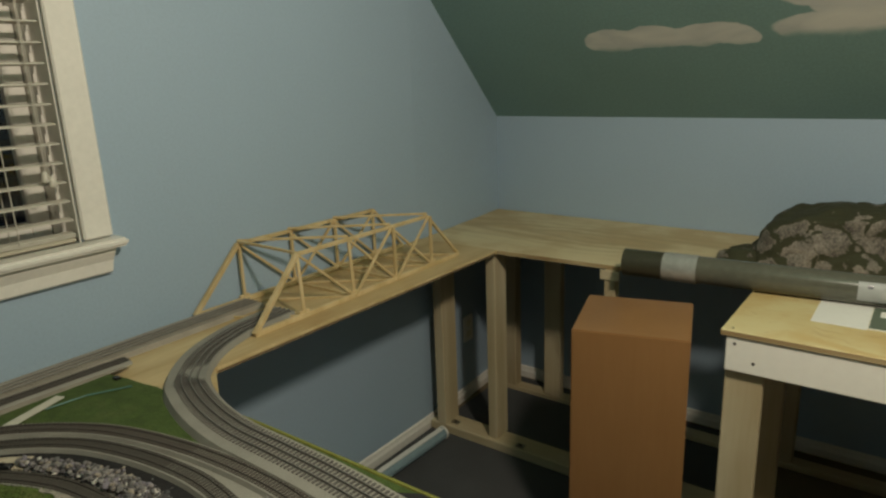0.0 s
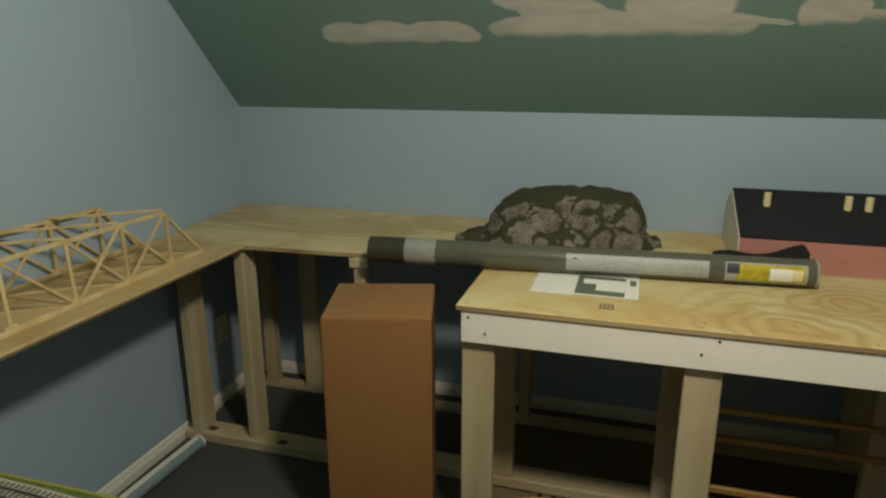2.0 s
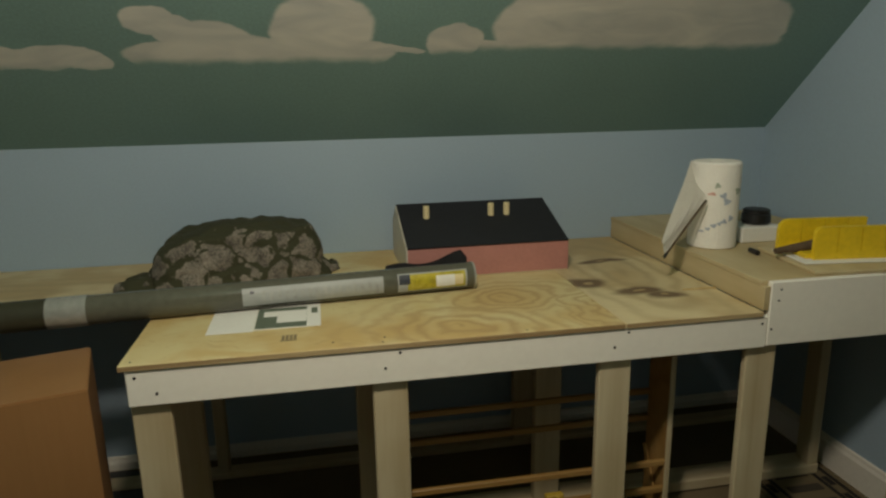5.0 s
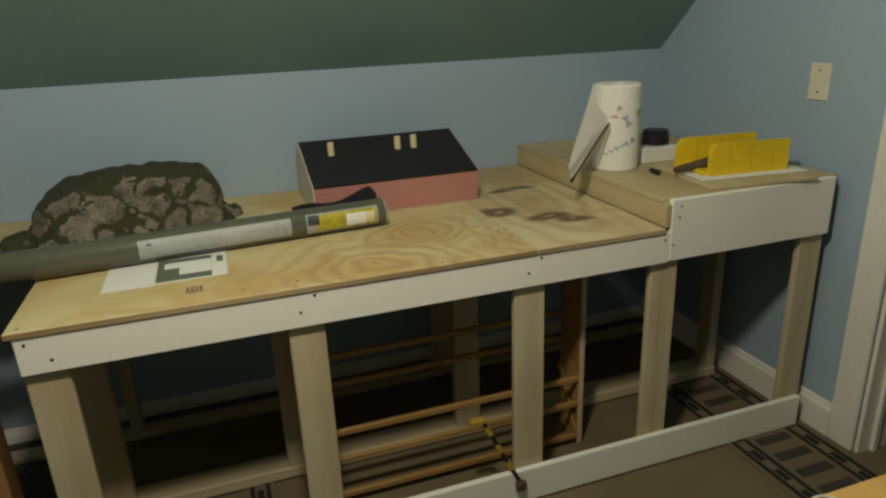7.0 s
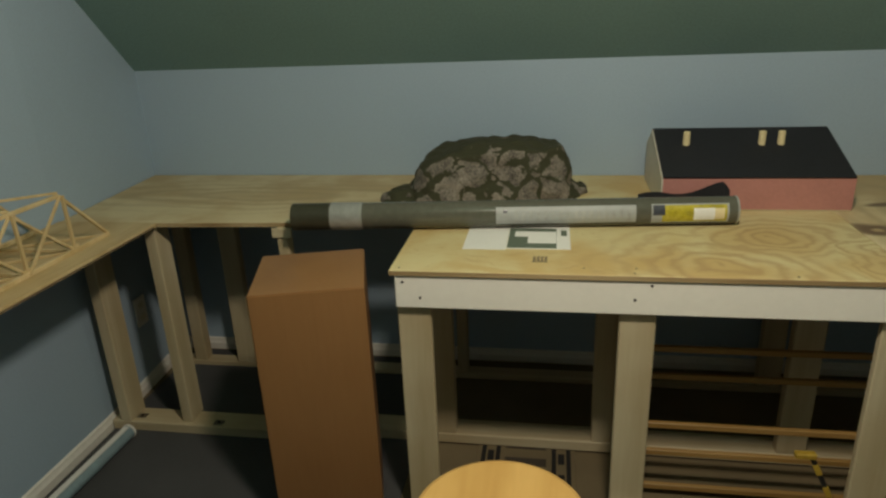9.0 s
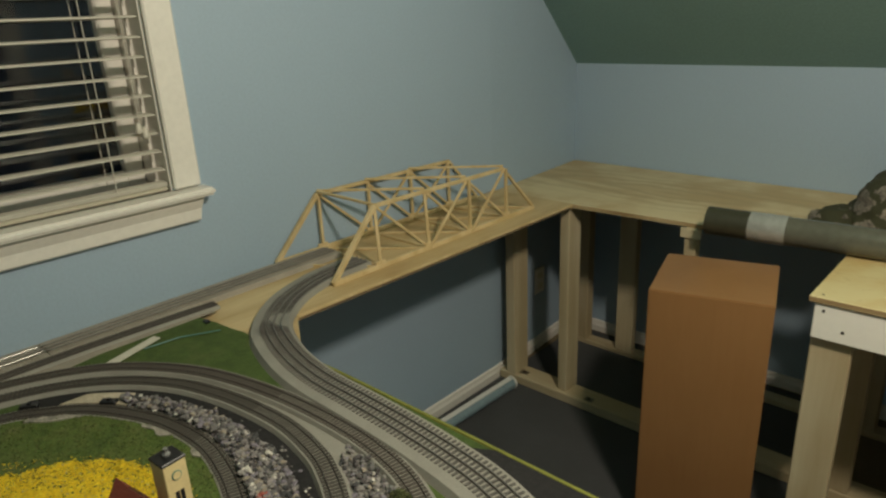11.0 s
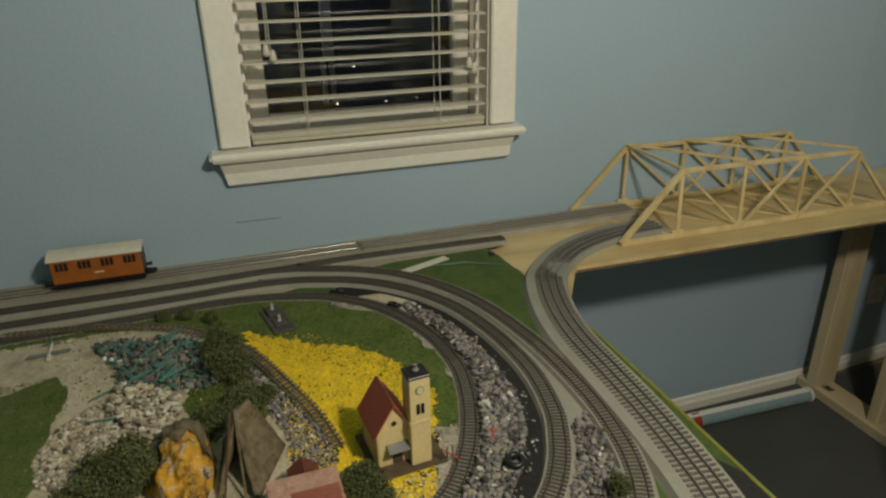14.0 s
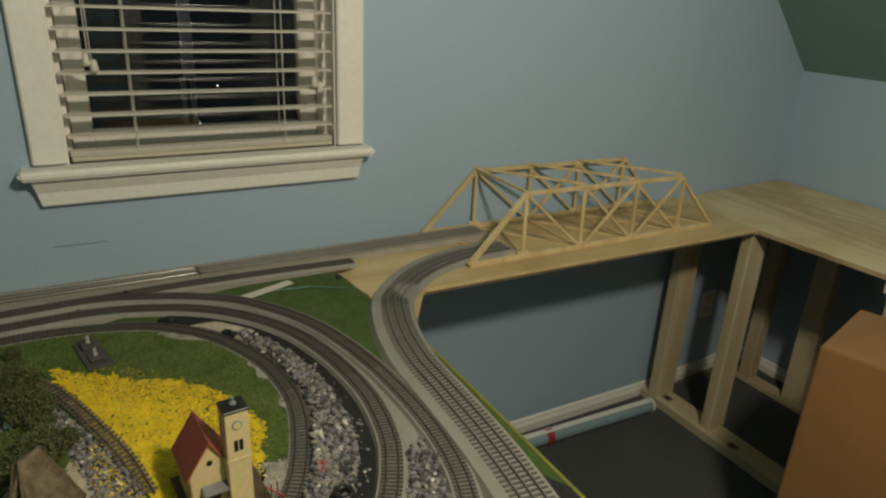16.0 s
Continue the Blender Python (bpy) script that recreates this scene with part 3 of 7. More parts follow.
    nt.links.new(puff.outputs[2], sky.inputs[7])
    nt.links.new(total, sky.inputs[0])
    nt.links.new(sky.outputs[2], base)
    return m


M["mural"] = mural()


# ---- mesh helpers ----
def part(name, bm, mat, parent=None, label="", smooth=False):
    me = bpy.data.meshes.new(name)
    bm.to_mesh(me)
    bm.free()
    me.materials.append(M[mat])
    if smooth:
        for p in me.polygons:
            p.use_smooth = True
    ob = new(name, me)
    ob.parent = parent
    if label:
        tagged(ob, label)
    return ob


def thing(name, label, category, group="", kind="", m=None):
    ob = new(name)
    ob.empty_display_size = 0.05
    if m is not None:
        ob.matrix_world = m
    return tagged(ob, label, category, group, kind)


def cuboid(x0, x1, y0, y1, z0, z1, bevel=0.0, bm=None, m=None, seg=1):
    b = bmesh.new()
    v = [b.verts.new((x, y, z)) for z in (z0, z1) for y in (y0, y1) for x in (x0, x1)]
    for f in ((0, 2, 3, 1), (4, 5, 7, 6), (0, 1, 5, 4), (2, 6, 7, 3), (0, 4, 6, 2), (1, 3, 7, 5)):
        b.faces.new([v[i] for i in f])
    if bevel:
        bmesh.ops.bevel(b, geom=b.edges[:], offset=bevel, segments=seg, affect="EDGES")
    if m is not None:
        b.transform(m)
    if bm is None:
        return b
    me = bpy.data.meshes.new("tmp")
    b.to_mesh(me)
    b.free()
    bm.from_mesh(me)
    bpy.data.meshes.remove(me)
    return bm


def prism(points, z0, z1, bevel=0.0):
    """A flat plan of corners, extruded upright."""
    b = bmesh.new()
    lo = [b.verts.new((x, y, z0)) for x, y in points]
    hi = [b.verts.new((x, y, z1)) for x, y in points]
    b.faces.new(lo[::-1])
    top = b.faces.new(hi)
    n = len(points)
    for i in range(n):
        b.faces.new((lo[i], lo[(i + 1) % n], hi[(i + 1) % n], hi[i]))
    bmesh.ops.recalc_face_normals(b, faces=b.faces[:])
    if bevel:
        bmesh.ops.bevel(b, geom=list(top.edges), offset=bevel, segments=1, affect="EDGES")
    bmesh.ops.triangulate(b, faces=[f for f in b.faces if len(f.verts) > 4])
    return b


def rod(a, c, r, sides=8, r2=None, bm=None):
    """A round bar from a to c."""
    b = bmesh.new() if bm is None else bm
    a, c = Vector(a), Vector(c)
    q = (c - a).to_track_quat("Z", "Y")
    rings = []
    for p, rr in ((a, r), (c, r if r2 is None else r2)):
        rings.append([b.verts.new(p + q @ Vector((rr * math.cos(2 * math.pi * i / sides), rr * math.sin(2 * math.pi * i / sides), 0)))
                      for i in range(sides)])
    for i in range(sides):
        b.faces.new((rings[0][i], rings[0][(i + 1) % sides], rings[1][(i + 1) % sides], rings[1][i]))
    for f in (b.faces.new(rings[0][::-1]), b.faces.new(rings[1])):
        for e in f.edges:
            e.smooth = False
    return b


def bar(a, c, w, h, bm=None):
    """A square stick from a to c."""
    a, c = Vector(a), Vector(c)
    d = c - a
    q = d.to_track_quat("Z", "X") if abs(d.normalized().z) < 0.99 else Euler((0, 0, 0)).to_quaternion()
    m = Matrix.Translation(a) @ q.to_matrix().to_4x4()
    return cuboid(-h / 2, h / 2, -w / 2, w / 2, 0, d.length, min(w, h) * 0.08, bm, m)


def lathe(profile, sides=24, centre=(0, 0)):
    b = bmesh.new()
    rings = []
    for r, z in profile:
        rings.append([b.verts.new((centre[0] + r * math.cos(2 * math.pi * i / sides), centre[1] + r * math.sin(2 * math.pi * i / sides), z))
                      for i in range(sides)])
    for u, w in zip(rings, rings[1:]):
        for i in range(sides):
            b.faces.new((u[i], u[(i + 1) % sides], w[(i + 1) % sides], w[i]))
    b.faces.new(rings[0][::-1])
    b.faces.new(rings[-1])
    return b


def spline(points, step):
    """Even points along a smooth line through the given ones."""
    p = [np.array(q, float) for q in points]
    p = [2 * p[0] - p[1]] + p + [2 * p[-1] - p[-2]]
    dense = []
    for i in range(1, len(p) - 2):
        for s in np.linspace(0, 1, 24, endpoint=False):
            a, b_, c, d = p[i - 1:i + 3]
            dense.append(0.5 * (2 * b_ + (c - a) * s + (2 * a - 5 * b_ + 4 * c - d) * s ** 2 + (3 * b_ - a - 3 * c + d) * s ** 3))
    dense.append(p[-2])
    dense = np.array(dense)
    run = np.concatenate([[0], np.cumsum(np.linalg.norm(np.diff(dense, axis=0), axis=1))])
    at = np.linspace(0, run[-1], max(2, int(round(run[-1] / step)) + 1))
    return np.stack([np.interp(at, run, dense[:, k]) for k in range(2)], 1)


def sweep(line, section, z):
    """A cross section (offset, height) drawn along a plan line."""
    b = bmesh.new()
    t = np.gradient(line, axis=0)
    t /= np.linalg.norm(t, axis=1)[:, None]
    rows = []
    for (x, y), (tx, ty) in zip(line, t):
        rows.append([b.verts.new((x - ty * o, y + tx * o, z + h)) for o, h in section])
    k = len(section)
    for u, w in zip(rows, rows[1:]):
        for i in range(k):
            b.faces.new((u[i], u[(i + 1) % k], w[(i + 1) % k], w[i]))
    b.faces.new(rows[0])
    b.faces.new(rows[-1][::-1])
    bmesh.ops.recalc_face_normals(b, faces=b.faces[:])
    return b


def ragged(points, jitter=0.006, step=0.012, seed=1):
    """The outline of a mat with a crumbly edge."""
    rnd = random.Random(seed)
    out = []
    for (x0, y0), (x1, y1) in zip(points, points[1:] + points[:1]):
        n = max(1, int(math.hypot(x1 - x0, y1 - y0) / step))
        for i in range(n):
            s = i / n
            out.append((x0 + (x1 - x0) * s + rnd.uniform(-jitter, jitter), y0 + (y1 - y0) * s + rnd.uniform(-jitter, jitter)))
    return out


def inside(x, y, poly):
    hit = False
    for (x0, y0), (x1, y1) in zip(poly, poly[1:] + poly[:1]):
        if (y0 > y) != (y1 > y) and x < (x1 - x0) * (y - y0) / (y1 - y0) + x0:
            hit = not hit
    return hit


def chips(spots, size, flat=0.7, seed=3):
    """Many small uneven stones in one mesh. spots: x, y, z."""
    rnd = random.Random(seed)
    b = bmesh.new()
    bmesh.ops.create_icosphere(b, subdivisions=1, radius=1)
    base = [v.co.copy() for v in b.verts]
    tris = [[v.index for v in f.verts] for f in b.faces]
    b.free()
    verts, faces = [], []
    for x, y, z in spots:
        r = size * rnd.uniform(0.45, 1.35)
        q = Euler((rnd.uniform(0, 6), rnd.uniform(0, 6), rnd.uniform(0, 6))).to_matrix()
        s = Vector((r * rnd.uniform(0.7, 1.3), r * rnd.uniform(0.6, 1.1), r * rnd.uniform(0.5, 0.9)))
        o = len(verts)
        for c in base:
            k = 1 + rnd.uniform(-0.22, 0.22)
            p = q @ Vector((c.x * s.x * k, c.y * s.y * k, c.z * s.z * k))
            verts.append((x + p.x, y + p.y, z + p.z * flat))
        faces += [[o + i for i in t] for t in tris]
    me = bpy.data.meshes.new("chips")
    me.from_pydata(verts, [], faces)
    b = bmesh.new()
    b.from_mesh(me)
    bpy.data.meshes.remove(me)
    return b


def scatter(poly, n, z, lift=0.004, seed=5):
    rnd = random.Random(seed)
    xs, ys = [p[0] for p in poly], [p[1] for p in poly]
    out = []
    while len(out) < n:
        x, y = rnd.uniform(min(xs), max(xs)), rnd.uniform(min(ys), max(ys))
        if inside(x, y, poly):
            out.append((x, y, z + rnd.uniform(-0.2, 1) * lift))
    return out


def leaves(centres, n, size, seed=7):
    """A crown: small bent leaf flakes spread through several clumps. centres: x, y, z, r."""
    rnd = random.Random(seed)
    verts, faces = [], []
    for _ in range(n):
        x, y, z, r = rnd.choice(centres)
        d = Vector((rnd.gauss(0, 1), rnd.gauss(0, 1), rnd.gauss(0, 1))).normalized() * r * rnd.uniform(0.45, 1.12)
        p = Vector((x, y, z)) + Vector((d.x, d.y, d.z * 0.85))
        q = Euler((rnd.uniform(0, 6), rnd.uniform(0, 6), rnd.uniform(0, 6))).to_matrix()
        s = size * rnd.uniform(0.6, 1.5)
        o = len(verts)
        for c in ((-s, 0, 0), (0, -s * 0.6, s * 0.3), (s, 0, 0), (0, s * 0.6, s * 0.3)):
            verts.append(tuple(p + q @ Vector(c)))
        faces += [(o, o + 1, o + 2), (o, o + 2, o + 3)]
    me = bpy.data.meshes.new("leaves")
    me.from_pydata(verts, [], faces)
    b = bmesh.new()
    b.from_mesh(me)
    bpy.data.meshes.remove(me)
    return b


# ---- the room ----
def solid(name, bm, mat, label, kind="structure", category="wall"):
    return tagged(part(name, bm, mat), label, category, "", kind)


YS = -4.9
solid("floor", cuboid(-0.2, XE + 1.6, YS, 0.2, -0.12, 0.0), "carpet", "beige carpeted attic floor", category="floor")
tagged(part("carpet_mat", cuboid(0.018, 1.12, -2.6, -0.03, 0.0, 0.007, 0.003), "mat"), "dark grey carpet mat lying on the floor", "mat")

# knee wall under the slope
solid("wall_north", cuboid(-0.2, XE + 0.2, 0.0, 0.15, -0.1, KNEE + 0.05), "wall", "low light blue knee wall behind the benches")
# window wall, built round the opening
WY0, WY1, WZ0, WZ1 = -2.383, -1.812, 1.043, 2.02
b = cuboid(-0.16, 0, YS, WY0, -0.1, TOP + 0.1)
me = bpy.data.meshes.new("tmp")
skew = prism([(-0.16, WY1), (0, WY1), (0, -0.62), (NOOK, 0.0), (NOOK, 0.15), (-0.16, 0.15)], -0.1, TOP + 0.1)
skew.to_mesh(me)
skew.free()
b.from_mesh(me)
bpy.data.meshes.remove(me)
cuboid(-0.16, 0, WY0, WY1, -0.1, WZ0, bm=b)
cuboid(-0.16, 0, WY0, WY1, WZ1, TOP + 0.1, bm=b)
solid("wall_west", b, "wall", "light blue gable wall with a window")
# east wall, with the doorway
DY0, DY1 = -1.91, -1.108
b = cuboid(XE, XE + 0.12, DY1, 0.15, -0.1, TOP + 0.1)
cuboid(XE, XE + 0.12, YS, DY0, -0.1, TOP + 0.1, bm=b)
cuboid(XE, XE + 0.12, DY0, DY1, 2.05, TOP + 0.1, bm=b)
solid("wall_east", b, "wall", "light blue end wall with a doorway")
solid("wall_south", cuboid(-0.2, XE + 0.2, YS - 0.12, YS, -0.1, KNEE + 0.05), "wall", "low light blue knee wall closing the room")
b = cuboid(XE + 1.45, XE + 1.6, YS, 0.2, -0.1, TOP)
cuboid(XE + 0.12, XE + 1.6, YS - 0.1, YS, -0.1, TOP, bm=b)
cuboid(XE + 0.12, XE + 1.6, 0.15, 0.25, -0.1, TOP, bm=b)
solid("wall_hall", b, "wall", "light blue wall of the dark hall")
# slope and flat ceiling
run = (TOP - KNEE) / SLOPE
length = math.hypot(run, TOP - KNEE)
tilt = math.atan2(TOP - KNEE, -run)
slope = solid("ceiling_slope", cuboid(-0.2, XE + 0.2, -0.02, length + 0.1, -0.10, 0.0), "mural", "sloped teal ceiling painted with white clouds", category="ceiling")
ax = Vector((0, -math.cos(math.atan(SLOPE)), math.sin(math.atan(SLOPE))))
up = Vector((1, 0, 0)).cross(ax)
slope.matrix_world = Matrix(((1, ax.x, up.x, 0), (0, ax.y, up.y, 0), (0, ax.z, up.z, KNEE), (0, 0, 0, 1)))
# out-of-view teal slope, added to cut light bounced under the bench
back = solid("added_south_slope", cuboid(-0.2, XE + 0.2, -0.02, length + 0.1, -0.10, 0.0), "ceiling", "opposite teal slope out of view, added to cut bounced light", category="ceiling")
back.matrix_world = Matrix(((-1, -ax.x, up.x, XE), (0, -ax.y, -up.y, YS), (0, ax.z, up.z, KNEE), (0, 0, 0, 1)))
# this ceiling is out of view; its teal is picked to cut bounce
solid("ceiling", cuboid(-0.2, XE + 1.6, YS - 0.1, -run + 0.05, TOP, TOP + 0.12), "ceiling", "flat teal painted ceiling", category="ceiling")


def skirting(name, a, c, inward, label, tall=0.052):
    """Moulded baseboard from a to c, standing on the floor; inward points into the room."""
    b = bmesh.new()
    prof = [(0, 0), (0.014, 0), (0.014, tall - 0.024), (0.009, tall - 0.014), (0.007, tall - 0.004), (0, tall)]
    rows = [[b.verts.new((p[0] + inward[0] * o, p[1] + inward[1] * o, h)) for o, h in prof] for p in (a, c)]
    for i in range(6):
        b.faces.new((rows[0][i], rows[0][(i + 1) % 6], rows[1][(i + 1) % 6], rows[1][i]))
    b.faces.new(rows[0])
    b.faces.new(rows[1][::-1])
    bmesh.ops.recalc_face_normals(b, faces=b.faces[:])
    return tagged(part(name, b, "white"), label, "baseboard", "", "structure")


skirting("baseboard_west", (0, YS), (0, -0.62), (1, 0), "white moulded baseboard along the window wall")
skirting("baseboard_corner", (0, -0.62), (NOOK, 0.0), (1, 0), "white moulded baseboard in the corner")
skirting("baseboard_north", (NOOK + 0.015, 0), (XE - 0.015, 0), (0, -1), "white moulded baseboard along the knee wall")
skirting("baseboard_east", (XE, -0.0), (XE, -1.022), (-1, 0), "white moulded baseboard along the end wall", 0.115)


# ---- window with blind ----
def window():
    w = thing("window_1", "white framed window with lowered ivory blind at night", "window", kind="structure")
    y0, y1 = WY0, WY1
    cw = 0.062
    part("casing", cuboid(0, 0.018, y0 - cw, y0, WZ0 + 0.004, WZ1 + cw, 0.004), "white", w)
    part("casing", cuboid(0, 0.018, y1, y1 + cw + 0.004, WZ0 + 0.004, WZ1 + cw, 0.004), "white", w)
    part("casing", cuboid(0, 0.018, y0, y1, WZ1, WZ1 + cw, 0.004), "white", w)
    part("window_sill", cuboid(-0.09, 0.053, y0 - 0.088, y1 + 0.083, WZ0 - 0.019, WZ0, 0.006, seg=3), "white", w)
    b = bmesh.new()
    prof = [(0, 0), (0.014, 0), (0.018, 0.004), (0.020, 0.030), (0.024, 0.038), (0.030, 0.050), (0.033, 0.062), (0, 0.062)]
    rows = []
    for y, slant in ((y0 - 0.056, -0.22), (y1 + 0.050, 0.16)):
        rows.append([b.verts.new((o, y + slant * h, WZ0 - 0.0812 + h)) for o, h in prof])
    for i in range(8):
        b.faces.new((rows[0][i], rows[0][(i + 1) % 8], rows[1][(i + 1) % 8], rows[1][i]))
    b.faces.new(rows[0])
    b.faces.new(rows[1][::-1])
    bmesh.ops.recalc_face_normals(b, faces=b.faces[:])
    part("apron", b, "white", w, "moulded white apron")
    for ya, yb, yc, yd in ((y0, y0 + 0.012, y0, y0 + 0.003), (y1 - 0.012, y1, y1 - 0.003, y1)):
        part("jamb", cuboid(-0.15, -0.056, ya, yb, WZ0, WZ1), "white", w)
        part("reveal", cuboid(-0.056, -0.0, yc, yd, WZ0, WZ1), "white", w)
    part("jamb", cuboid(-0.15, -0.0, y0, y1, WZ1 - 0.014, WZ1), "white", w)
    mid = 1.53
    for za, zb, x in ((WZ0, mid + 0.02, -0.10), (mid - 0.02, WZ1, -0.13)):
        s = part("sash", cuboid(x - 0.028, x, y0 + 0.014, y0 + 0.056, za, zb, 0.003), "white", w)
        part("stile", cuboid(x - 0.028, x, y1 - 0.056, y1 - 0.014, za, zb, 0.003), "white", s)
        part("rail", cuboid(x - 0.028, x, y0 + 0.056, y1 - 0.056, za, za + 0.045, 0.003), "white", s)
        part("rail", cuboid(x - 0.028, x, y0 + 0.056, y1 - 0.056, zb - 0.04, zb, 0.003), "white", s)
        p = part("pane", cuboid(x - 0.016, x - 0.012, y0 + 0.05, y1 - 0.05, za + 0.04, zb - 0.035), "glass", w)
        p.visible_shadow = False
    return w


window()


def blind():
    w = thing("window_blind", "ivory slatted blind lowered over the dark window", "blind")
    y0, y1 = WY0 + 0.007, WY1 - 0.007
    x = -0.026
    z = 1.095
    slat = None
    while z < WZ1 - 0.05:
        if slat is None:
            b = bmesh.new()
            sec = [(-0.023, 0.0), (-0.011, 0.0028), (0.0, 0.0036), (0.011, 0.0028), (0.023, 0.0),
                   (0.023, -0.0026), (0.011, 0.0002), (0.0, 0.001), (-0.011, 0.0002), (-0.023, -0.0026)]
            rows = [[b.verts.new((o, y, h)) for o, h in sec] for y in (y0, y1)]
            for i in range(10):
                b.faces.new((rows[0][i], rows[0][(i + 1) % 10], rows[1][(i + 1) % 10], rows[1][i]))
            b.faces.new(rows[0])
            b.faces.new(rows[1][::-1])
            bmesh.ops.recalc_face_normals(b, faces=b.faces[:])
            slat = part("slat", b, "blind", w)
            s = slat
        else:
            s = slat.copy()
            scene.collection.objects.link(s)
        s.location = (x, 0, z)
        s.rotation_euler = (0, radians(-3), 0)
        z += 0.0418
    for i in range(2):
        s = slat.copy()
        scene.collection.objects.link(s)
        s.location = (x, 0, WZ0 + 0.0155 + i * 0.0046)
    part("bottom_rail", cuboid(x - 0.025, x + 0.025, y0, y1, WZ0 + 0.001, WZ0 + 0.012, 0.004), "blind_rail", w)
    part("head_rail", cuboid(x - 0.028, x + 0.03, y0, y1, WZ1 - 0.06, WZ1 - 0.015, 0.003), "blind", w)
    for yy in (WY0 + 0.135, WY1 - 0.122):
        for dx in (-0.024, 0.0245):
            part("ladder_cord", rod((x + dx, yy, WZ0 + 0.01), (x + dx, yy, WZ1 - 0.03), 0.0011, 5), "string", w)
    for yy, zz in ((WY0 + 0.066, 1.238), (WY1 - 0.046, 1.186)):
        for k in (-0.007, 0.006):
            c = part("pull_cord", rod((x + 0.033, yy + k * 0.4, zz + 0.01), (x + 0.031, yy, WZ1 - 0.03), 0.001, 5), "string", w)
            part("tassel", lathe([(0.002, 0.024), (0.0055, 0.02), (0.0085, 0.004), (0.007, 0.0), (0.002, -0.002)], 10),
                 "blind", c, "ivory plastic tassel", True).location = (x + 0.034, yy + k, zz - (0.012 if k > 0 else 0.0))
    return w


blind()

# far street lights in the night
for k, (y, z) in enumerate(((-0.62, -0.805), (0.22, -0.823), (0.78, -0.800), (-0.30, -0.210))):
    b = bmesh.new()
    bmesh.ops.create_icosphere(b, subdivisions=2, radius=0.0075)
    o = tagged(part("street_light", b, "star", None, "", True), "tiny distant lit street light outside at night", "light", "street lights outside")
    o.location = (-9.8, y, z)

post = thing("porch_post", "pale porch post faintly lit outside at night", "post")
part("shaft", cuboid(-8.08, -7.94, -1.05, -0.91, 0.15, 3.6, 0.01), "dim_post", post)
for y in (-1.09, -0.97):
    part("rail_post", cuboid(-8.05, -7.98, y, y + 0.055, -0.45, 0.14, 0.008), "dim_post", post)
part("foot", cuboid(-8.06, -7.96, -1.11, -0.90, 0.14, 0.15), "dim_post", post)

tagged(part("wall_scuff", bar((0.0004, -2.437, 0.870), (0.0004, -2.334, 0.869), 0.004, 0.0006), "scuff"), "thin grey scuff mark on the blue wall", "scuff mark", kind="structure")

# ---- end wall: doorway and switch ----
d = thing("door_frame", "white painted casing round an open doorway", "door frame", kind="structure")
for ya, yb in ((DY1 - 0.004, DY1 + 0.085), (DY0 - 0.085, DY0 + 0.004)):
    part("casing", cuboid(XE - 0.018, XE, ya, yb, 0, 2.13, 0.005), "white", d)
part("casing", cuboid(XE - 0.018, XE, DY0 - 0.085, DY1 + 0.085, 2.046, 2.13, 0.005), "white", d)
part("jamb", cuboid(XE + 0.001, XE + 0.119, DY1 - 0.018, DY1 - 0.004, 0, 2.046), "white", d)
part("jamb", cuboid(XE + 0.001, XE + 0.119, DY0 + 0.004, DY0 + 0.018, 0, 2.046), "white", d)
part("stop", cuboid(XE + 0.05, XE + 0.066, DY1 - 0.03, DY1 - 0.018, 0, 2.03), "white", d)
part("strike_plate", cuboid(XE + 0.012, XE + 0.04, DY1 - 0.022, DY1 - 0.018, 0.86, 0.93, 0.002), "black", d, "dark metal strike plate")

s = thing("switch_plate", "ivory blank cover plate on the end wall", "switch plate")
part("cover", cuboid(XE - 0.006, XE, -0.826, -0.752, 1.060, 1.171, 0.003), "plate", s)
part("toggle", cuboid(XE - 0.010, XE - 0.006, -0.794, -0.784, 1.105, 1.127, 0.0015), "plate", s)
for z in (1.085, 1.149):
    part("screw", rod((XE - 0.006, -0.789, z), (XE - 0.0075, -0.789, z), 0.003, 8), "screw", s)
s = thing("wall_outlet", "white duplex outlet low on the window wall", "outlet")
part("cover", cuboid(-0.018, -0.011, -0.334, -0.264, 0.258, 0.374, 0.003), "white", s)
for z in (0.292, 0.340):
    part("socket", cuboid(-0.011, -0.009, -0.315, -0.283, z - 0.012, z + 0.012, 0.002), "plate", s)

# ---- carpet border with railway motif ----
rug = thing("carpet_runner", "beige carpet border woven with black railway track motif", "carpet")
for n, (x0, x1) in enumerate(((1.325, 1.64), (3.040, 3.350))):
    r = part("runner", cuboid(x0, x1, -2.1, -0.46, 0.0, 0.006, 0.002), "carpet", rug)
    for xa in (x0 + 0.015, x1 - 0.075):
        part("border", cuboid(xa, xa + 0.014, -2.09, -0.47, 0.006, 0.0075), "motif", r)
        part("border", cuboid(xa + 0.046, xa + 0.060, -2.09, -0.47, 0.006, 0.0075), "motif", r)
        for i in range(16):
            y = -2.05 + i * 0.1
            part("chain_mark", cuboid(xa + 0.020, xa + 0.040, y, y + 0.05, 0.006, 0.0075), "motif", r)
    for i in range(20):
        y = -2.06 + i * 0.082
        part("woven_tie", cuboid(x0 + 0.092, x1 - 0.092, y, y + 0.036, 0.006, 0.0075), "motif2", r)

# ---- bench frame of studs ----
FY = -0.940       # face of the white boards


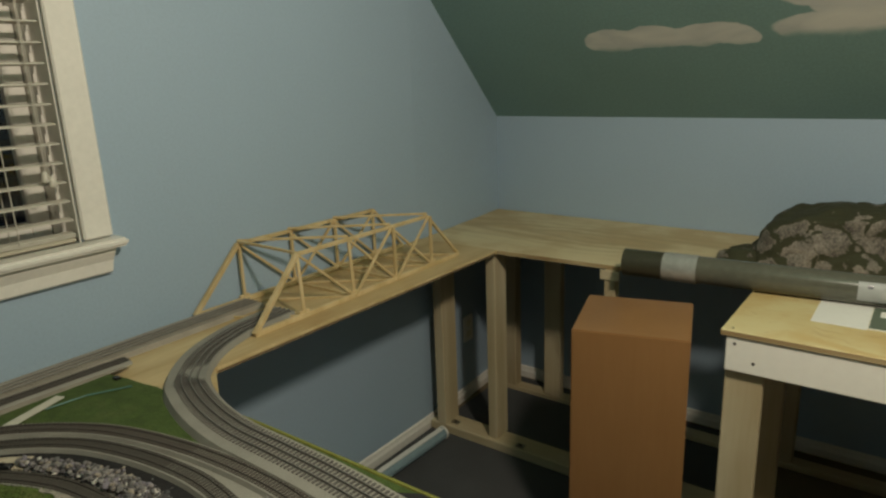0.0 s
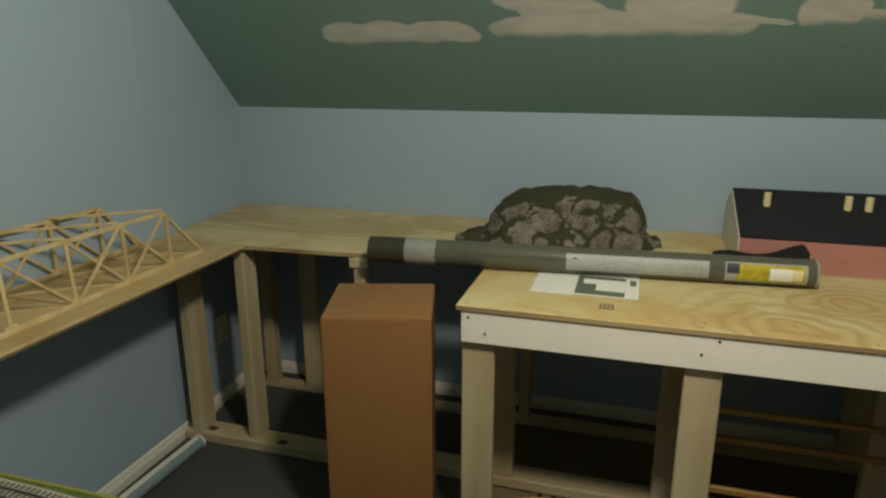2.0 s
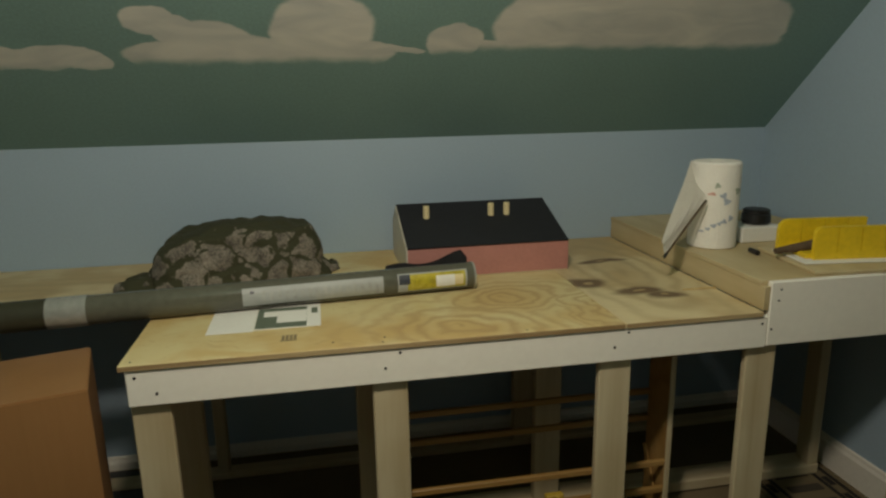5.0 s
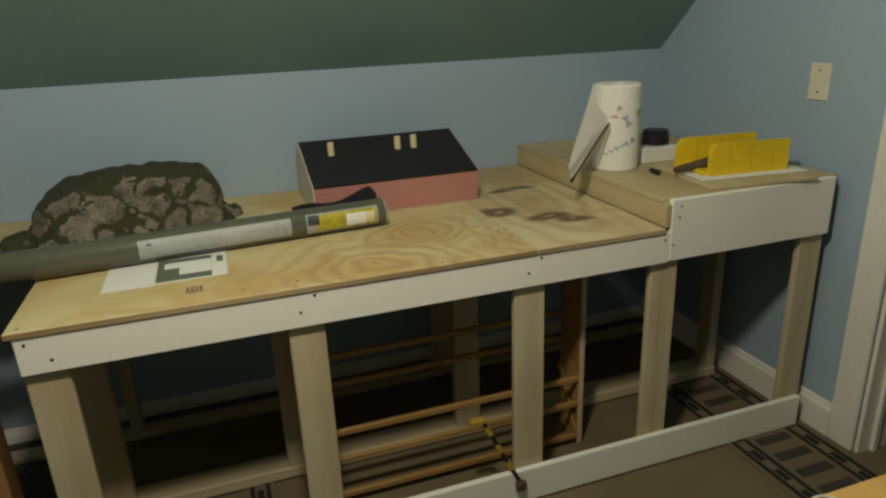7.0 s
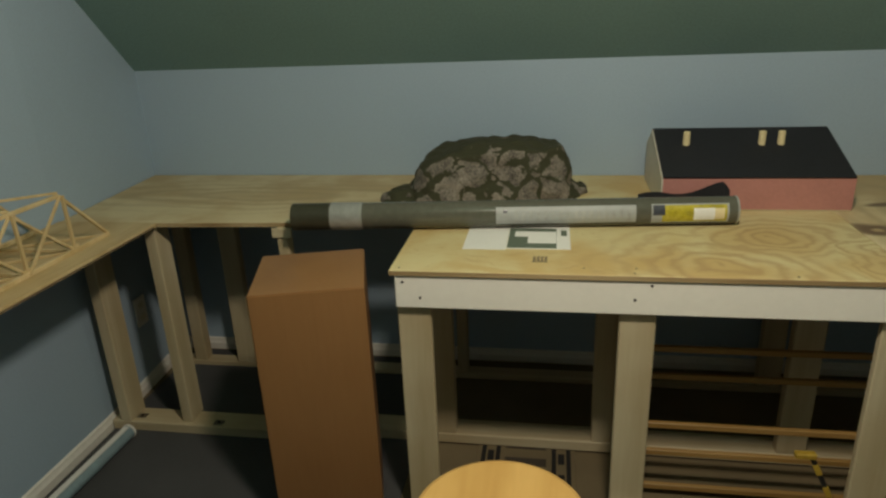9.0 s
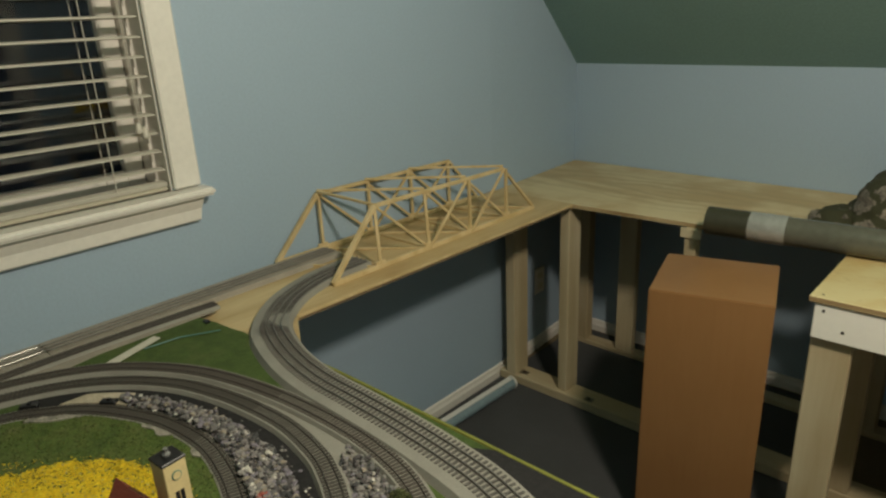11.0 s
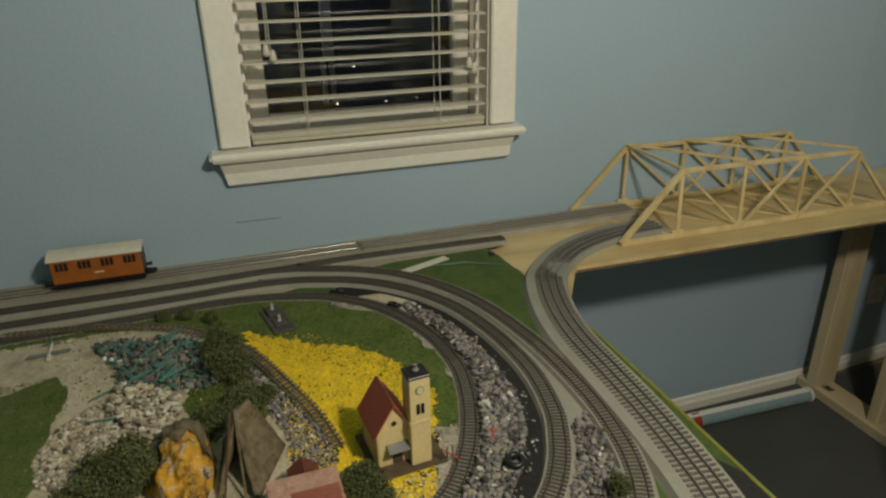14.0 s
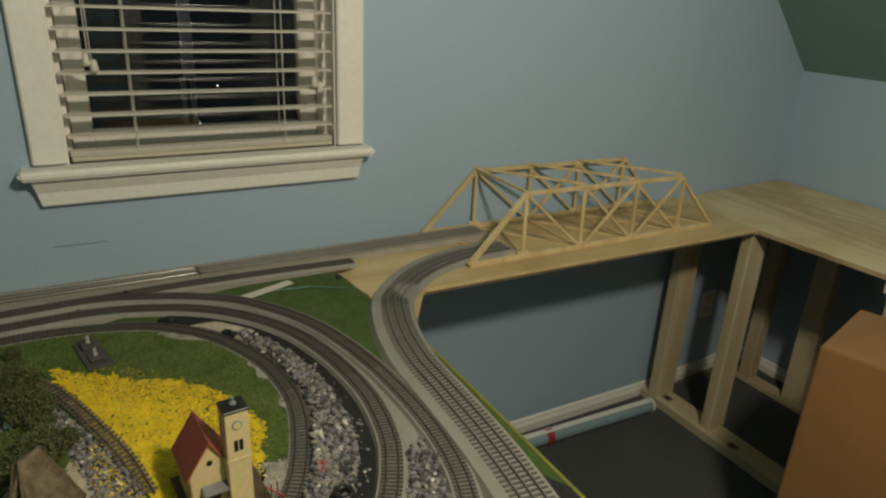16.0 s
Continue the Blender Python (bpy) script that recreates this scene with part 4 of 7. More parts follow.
def stud(name, x0, x1, y0, y1, z0, z1, label, mat="stud", bolts=()):
    t = thing(name, label, "lumber", "bench framing")
    part("timber", cuboid(x0, x1, y0, y1, z0, z1, 0.003), mat, t)
    for bx, by, bz in bolts:
        s = part("bracket", cuboid(bx, bx + 0.034, by, by + 0.026, bz, bz + 0.003, 0.001), "steel", t)
        part("screw", rod((bx + 0.017, by + 0.013, bz + 0.003), (bx + 0.017, by + 0.013, bz + 0.006), 0.005, 8), "screw", s)
    return t


U = T - 0.014
stud("bottom_plate", 0.020, 0.905, -0.622, -0.535, 0.007, 0.044, "pale two-by-four plate lying on the floor", "stud_x",
     [(0.10, -0.60, 0.044), (0.40, -0.612, 0.044)])
stud("bottom_plate", 0.908, 3.30, -0.577, -0.490, 0.007, 0.044, "pale two-by-four plate lying on the floor under the bench", "stud_x")
stud("back_plate", 0.020, 3.30, -0.162, -0.106, 0.001, 0.026, "pale thin plate along the knee wall", "stud_x")
for x0, x1, y0, y1, lab in ((0.054, 0.096, -0.622, -0.535, "weathered post standing against the window wall"),
                            (0.284, 0.322, -0.606, -0.528, "pale two-by-four post under the bench corner"),
                            (0.088, 0.140, -0.160, -0.112, "pale post at the back of the corner bench"),
                            (0.278, 0.353, -0.160, -0.122, "pale post at the back of the corner bench"),
                            (0.724, 0.760, -0.600, -0.562, "pale post carrying the bench edge"),
                            (1.164, 1.252, -0.575, -0.537, "pale inner post of the bench"),
                            (1.689, 1.775, -0.575, -0.537, "pale inner post of the bench"),
                            (2.246, 2.331, -0.575, -0.537, "pale inner post of the bench"),
                            (3.258, 3.296, -0.575, -0.510, "pale inner post beside the end wall"),
                            (1.20, 1.24, -0.160, -0.112, "pale post at the back of the bench"),
                            (2.30, 2.38, -0.160, -0.122, "pale post at the back of the bench")):
    stud("post", x0, x1, y0, y1, 0.026 if y0 > -0.2 else 0.044, (TC if x0 < 1 else T) - 0.015, lab)
tagged(part("support_block", cuboid(0.712, 0.776, -0.606, -0.601, TC - 0.046, TC - 0.0145, 0.002), "stud_x"), "small pale block fixed at the post head", "block")
# front legs with white boards
bench = thing("workbench", "long plywood-topped workbench with white front boards", "workbench")
LEGS = (1.170, 1.717, 2.297, 2.716, 3.247)
for x in LEGS:
    w = 0.086 if x < 2 else 0.089
    part("leg", cuboid(x, x + w, FY + 0.019, FY + 0.040, 0.006, U - 0.001, 0.003), "stud", bench, "pale flat board leg")
front = part("front_board", cuboid(1.172, 2.756, FY, FY + 0.018, 0.678, T - 0.0145, 0.0025), "fascia", bench, "white painted front board")
for x in LEGS[:3]:
    for dx, z in ((0.022, 0.748), (0.065, 0.707)) if x < 1.3 else ((0.067, 0.754), (0.031, 0.717)):
        part("screw", rod((x + dx, FY, z), (x + dx, FY - 0.0015, z), 0.0034, 10), "screw", front)
high = part("high_board", cuboid(2.758, 3.332, FY, FY + 0.018, 0.681, 0.857, 0.0025), "fascia", bench, "tall white painted board of the raised end")
for dx, z in ((0.028, 0.836), (0.024, 0.806)):
    part("screw", rod((2.758 + dx, FY, z), (2.758 + dx, FY - 0.0015, z), 0.0028, 10), "screw", high)
for x, z in ((2.740, 0.746), (2.768, 0.728)):
    part("screw", rod((x, FY, z), (x, FY - 0.0015, z), 0.0030, 10), "screw", front if x < 2.756 else high)
tagged(part("floor_board", cuboid(1.716, 3.325, FY - 0.002, FY + 0.016, 0.006, 0.116, 0.003), "fascia"),
       "white board standing on the floor before the legs", "board")

# plywood tops
corner = [(NOOK + 0.003, -0.004), (1.150, -0.004), (1.150, -0.48), (0.800, -0.50), (0.786, -0.590), (0.318, -0.612), (0.003, -0.612)]
cbench = thing("corner_bench", "corner bench with a pale knotty plywood top", "bench")
part("top_panel", prism(corner, TC - 0.014, TC), "ply_pale", cbench)
part("ply_edge", bar((0.320, -0.6122, TC - 0.007), (0.784, -0.5904, TC - 0.007), 0.0006, 0.012), "ply_edge", cbench)
for x0, x1, mt, lab in ((1.160, 2.352, "ply", "yellow plywood top with arched grain"), (2.354, 2.738, "ply_pale", "pale plywood top with dark knots")):
    top = part("top_panel", cuboid(x0, x1, -0.945, -0.004, U, T, 0.0015), mt, bench, lab)
    part("ply_edge", cuboid(x0 + 0.001, x1 - 0.001, -0.9456, -0.9452, U + 0.001, T - 0.0015), "ply_edge", top, "dull brown plywood edge")
tagged(part("wood_strip", bar((2.635, -0.722, T + 0.0025), (2.738, -0.727, T + 0.0025), 0.008, 0.004), "balsa"), "thin pale wood strip lying against the riser", "strip")
for x, y in ((1.183, -0.925), (1.63, -0.905), (1.745, -0.93), (1.752, -0.90), (2.10, -0.93)):
    part("screw", rod((x, y, T), (x, y, T + 0.0005), 0.0030, 8), "screw", bench)
step = thing("raised_bench", "raised plywood bench end with a board riser", "bench")
part("riser", cuboid(2.740, 2.757, -0.938, -0.004, T + 0.0005, 0.8447, 0.0008), "ply_step", step, "plywood riser board")
part("top", cuboid(2.738, 3.352, FY + 0.019, -0.004, 0.845, 0.858, 0.0012), "ply_step", step)
# bridge board along the window wall
bb = [(0.004, -0.616), (0.004, -3.44), (0.118, -3.44), (0.118, -1.94), (0.30, -1.91), (0.48, -1.850), (0.472, -1.820), (0.326, -1.728), (0.340, -0.616)]
board = tagged(part("bridge_board", prism(bb, TB - 0.015, TB), "ply_board"), "honey plywood shelf board carrying the model bridge", "shelf board")

part("edge_ply", bar((0.3262, -1.724, TB - 0.0045), (0.3402, -0.630, TB - 0.0045), 0.0012, 0.006), "balsa", board, "pale top ply of the edge")
part("edge_ply", bar((0.3262, -1.724, TB - 0.0118), (0.3402, -0.630, TB - 0.0118), 0.0010, 0.004), "bark", board, "dark glue line of the edge")

# ---- truss bridge ----
def bridge():
    t = thing("model_bridge", "pale balsa wood truss railway bridge model", "model bridge")
    zb, zt = TB + 0.006, 0.944
    w = 0.0105
    lows = (-1.572, -1.415, -1.232, -1.054, -0.878, -0.734)
    tops_w, tops_e = (-1.416, -1.240, -1.058, -0.872), (-1.400, -1.220, -1.050, -0.882)
    tops = {}
    for xb, x0, x1, tp, z0, z1 in ((0.016, 0.014, 0.014, tops_w, 0.950, 0.942), (0.260, 0.234, 0.252, tops_e, 0.946, 0.946)):
        pts = [Vector((x0 + (x1 - x0) * k / 3, y, z0 + (z1 - z0) * k / 3)) for k, y in enumerate(tp)]
        tops[xb] = pts
        part("bottom_chord", bar((xb, lows[0], zb), (xb, lows[-1], zb), w, w * 1.2), "balsa", t)
        part("top_chord", bar(pts[0], pts[3], w, w), "balsa", t)
        part("end_post", bar((xb, lows[0], zb), pts[0], w * 1.25, w * 1.1), "balsa", t)
        part("end_post", bar((xb, lows[-1], zb), pts[3], w * 0.9, w * 0.8), "balsa", t)
        for k, q in enumerate(pts):
            part("vertical", bar((xb, lows[k + 1], zb), q, w * 0.8, w * 0.8), "balsa", t)
            part("gusset", bar((xb, lows[k + 1] - 0.016, zb + 0.008), (xb, lows[k + 1] + 0.016, zb + 0.008), w * 0.5, w * 1.2), "balsa", t)
        for k, c in ((0, 2), (1, 3), (2, 4), (2, 2), (3, 3)):
            side = Vector((0.005 if k == c else -0.001, 0, 0))
            part("diagonal", bar(pts[k] + side, Vector((xb, lows[c], zb)) + side, w * 0.65, w * 0.65), "balsa", t)
    west, east = tops[0.016], tops[0.260]
    up = Vector((0, 0, w * 0.7))
    part("cross_beam", bar(west[0] + up, east[0] + up * 0.4, w * 0.8, w * 0.6), "balsa", t)
    for k in range(3):
        part("top_brace", bar(west[k] + up * 1.2, east[k + 1] + up * 1.2, w * 0.8, w * 0.6), "balsa", t)
    for y in lows[1:5]:
        part("floor_beam", bar((0.022, y, zb - 0.002), (0.258, y, zb - 0.002), w * 0.8, w * 0.7), "balsa", t)
    for k, c in zip(lows[:-1], lows[1:]):
        part("floor_brace", bar((0.024, k, zb - 0.003), (0.256, c, zb - 0.003), w * 0.6, w * 0.5), "balsa", t)
    return t


bridge()

# ---- brown cabinet on the floor ----
cab = thing("cabinet", "tall reddish-brown wooden cabinet standing on the floor", "cabinet", m=pose(0.742, -0.748, 0.0, 0, 0, 15.5))
part("body", cuboid(0.0, 0.288, -0.284, 0.0, 0.008, 0.733, 0.003, seg=2), "box", cab)
part("plinth", cuboid(0.01, 0.278, -0.274, -0.01, 0.0005, 0.008), "black", cab)

# ---- roll of wrapping on the floor ----
roll = thing("wrapping_roll", "pale blue plastic-wrapped roll with red tape on the floor", "roll")
part("sleeve", rod((0.083, -1.62, 0.032), (0.110, -0.668, 0.032), 0.024, 24), "foam", roll, smooth=True)
part("end_cap", rod((0.110, -0.668, 0.033), (0.1103, -0.660, 0.033), 0.0265, 20), "white", roll)
part("tape", rod((0.0969, -1.130, 0.032), (0.0976, -1.104, 0.032), 0.0275, 24), "red", roll)
part("paper_edge", bar((0.086, -1.60, 0.0570), (0.1125, -0.675, 0.0570), 0.020, 0.004), "paper", roll, "white paper edge")

# ---- things on the benches ----
def tunnel():
    """A hollow foam tunnel hill: steep uneven flanks, a flattish top."""
    t = Matrix.Translation((1.35, -0.235, T)) @ Matrix.Rotation(radians(9), 4, "Z")
    b = bmesh.new()
    nu, nv = 130, 60
    L, W, Hh = 0.295, 0.150, 0.185
    rows = []
    for j in range(nv + 1):
        v = j / nv
        row = []
        for i in range(nu):
            a = 2 * math.pi * i / nu
            ca, sa = math.cos(a), math.sin(a)
            e = (abs(ca) ** 4 + abs(sa) ** 4) ** (-0.25)
            r = 1 - 0.22 * (v / 0.72) ** 1.2 if v < 0.72 else 0.78 * (1 - ((v - 0.72) / 0.28) ** 1.6)
            h = (v / 0.72) * 0.86 if v < 0.72 else 0.86 + 0.14 * ((v - 0.72) / 0.28) ** 0.7
            x, y = L * e * ca * max(r, 0), W * e * sa * max(r, 0)
            fall = 1 - 0.46 * max(0, (-x / L - 0.45) / 0.55) ** 1.5 - 0.13 * max(0, -x / L) - 0.03 * max(0, x / L)
            z = Hh * h * fall
            k = noise.noise((x * 11, y * 11, z * 11 + 3)) * 0.026 + noise.noise((x * 30, y * 30, z * 30)) * 0.008
            vd = noise.voronoi(Vector((x, y, z)) * 17)[0]
            k += 0.016 * min(0.8, vd[1] - vd[0]) - 0.005
            n = Vector((ca * (1 - v), sa * (1 - v), v)).normalized()
            row.append(b.verts.new((x + n.x * k, y + n.y * k, max(0.0, z + n.z * k * 0.6))))
        rows.append(row)
    for u, w in zip(rows, rows[1:]):
        for i in range(nu):
            b.faces.new((u[i], u[(i + 1) % nu], w[(i + 1) % nu], w[i]))
    b.faces.new(rows[0][::-1])
    bmesh.ops.remove_doubles(b, verts=b.verts[:], dist=0.0004)
    hill = thing("model_tunnel", "camouflage brown and green foam railway tunnel hill", "model tunnel", m=t)
    part("hill", b, "camo", hill, smooth=True)
    rnd = random.Random(9)
    for a, c, r in ((-0.305, -0.085, 0.042), (-0.285, -0.03, 0.040), (0.285, -0.04, 0.022), (0.30, 0.02, 0.016)):
        f = bmesh.new()
        bmesh.ops.create_icosphere(f, subdivisions=3, radius=1)
        for vv in f.verts:
            k = 1 + 0.35 * noise.noise(vv.co * 2.2 + Vector((a * 40, 0, 0)))
            vv.co = Vector((a + vv.co.x * r * 1.5 * k, c + vv.co.y * r * 1.5 * k, max(0, vv.co.z) * r * 1.1 * k))
        part("foot_rock", f, "camo", hill, smooth=True)


tunnel()


def long_house():
    h = thing("model_building", "long pink model building with a black roof", "model building")
    x0, x1, yf, yr, yb = 1.870, 2.398, -0.428, -0.165, -0.060
    ze, zr = 0.878, 0.972
    part("front_wall", cuboid(x0 + 0.004, x1 - 0.004, yf, yf + 0.006, T + 0.001, ze, 0.001), "pink", h)
    part("back_wall", cuboid(x0 + 0.004, x1 - 0.004, yb - 0.006, yb, T + 0.001, ze + 0.03, 0.001), "pink", h)
    for x in (x0, x1 - 0.004):
        b = bmesh.new()
        pts = [(yf, T + 0.001), (yb, T + 0.001), (yb, ze + 0.03), (yr, zr), (yf, ze)]
        lo = [b.verts.new((x, y, z)) for y, z in pts]
        hi = [b.verts.new((x + 0.004, y, z)) for y, z in pts]
        b.faces.new(lo)
        b.faces.new(hi[::-1])
        for i in range(5):
            b.faces.new((lo[i], hi[i], hi[(i + 1) % 5], lo[(i + 1) % 5]))
        bmesh.ops.recalc_face_normals(b, faces=b.faces[:])
        part("gable_wall", b, "roof_white" if x == x0 else "pink", h, "off-white gable end" if x == x0 else "")
    d = Vector((0, yr - yf, zr - ze))
    n = Vector((0, -d.z, d.y)).normalized()
    for a, c in ((Vector((0, yf, ze)) - d.normalized() * 0.002, Vector((0, yr, zr))), (Vector((0, yb, ze + 0.03)), Vector((0, yr, zr)))):
        b = bmesh.new()
        o = n * 0.005 if c.y > a.y else Vector((0, 0.003, 0.004))
        vs = [b.verts.new(Vector((x, 0, 0)) + p + q) for q in (Vector(), o) for x, p in ((x0 + 0.003, a), (x1 - 0.001, a), (x1 - 0.001, c), (x0 + 0.003, c))]
        for f in ((3, 2, 1, 0), (4, 5, 6, 7), (0, 1, 5, 4), (1, 2, 6, 5), (2, 3, 7, 6), (3, 0, 4, 7)):
            b.faces.new([vs[i] for i in f])
        bmesh.ops.recalc_face_normals(b, faces=b.faces[:])
        part("roof", b, "roof_black", h)
    for x in (1.962, 2.183, 2.238):
        y, z = yf + d.y * 0.64, ze + d.z * 0.59
        ch = part("chimney", lathe([(0.0070, z - 0.004), (0.0105, z - 0.004), (0.0105, z + 0.047), (0.0100, z + 0.0485), (0.0072, z + 0.0485), (0.0070, z + 0.040)], 14, (x, y)), "buff", h, "cream chimney tube")
        # black disc puts the dark inside of the open tube into colour
        part("mouth_dark", lathe([(0.0, z + 0.038), (0.0070, z + 0.038), (0.0070, z + 0.041), (0.0, z + 0.041)], 12, (x, y)), "black", ch)
    part("plinth_strip", cuboid(x0, x1, yf - 0.001, yf, T + 0.001, T + 0.004), "stud_x", h)


long_house()


def card_tube():
    t = thing("mailing_tube", "long olive drab tube with silver and yellow labels", "tube")
    a, c = Vector((0.812, -0.652, T + 0.0395)), Vector((2.050, -0.548, T + 0.0395))
    d = (c - a).normalized()
    L = (c - a).length
    R = 0.0385
    part("tube", rod(a, c, R, 64), "tube", t, smooth=True)
    part("end_ring", rod(c - d * 0.003, c + d * 0.002, R + 0.0012, 40), "clear", t, "shiny clear end cap")
    part("end_cap", rod(c + d * 0.002, c + d * 0.0035, R - 0.006, 32), "black", t)
    part("end_cap", rod(a - d * 0.002, a + d * 0.11, R + 0.0012, 64), "thatch_dark", t, smooth=True)
    part("tape_band", rod(a + d * 0.112, a + d * 0.205, R + 0.0018, 64), "clear", t, "silver tape wound round", True)
    q = d.to_track_quat("X", "Z").to_matrix()

    def wrap(s0, s1, a0, a1, mat, name, label="", lift=0.0012, parent=t):
        b = bmesh.new()
        n = 14
        rows = [[b.verts.new(a + d * s + q @ Vector((0, -math.cos(w) * r, math.sin(w) * r)))
                 for w in np.linspace(radians(a0), radians(a1), n)] for s, r in ((s0, R + lift), (s1, R + lift))]
        for i in range(n - 1):
            b.faces.new((rows[0][i], rows[1][i], rows[1][i + 1], rows[0][i + 1]))
        return part(name, b, mat, parent, label)

    wrap(0.586, 0.969, -30, 44, "label", "label", "silver-grey label with fine print")
    for k in range(16):
        wrap(0.637 + k * 0.0205, 0.6465 + k * 0.0205, -20 + 5 * (k % 3), 26 - 4 * (k % 2), "label_dark", "print_bar", lift=0.0018)
    wrap(0.606, 0.617, 20, 32, "label_mark", "emblem", lift=0.0019)
    wrap(1.010, 1.216, -36, 46, "label", "label", "pale label border")
    wrap(1.039, 1.210, -30, 40, "label_yellow", "label", "yellow label", lift=0.0016)
    wrap(1.122, 1.178, -22, 26, "paper", "sticker", "white price sticker", lift=0.0024)
    wrap(1.169, 1.204, -20, 25, "buff", "sticker", "tan picture on the label", lift=0.0018)
    wrap(1.014, 1.046, 0, 40, "label_mark", "emblem", lift=0.0019)


card_tube()

# black cloth behind the tube
b = bmesh.new()
n = 24
rows = []
for i in range(n + 1):
    s = i / n
    x = 1.800 + 0.250 * s
    h = 0.016 + 0.012 * math.sin(s * 9) * 0.4 + 0.058 * max(0, s - 0.35) ** 1.1 - (0.05 * max(0, s - 0.93) * 8)
    rows.append([b.verts.new((x, -0.500 + 0.003 * math.sin(s * 11), T + 0.001)), b.verts.new((x, -0.484 + 0.006 * math.sin(s * 8), T + 0.05 + h)),
                 b.verts.new((x, -0.466, T + 0.045 + h * 0.8)), b.verts.new((x, -0.434, T + 0.001))])
for u, w in zip(rows, rows[1:]):
    for i in range(4):
        b.faces.new((u[i], u[(i + 1) % 4], w[(i + 1) % 4], w[i]))
b.faces.new(rows[0])
b.faces.new(rows[-1][::-1])
bmesh.ops.recalc_face_normals(b, faces=b.faces[:])
tagged(part("black_cloth", b, "felt"), "crumpled black cloth lying behind the tube", "cloth")

# paper and printed card
tagged(part("paper_sheet", cuboid(1.322, 1.436, -0.790, -0.600, T + 0.0005, T + 0.0014), "paper"), "blank white paper sheet on the plywood", "paper")
card = thing("printed_card", "white instruction card with dark green diagram", "card")
part("card", cuboid(1.437, 1.602, -0.782, -0.600, T + 0.0005, T + 0.0020), "paper", card)
part("diagram", cuboid(1.438, 1.566, -0.778, -0.620, T + 0.0020, T + 0.0024), "green_ink", card, "dark green printed panel")
for x0, x1, y0, y1 in ((1.454, 1.5655, -0.690, -0.648), (1.490, 1.5655, -0.742, -0.690), (1.5665, 1.572, -0.780, -0.745)):
    part("white_shape", cuboid(x0, x1, y0, y1, T + 0.0024, T + 0.0028), "paper", card)
part("green_square", cuboid(1.578, 1.594, -0.680, -0.635, T + 0.0020, T + 0.0024), "green_ink", card)
st = thing("ink_stamp", "faint grey ink stamp on the plywood", "stamp")
for i in range(4):
    part("stamp_bar", cuboid(1.508 + i * 0.0095, 1.5150 + i * 0.0095, -0.868, -0.832, T + 0.0002, T + 0.0005), "stamp", st)
part("stamp_bar", cuboid(1.506, 1.544, -0.872, -0.866, T + 0.0002, T + 0.0006), "stamp", st)

# ---- paper towel roll ----
tw = thing("paper_towel", "white paper towel roll with loose printed sheet", "paper towel")
zc = 0.8585
RX, RY, RR = 2.842, -0.525, 0.074
part("roll", lathe([(0.020, zc), (RR - 0.005, zc), (RR - 0.001, zc + 0.004), (RR, zc + 0.263), (RR - 0.005, zc + 0.269), (0.022, zc + 0.269), (0.020, zc + 0.24)], 40, (RX, RY)), "towel", tw, smooth=False)
b = bmesh.new()
rows = []
for i in range(13):
    s = i / 12
    top_ = Vector((2.778 - 0.172 * s, -0.484 - 0.158 * s, 1.130 - 0.222 * s))
    low = Vector((2.782 - 0.164 * s, -0.580 - 0.060 * s, 1.016 - 0.150 * s))
    bulge = 0.012 * math.sin(s * 3.0)
    rows.append([b.verts.new(top_.lerp(low, j / 5) + Vector((0, -bulge * math.sin(j / 5 * 3.1) - 0.003 * math.sin(j * 1.7 + s * 6), 0))) for j in range(6)])
for u, w in zip(rows, rows[1:]):
    for j in range(5):
        b.faces.new((u[j], w[j], w[j + 1], u[j + 1]))
bmesh.ops.solidify(b, geom=b.faces[:], thickness=0.0010)
bmesh.ops.recalc_face_normals(b, faces=b.faces[:])
part("loose_sheet", b, "towel", tw)
for ang, z, w, h, mt in ((-117, 0.192, 12, 0.016, "sage_ink"), (-128, 0.170, 18, 0.009, "red_ink"), (-102, 0.160, 15, 0.018, "blue_ink"), (-93, 0.142, 17, 0.018, "blue_ink"), (-62, 0.172, 20, 0.020, "sage_ink"),
                         (-147, 0.054, 14, 0.006, "blue_ink"), (-133, 0.061, 12, 0.009, "blue_ink"), (-120, 0.070, 13, 0.012, "blue_ink"), (-108, 0.078, 9, 0.010, "blue_ink"), (-97, 0.083, 14, 0.013, "blue_ink"), (-80, 0.090, 14, 0.017, "blue_ink")):
    b = bmesh.new()
    rim = []
    for k in range(14):
        a = k / 14 * 2 * math.pi
        q = 0.5 * (1 + 0.28 * math.sin(3 * a + ang) + 0.12 * math.sin(5 * a))
        aa = radians(ang + w * q * math.cos(a))
        rim.append(b.verts.new((RX + (RR + 0.0008) * math.cos(aa), RY + (RR + 0.0008) * math.sin(aa), zc + z + h * 0.5 + h * q * math.sin(a))))
    aa = radians(ang)
    hub = b.verts.new((RX + (RR + 0.0010) * math.cos(aa), RY + (RR + 0.0010) * math.sin(aa), zc + z + h * 0.5))
    for k in range(14):
        b.faces.new((hub, rim[k], rim[(k + 1) % 14]))
    part("printed_flower", b, mt, tw)
pen = thing("marker", "slim brown marker tucked into the loose paper towel", "marker")
part("barrel", rod((2.623, -0.644, 0.872), (2.764, -0.602, 1.018), 0.0034, 10), "bark", pen)
part("tip", rod((2.612, -0.647, 0.860), (2.623, -0.644, 0.872), 0.0048, 8, 0.005), "black", pen)

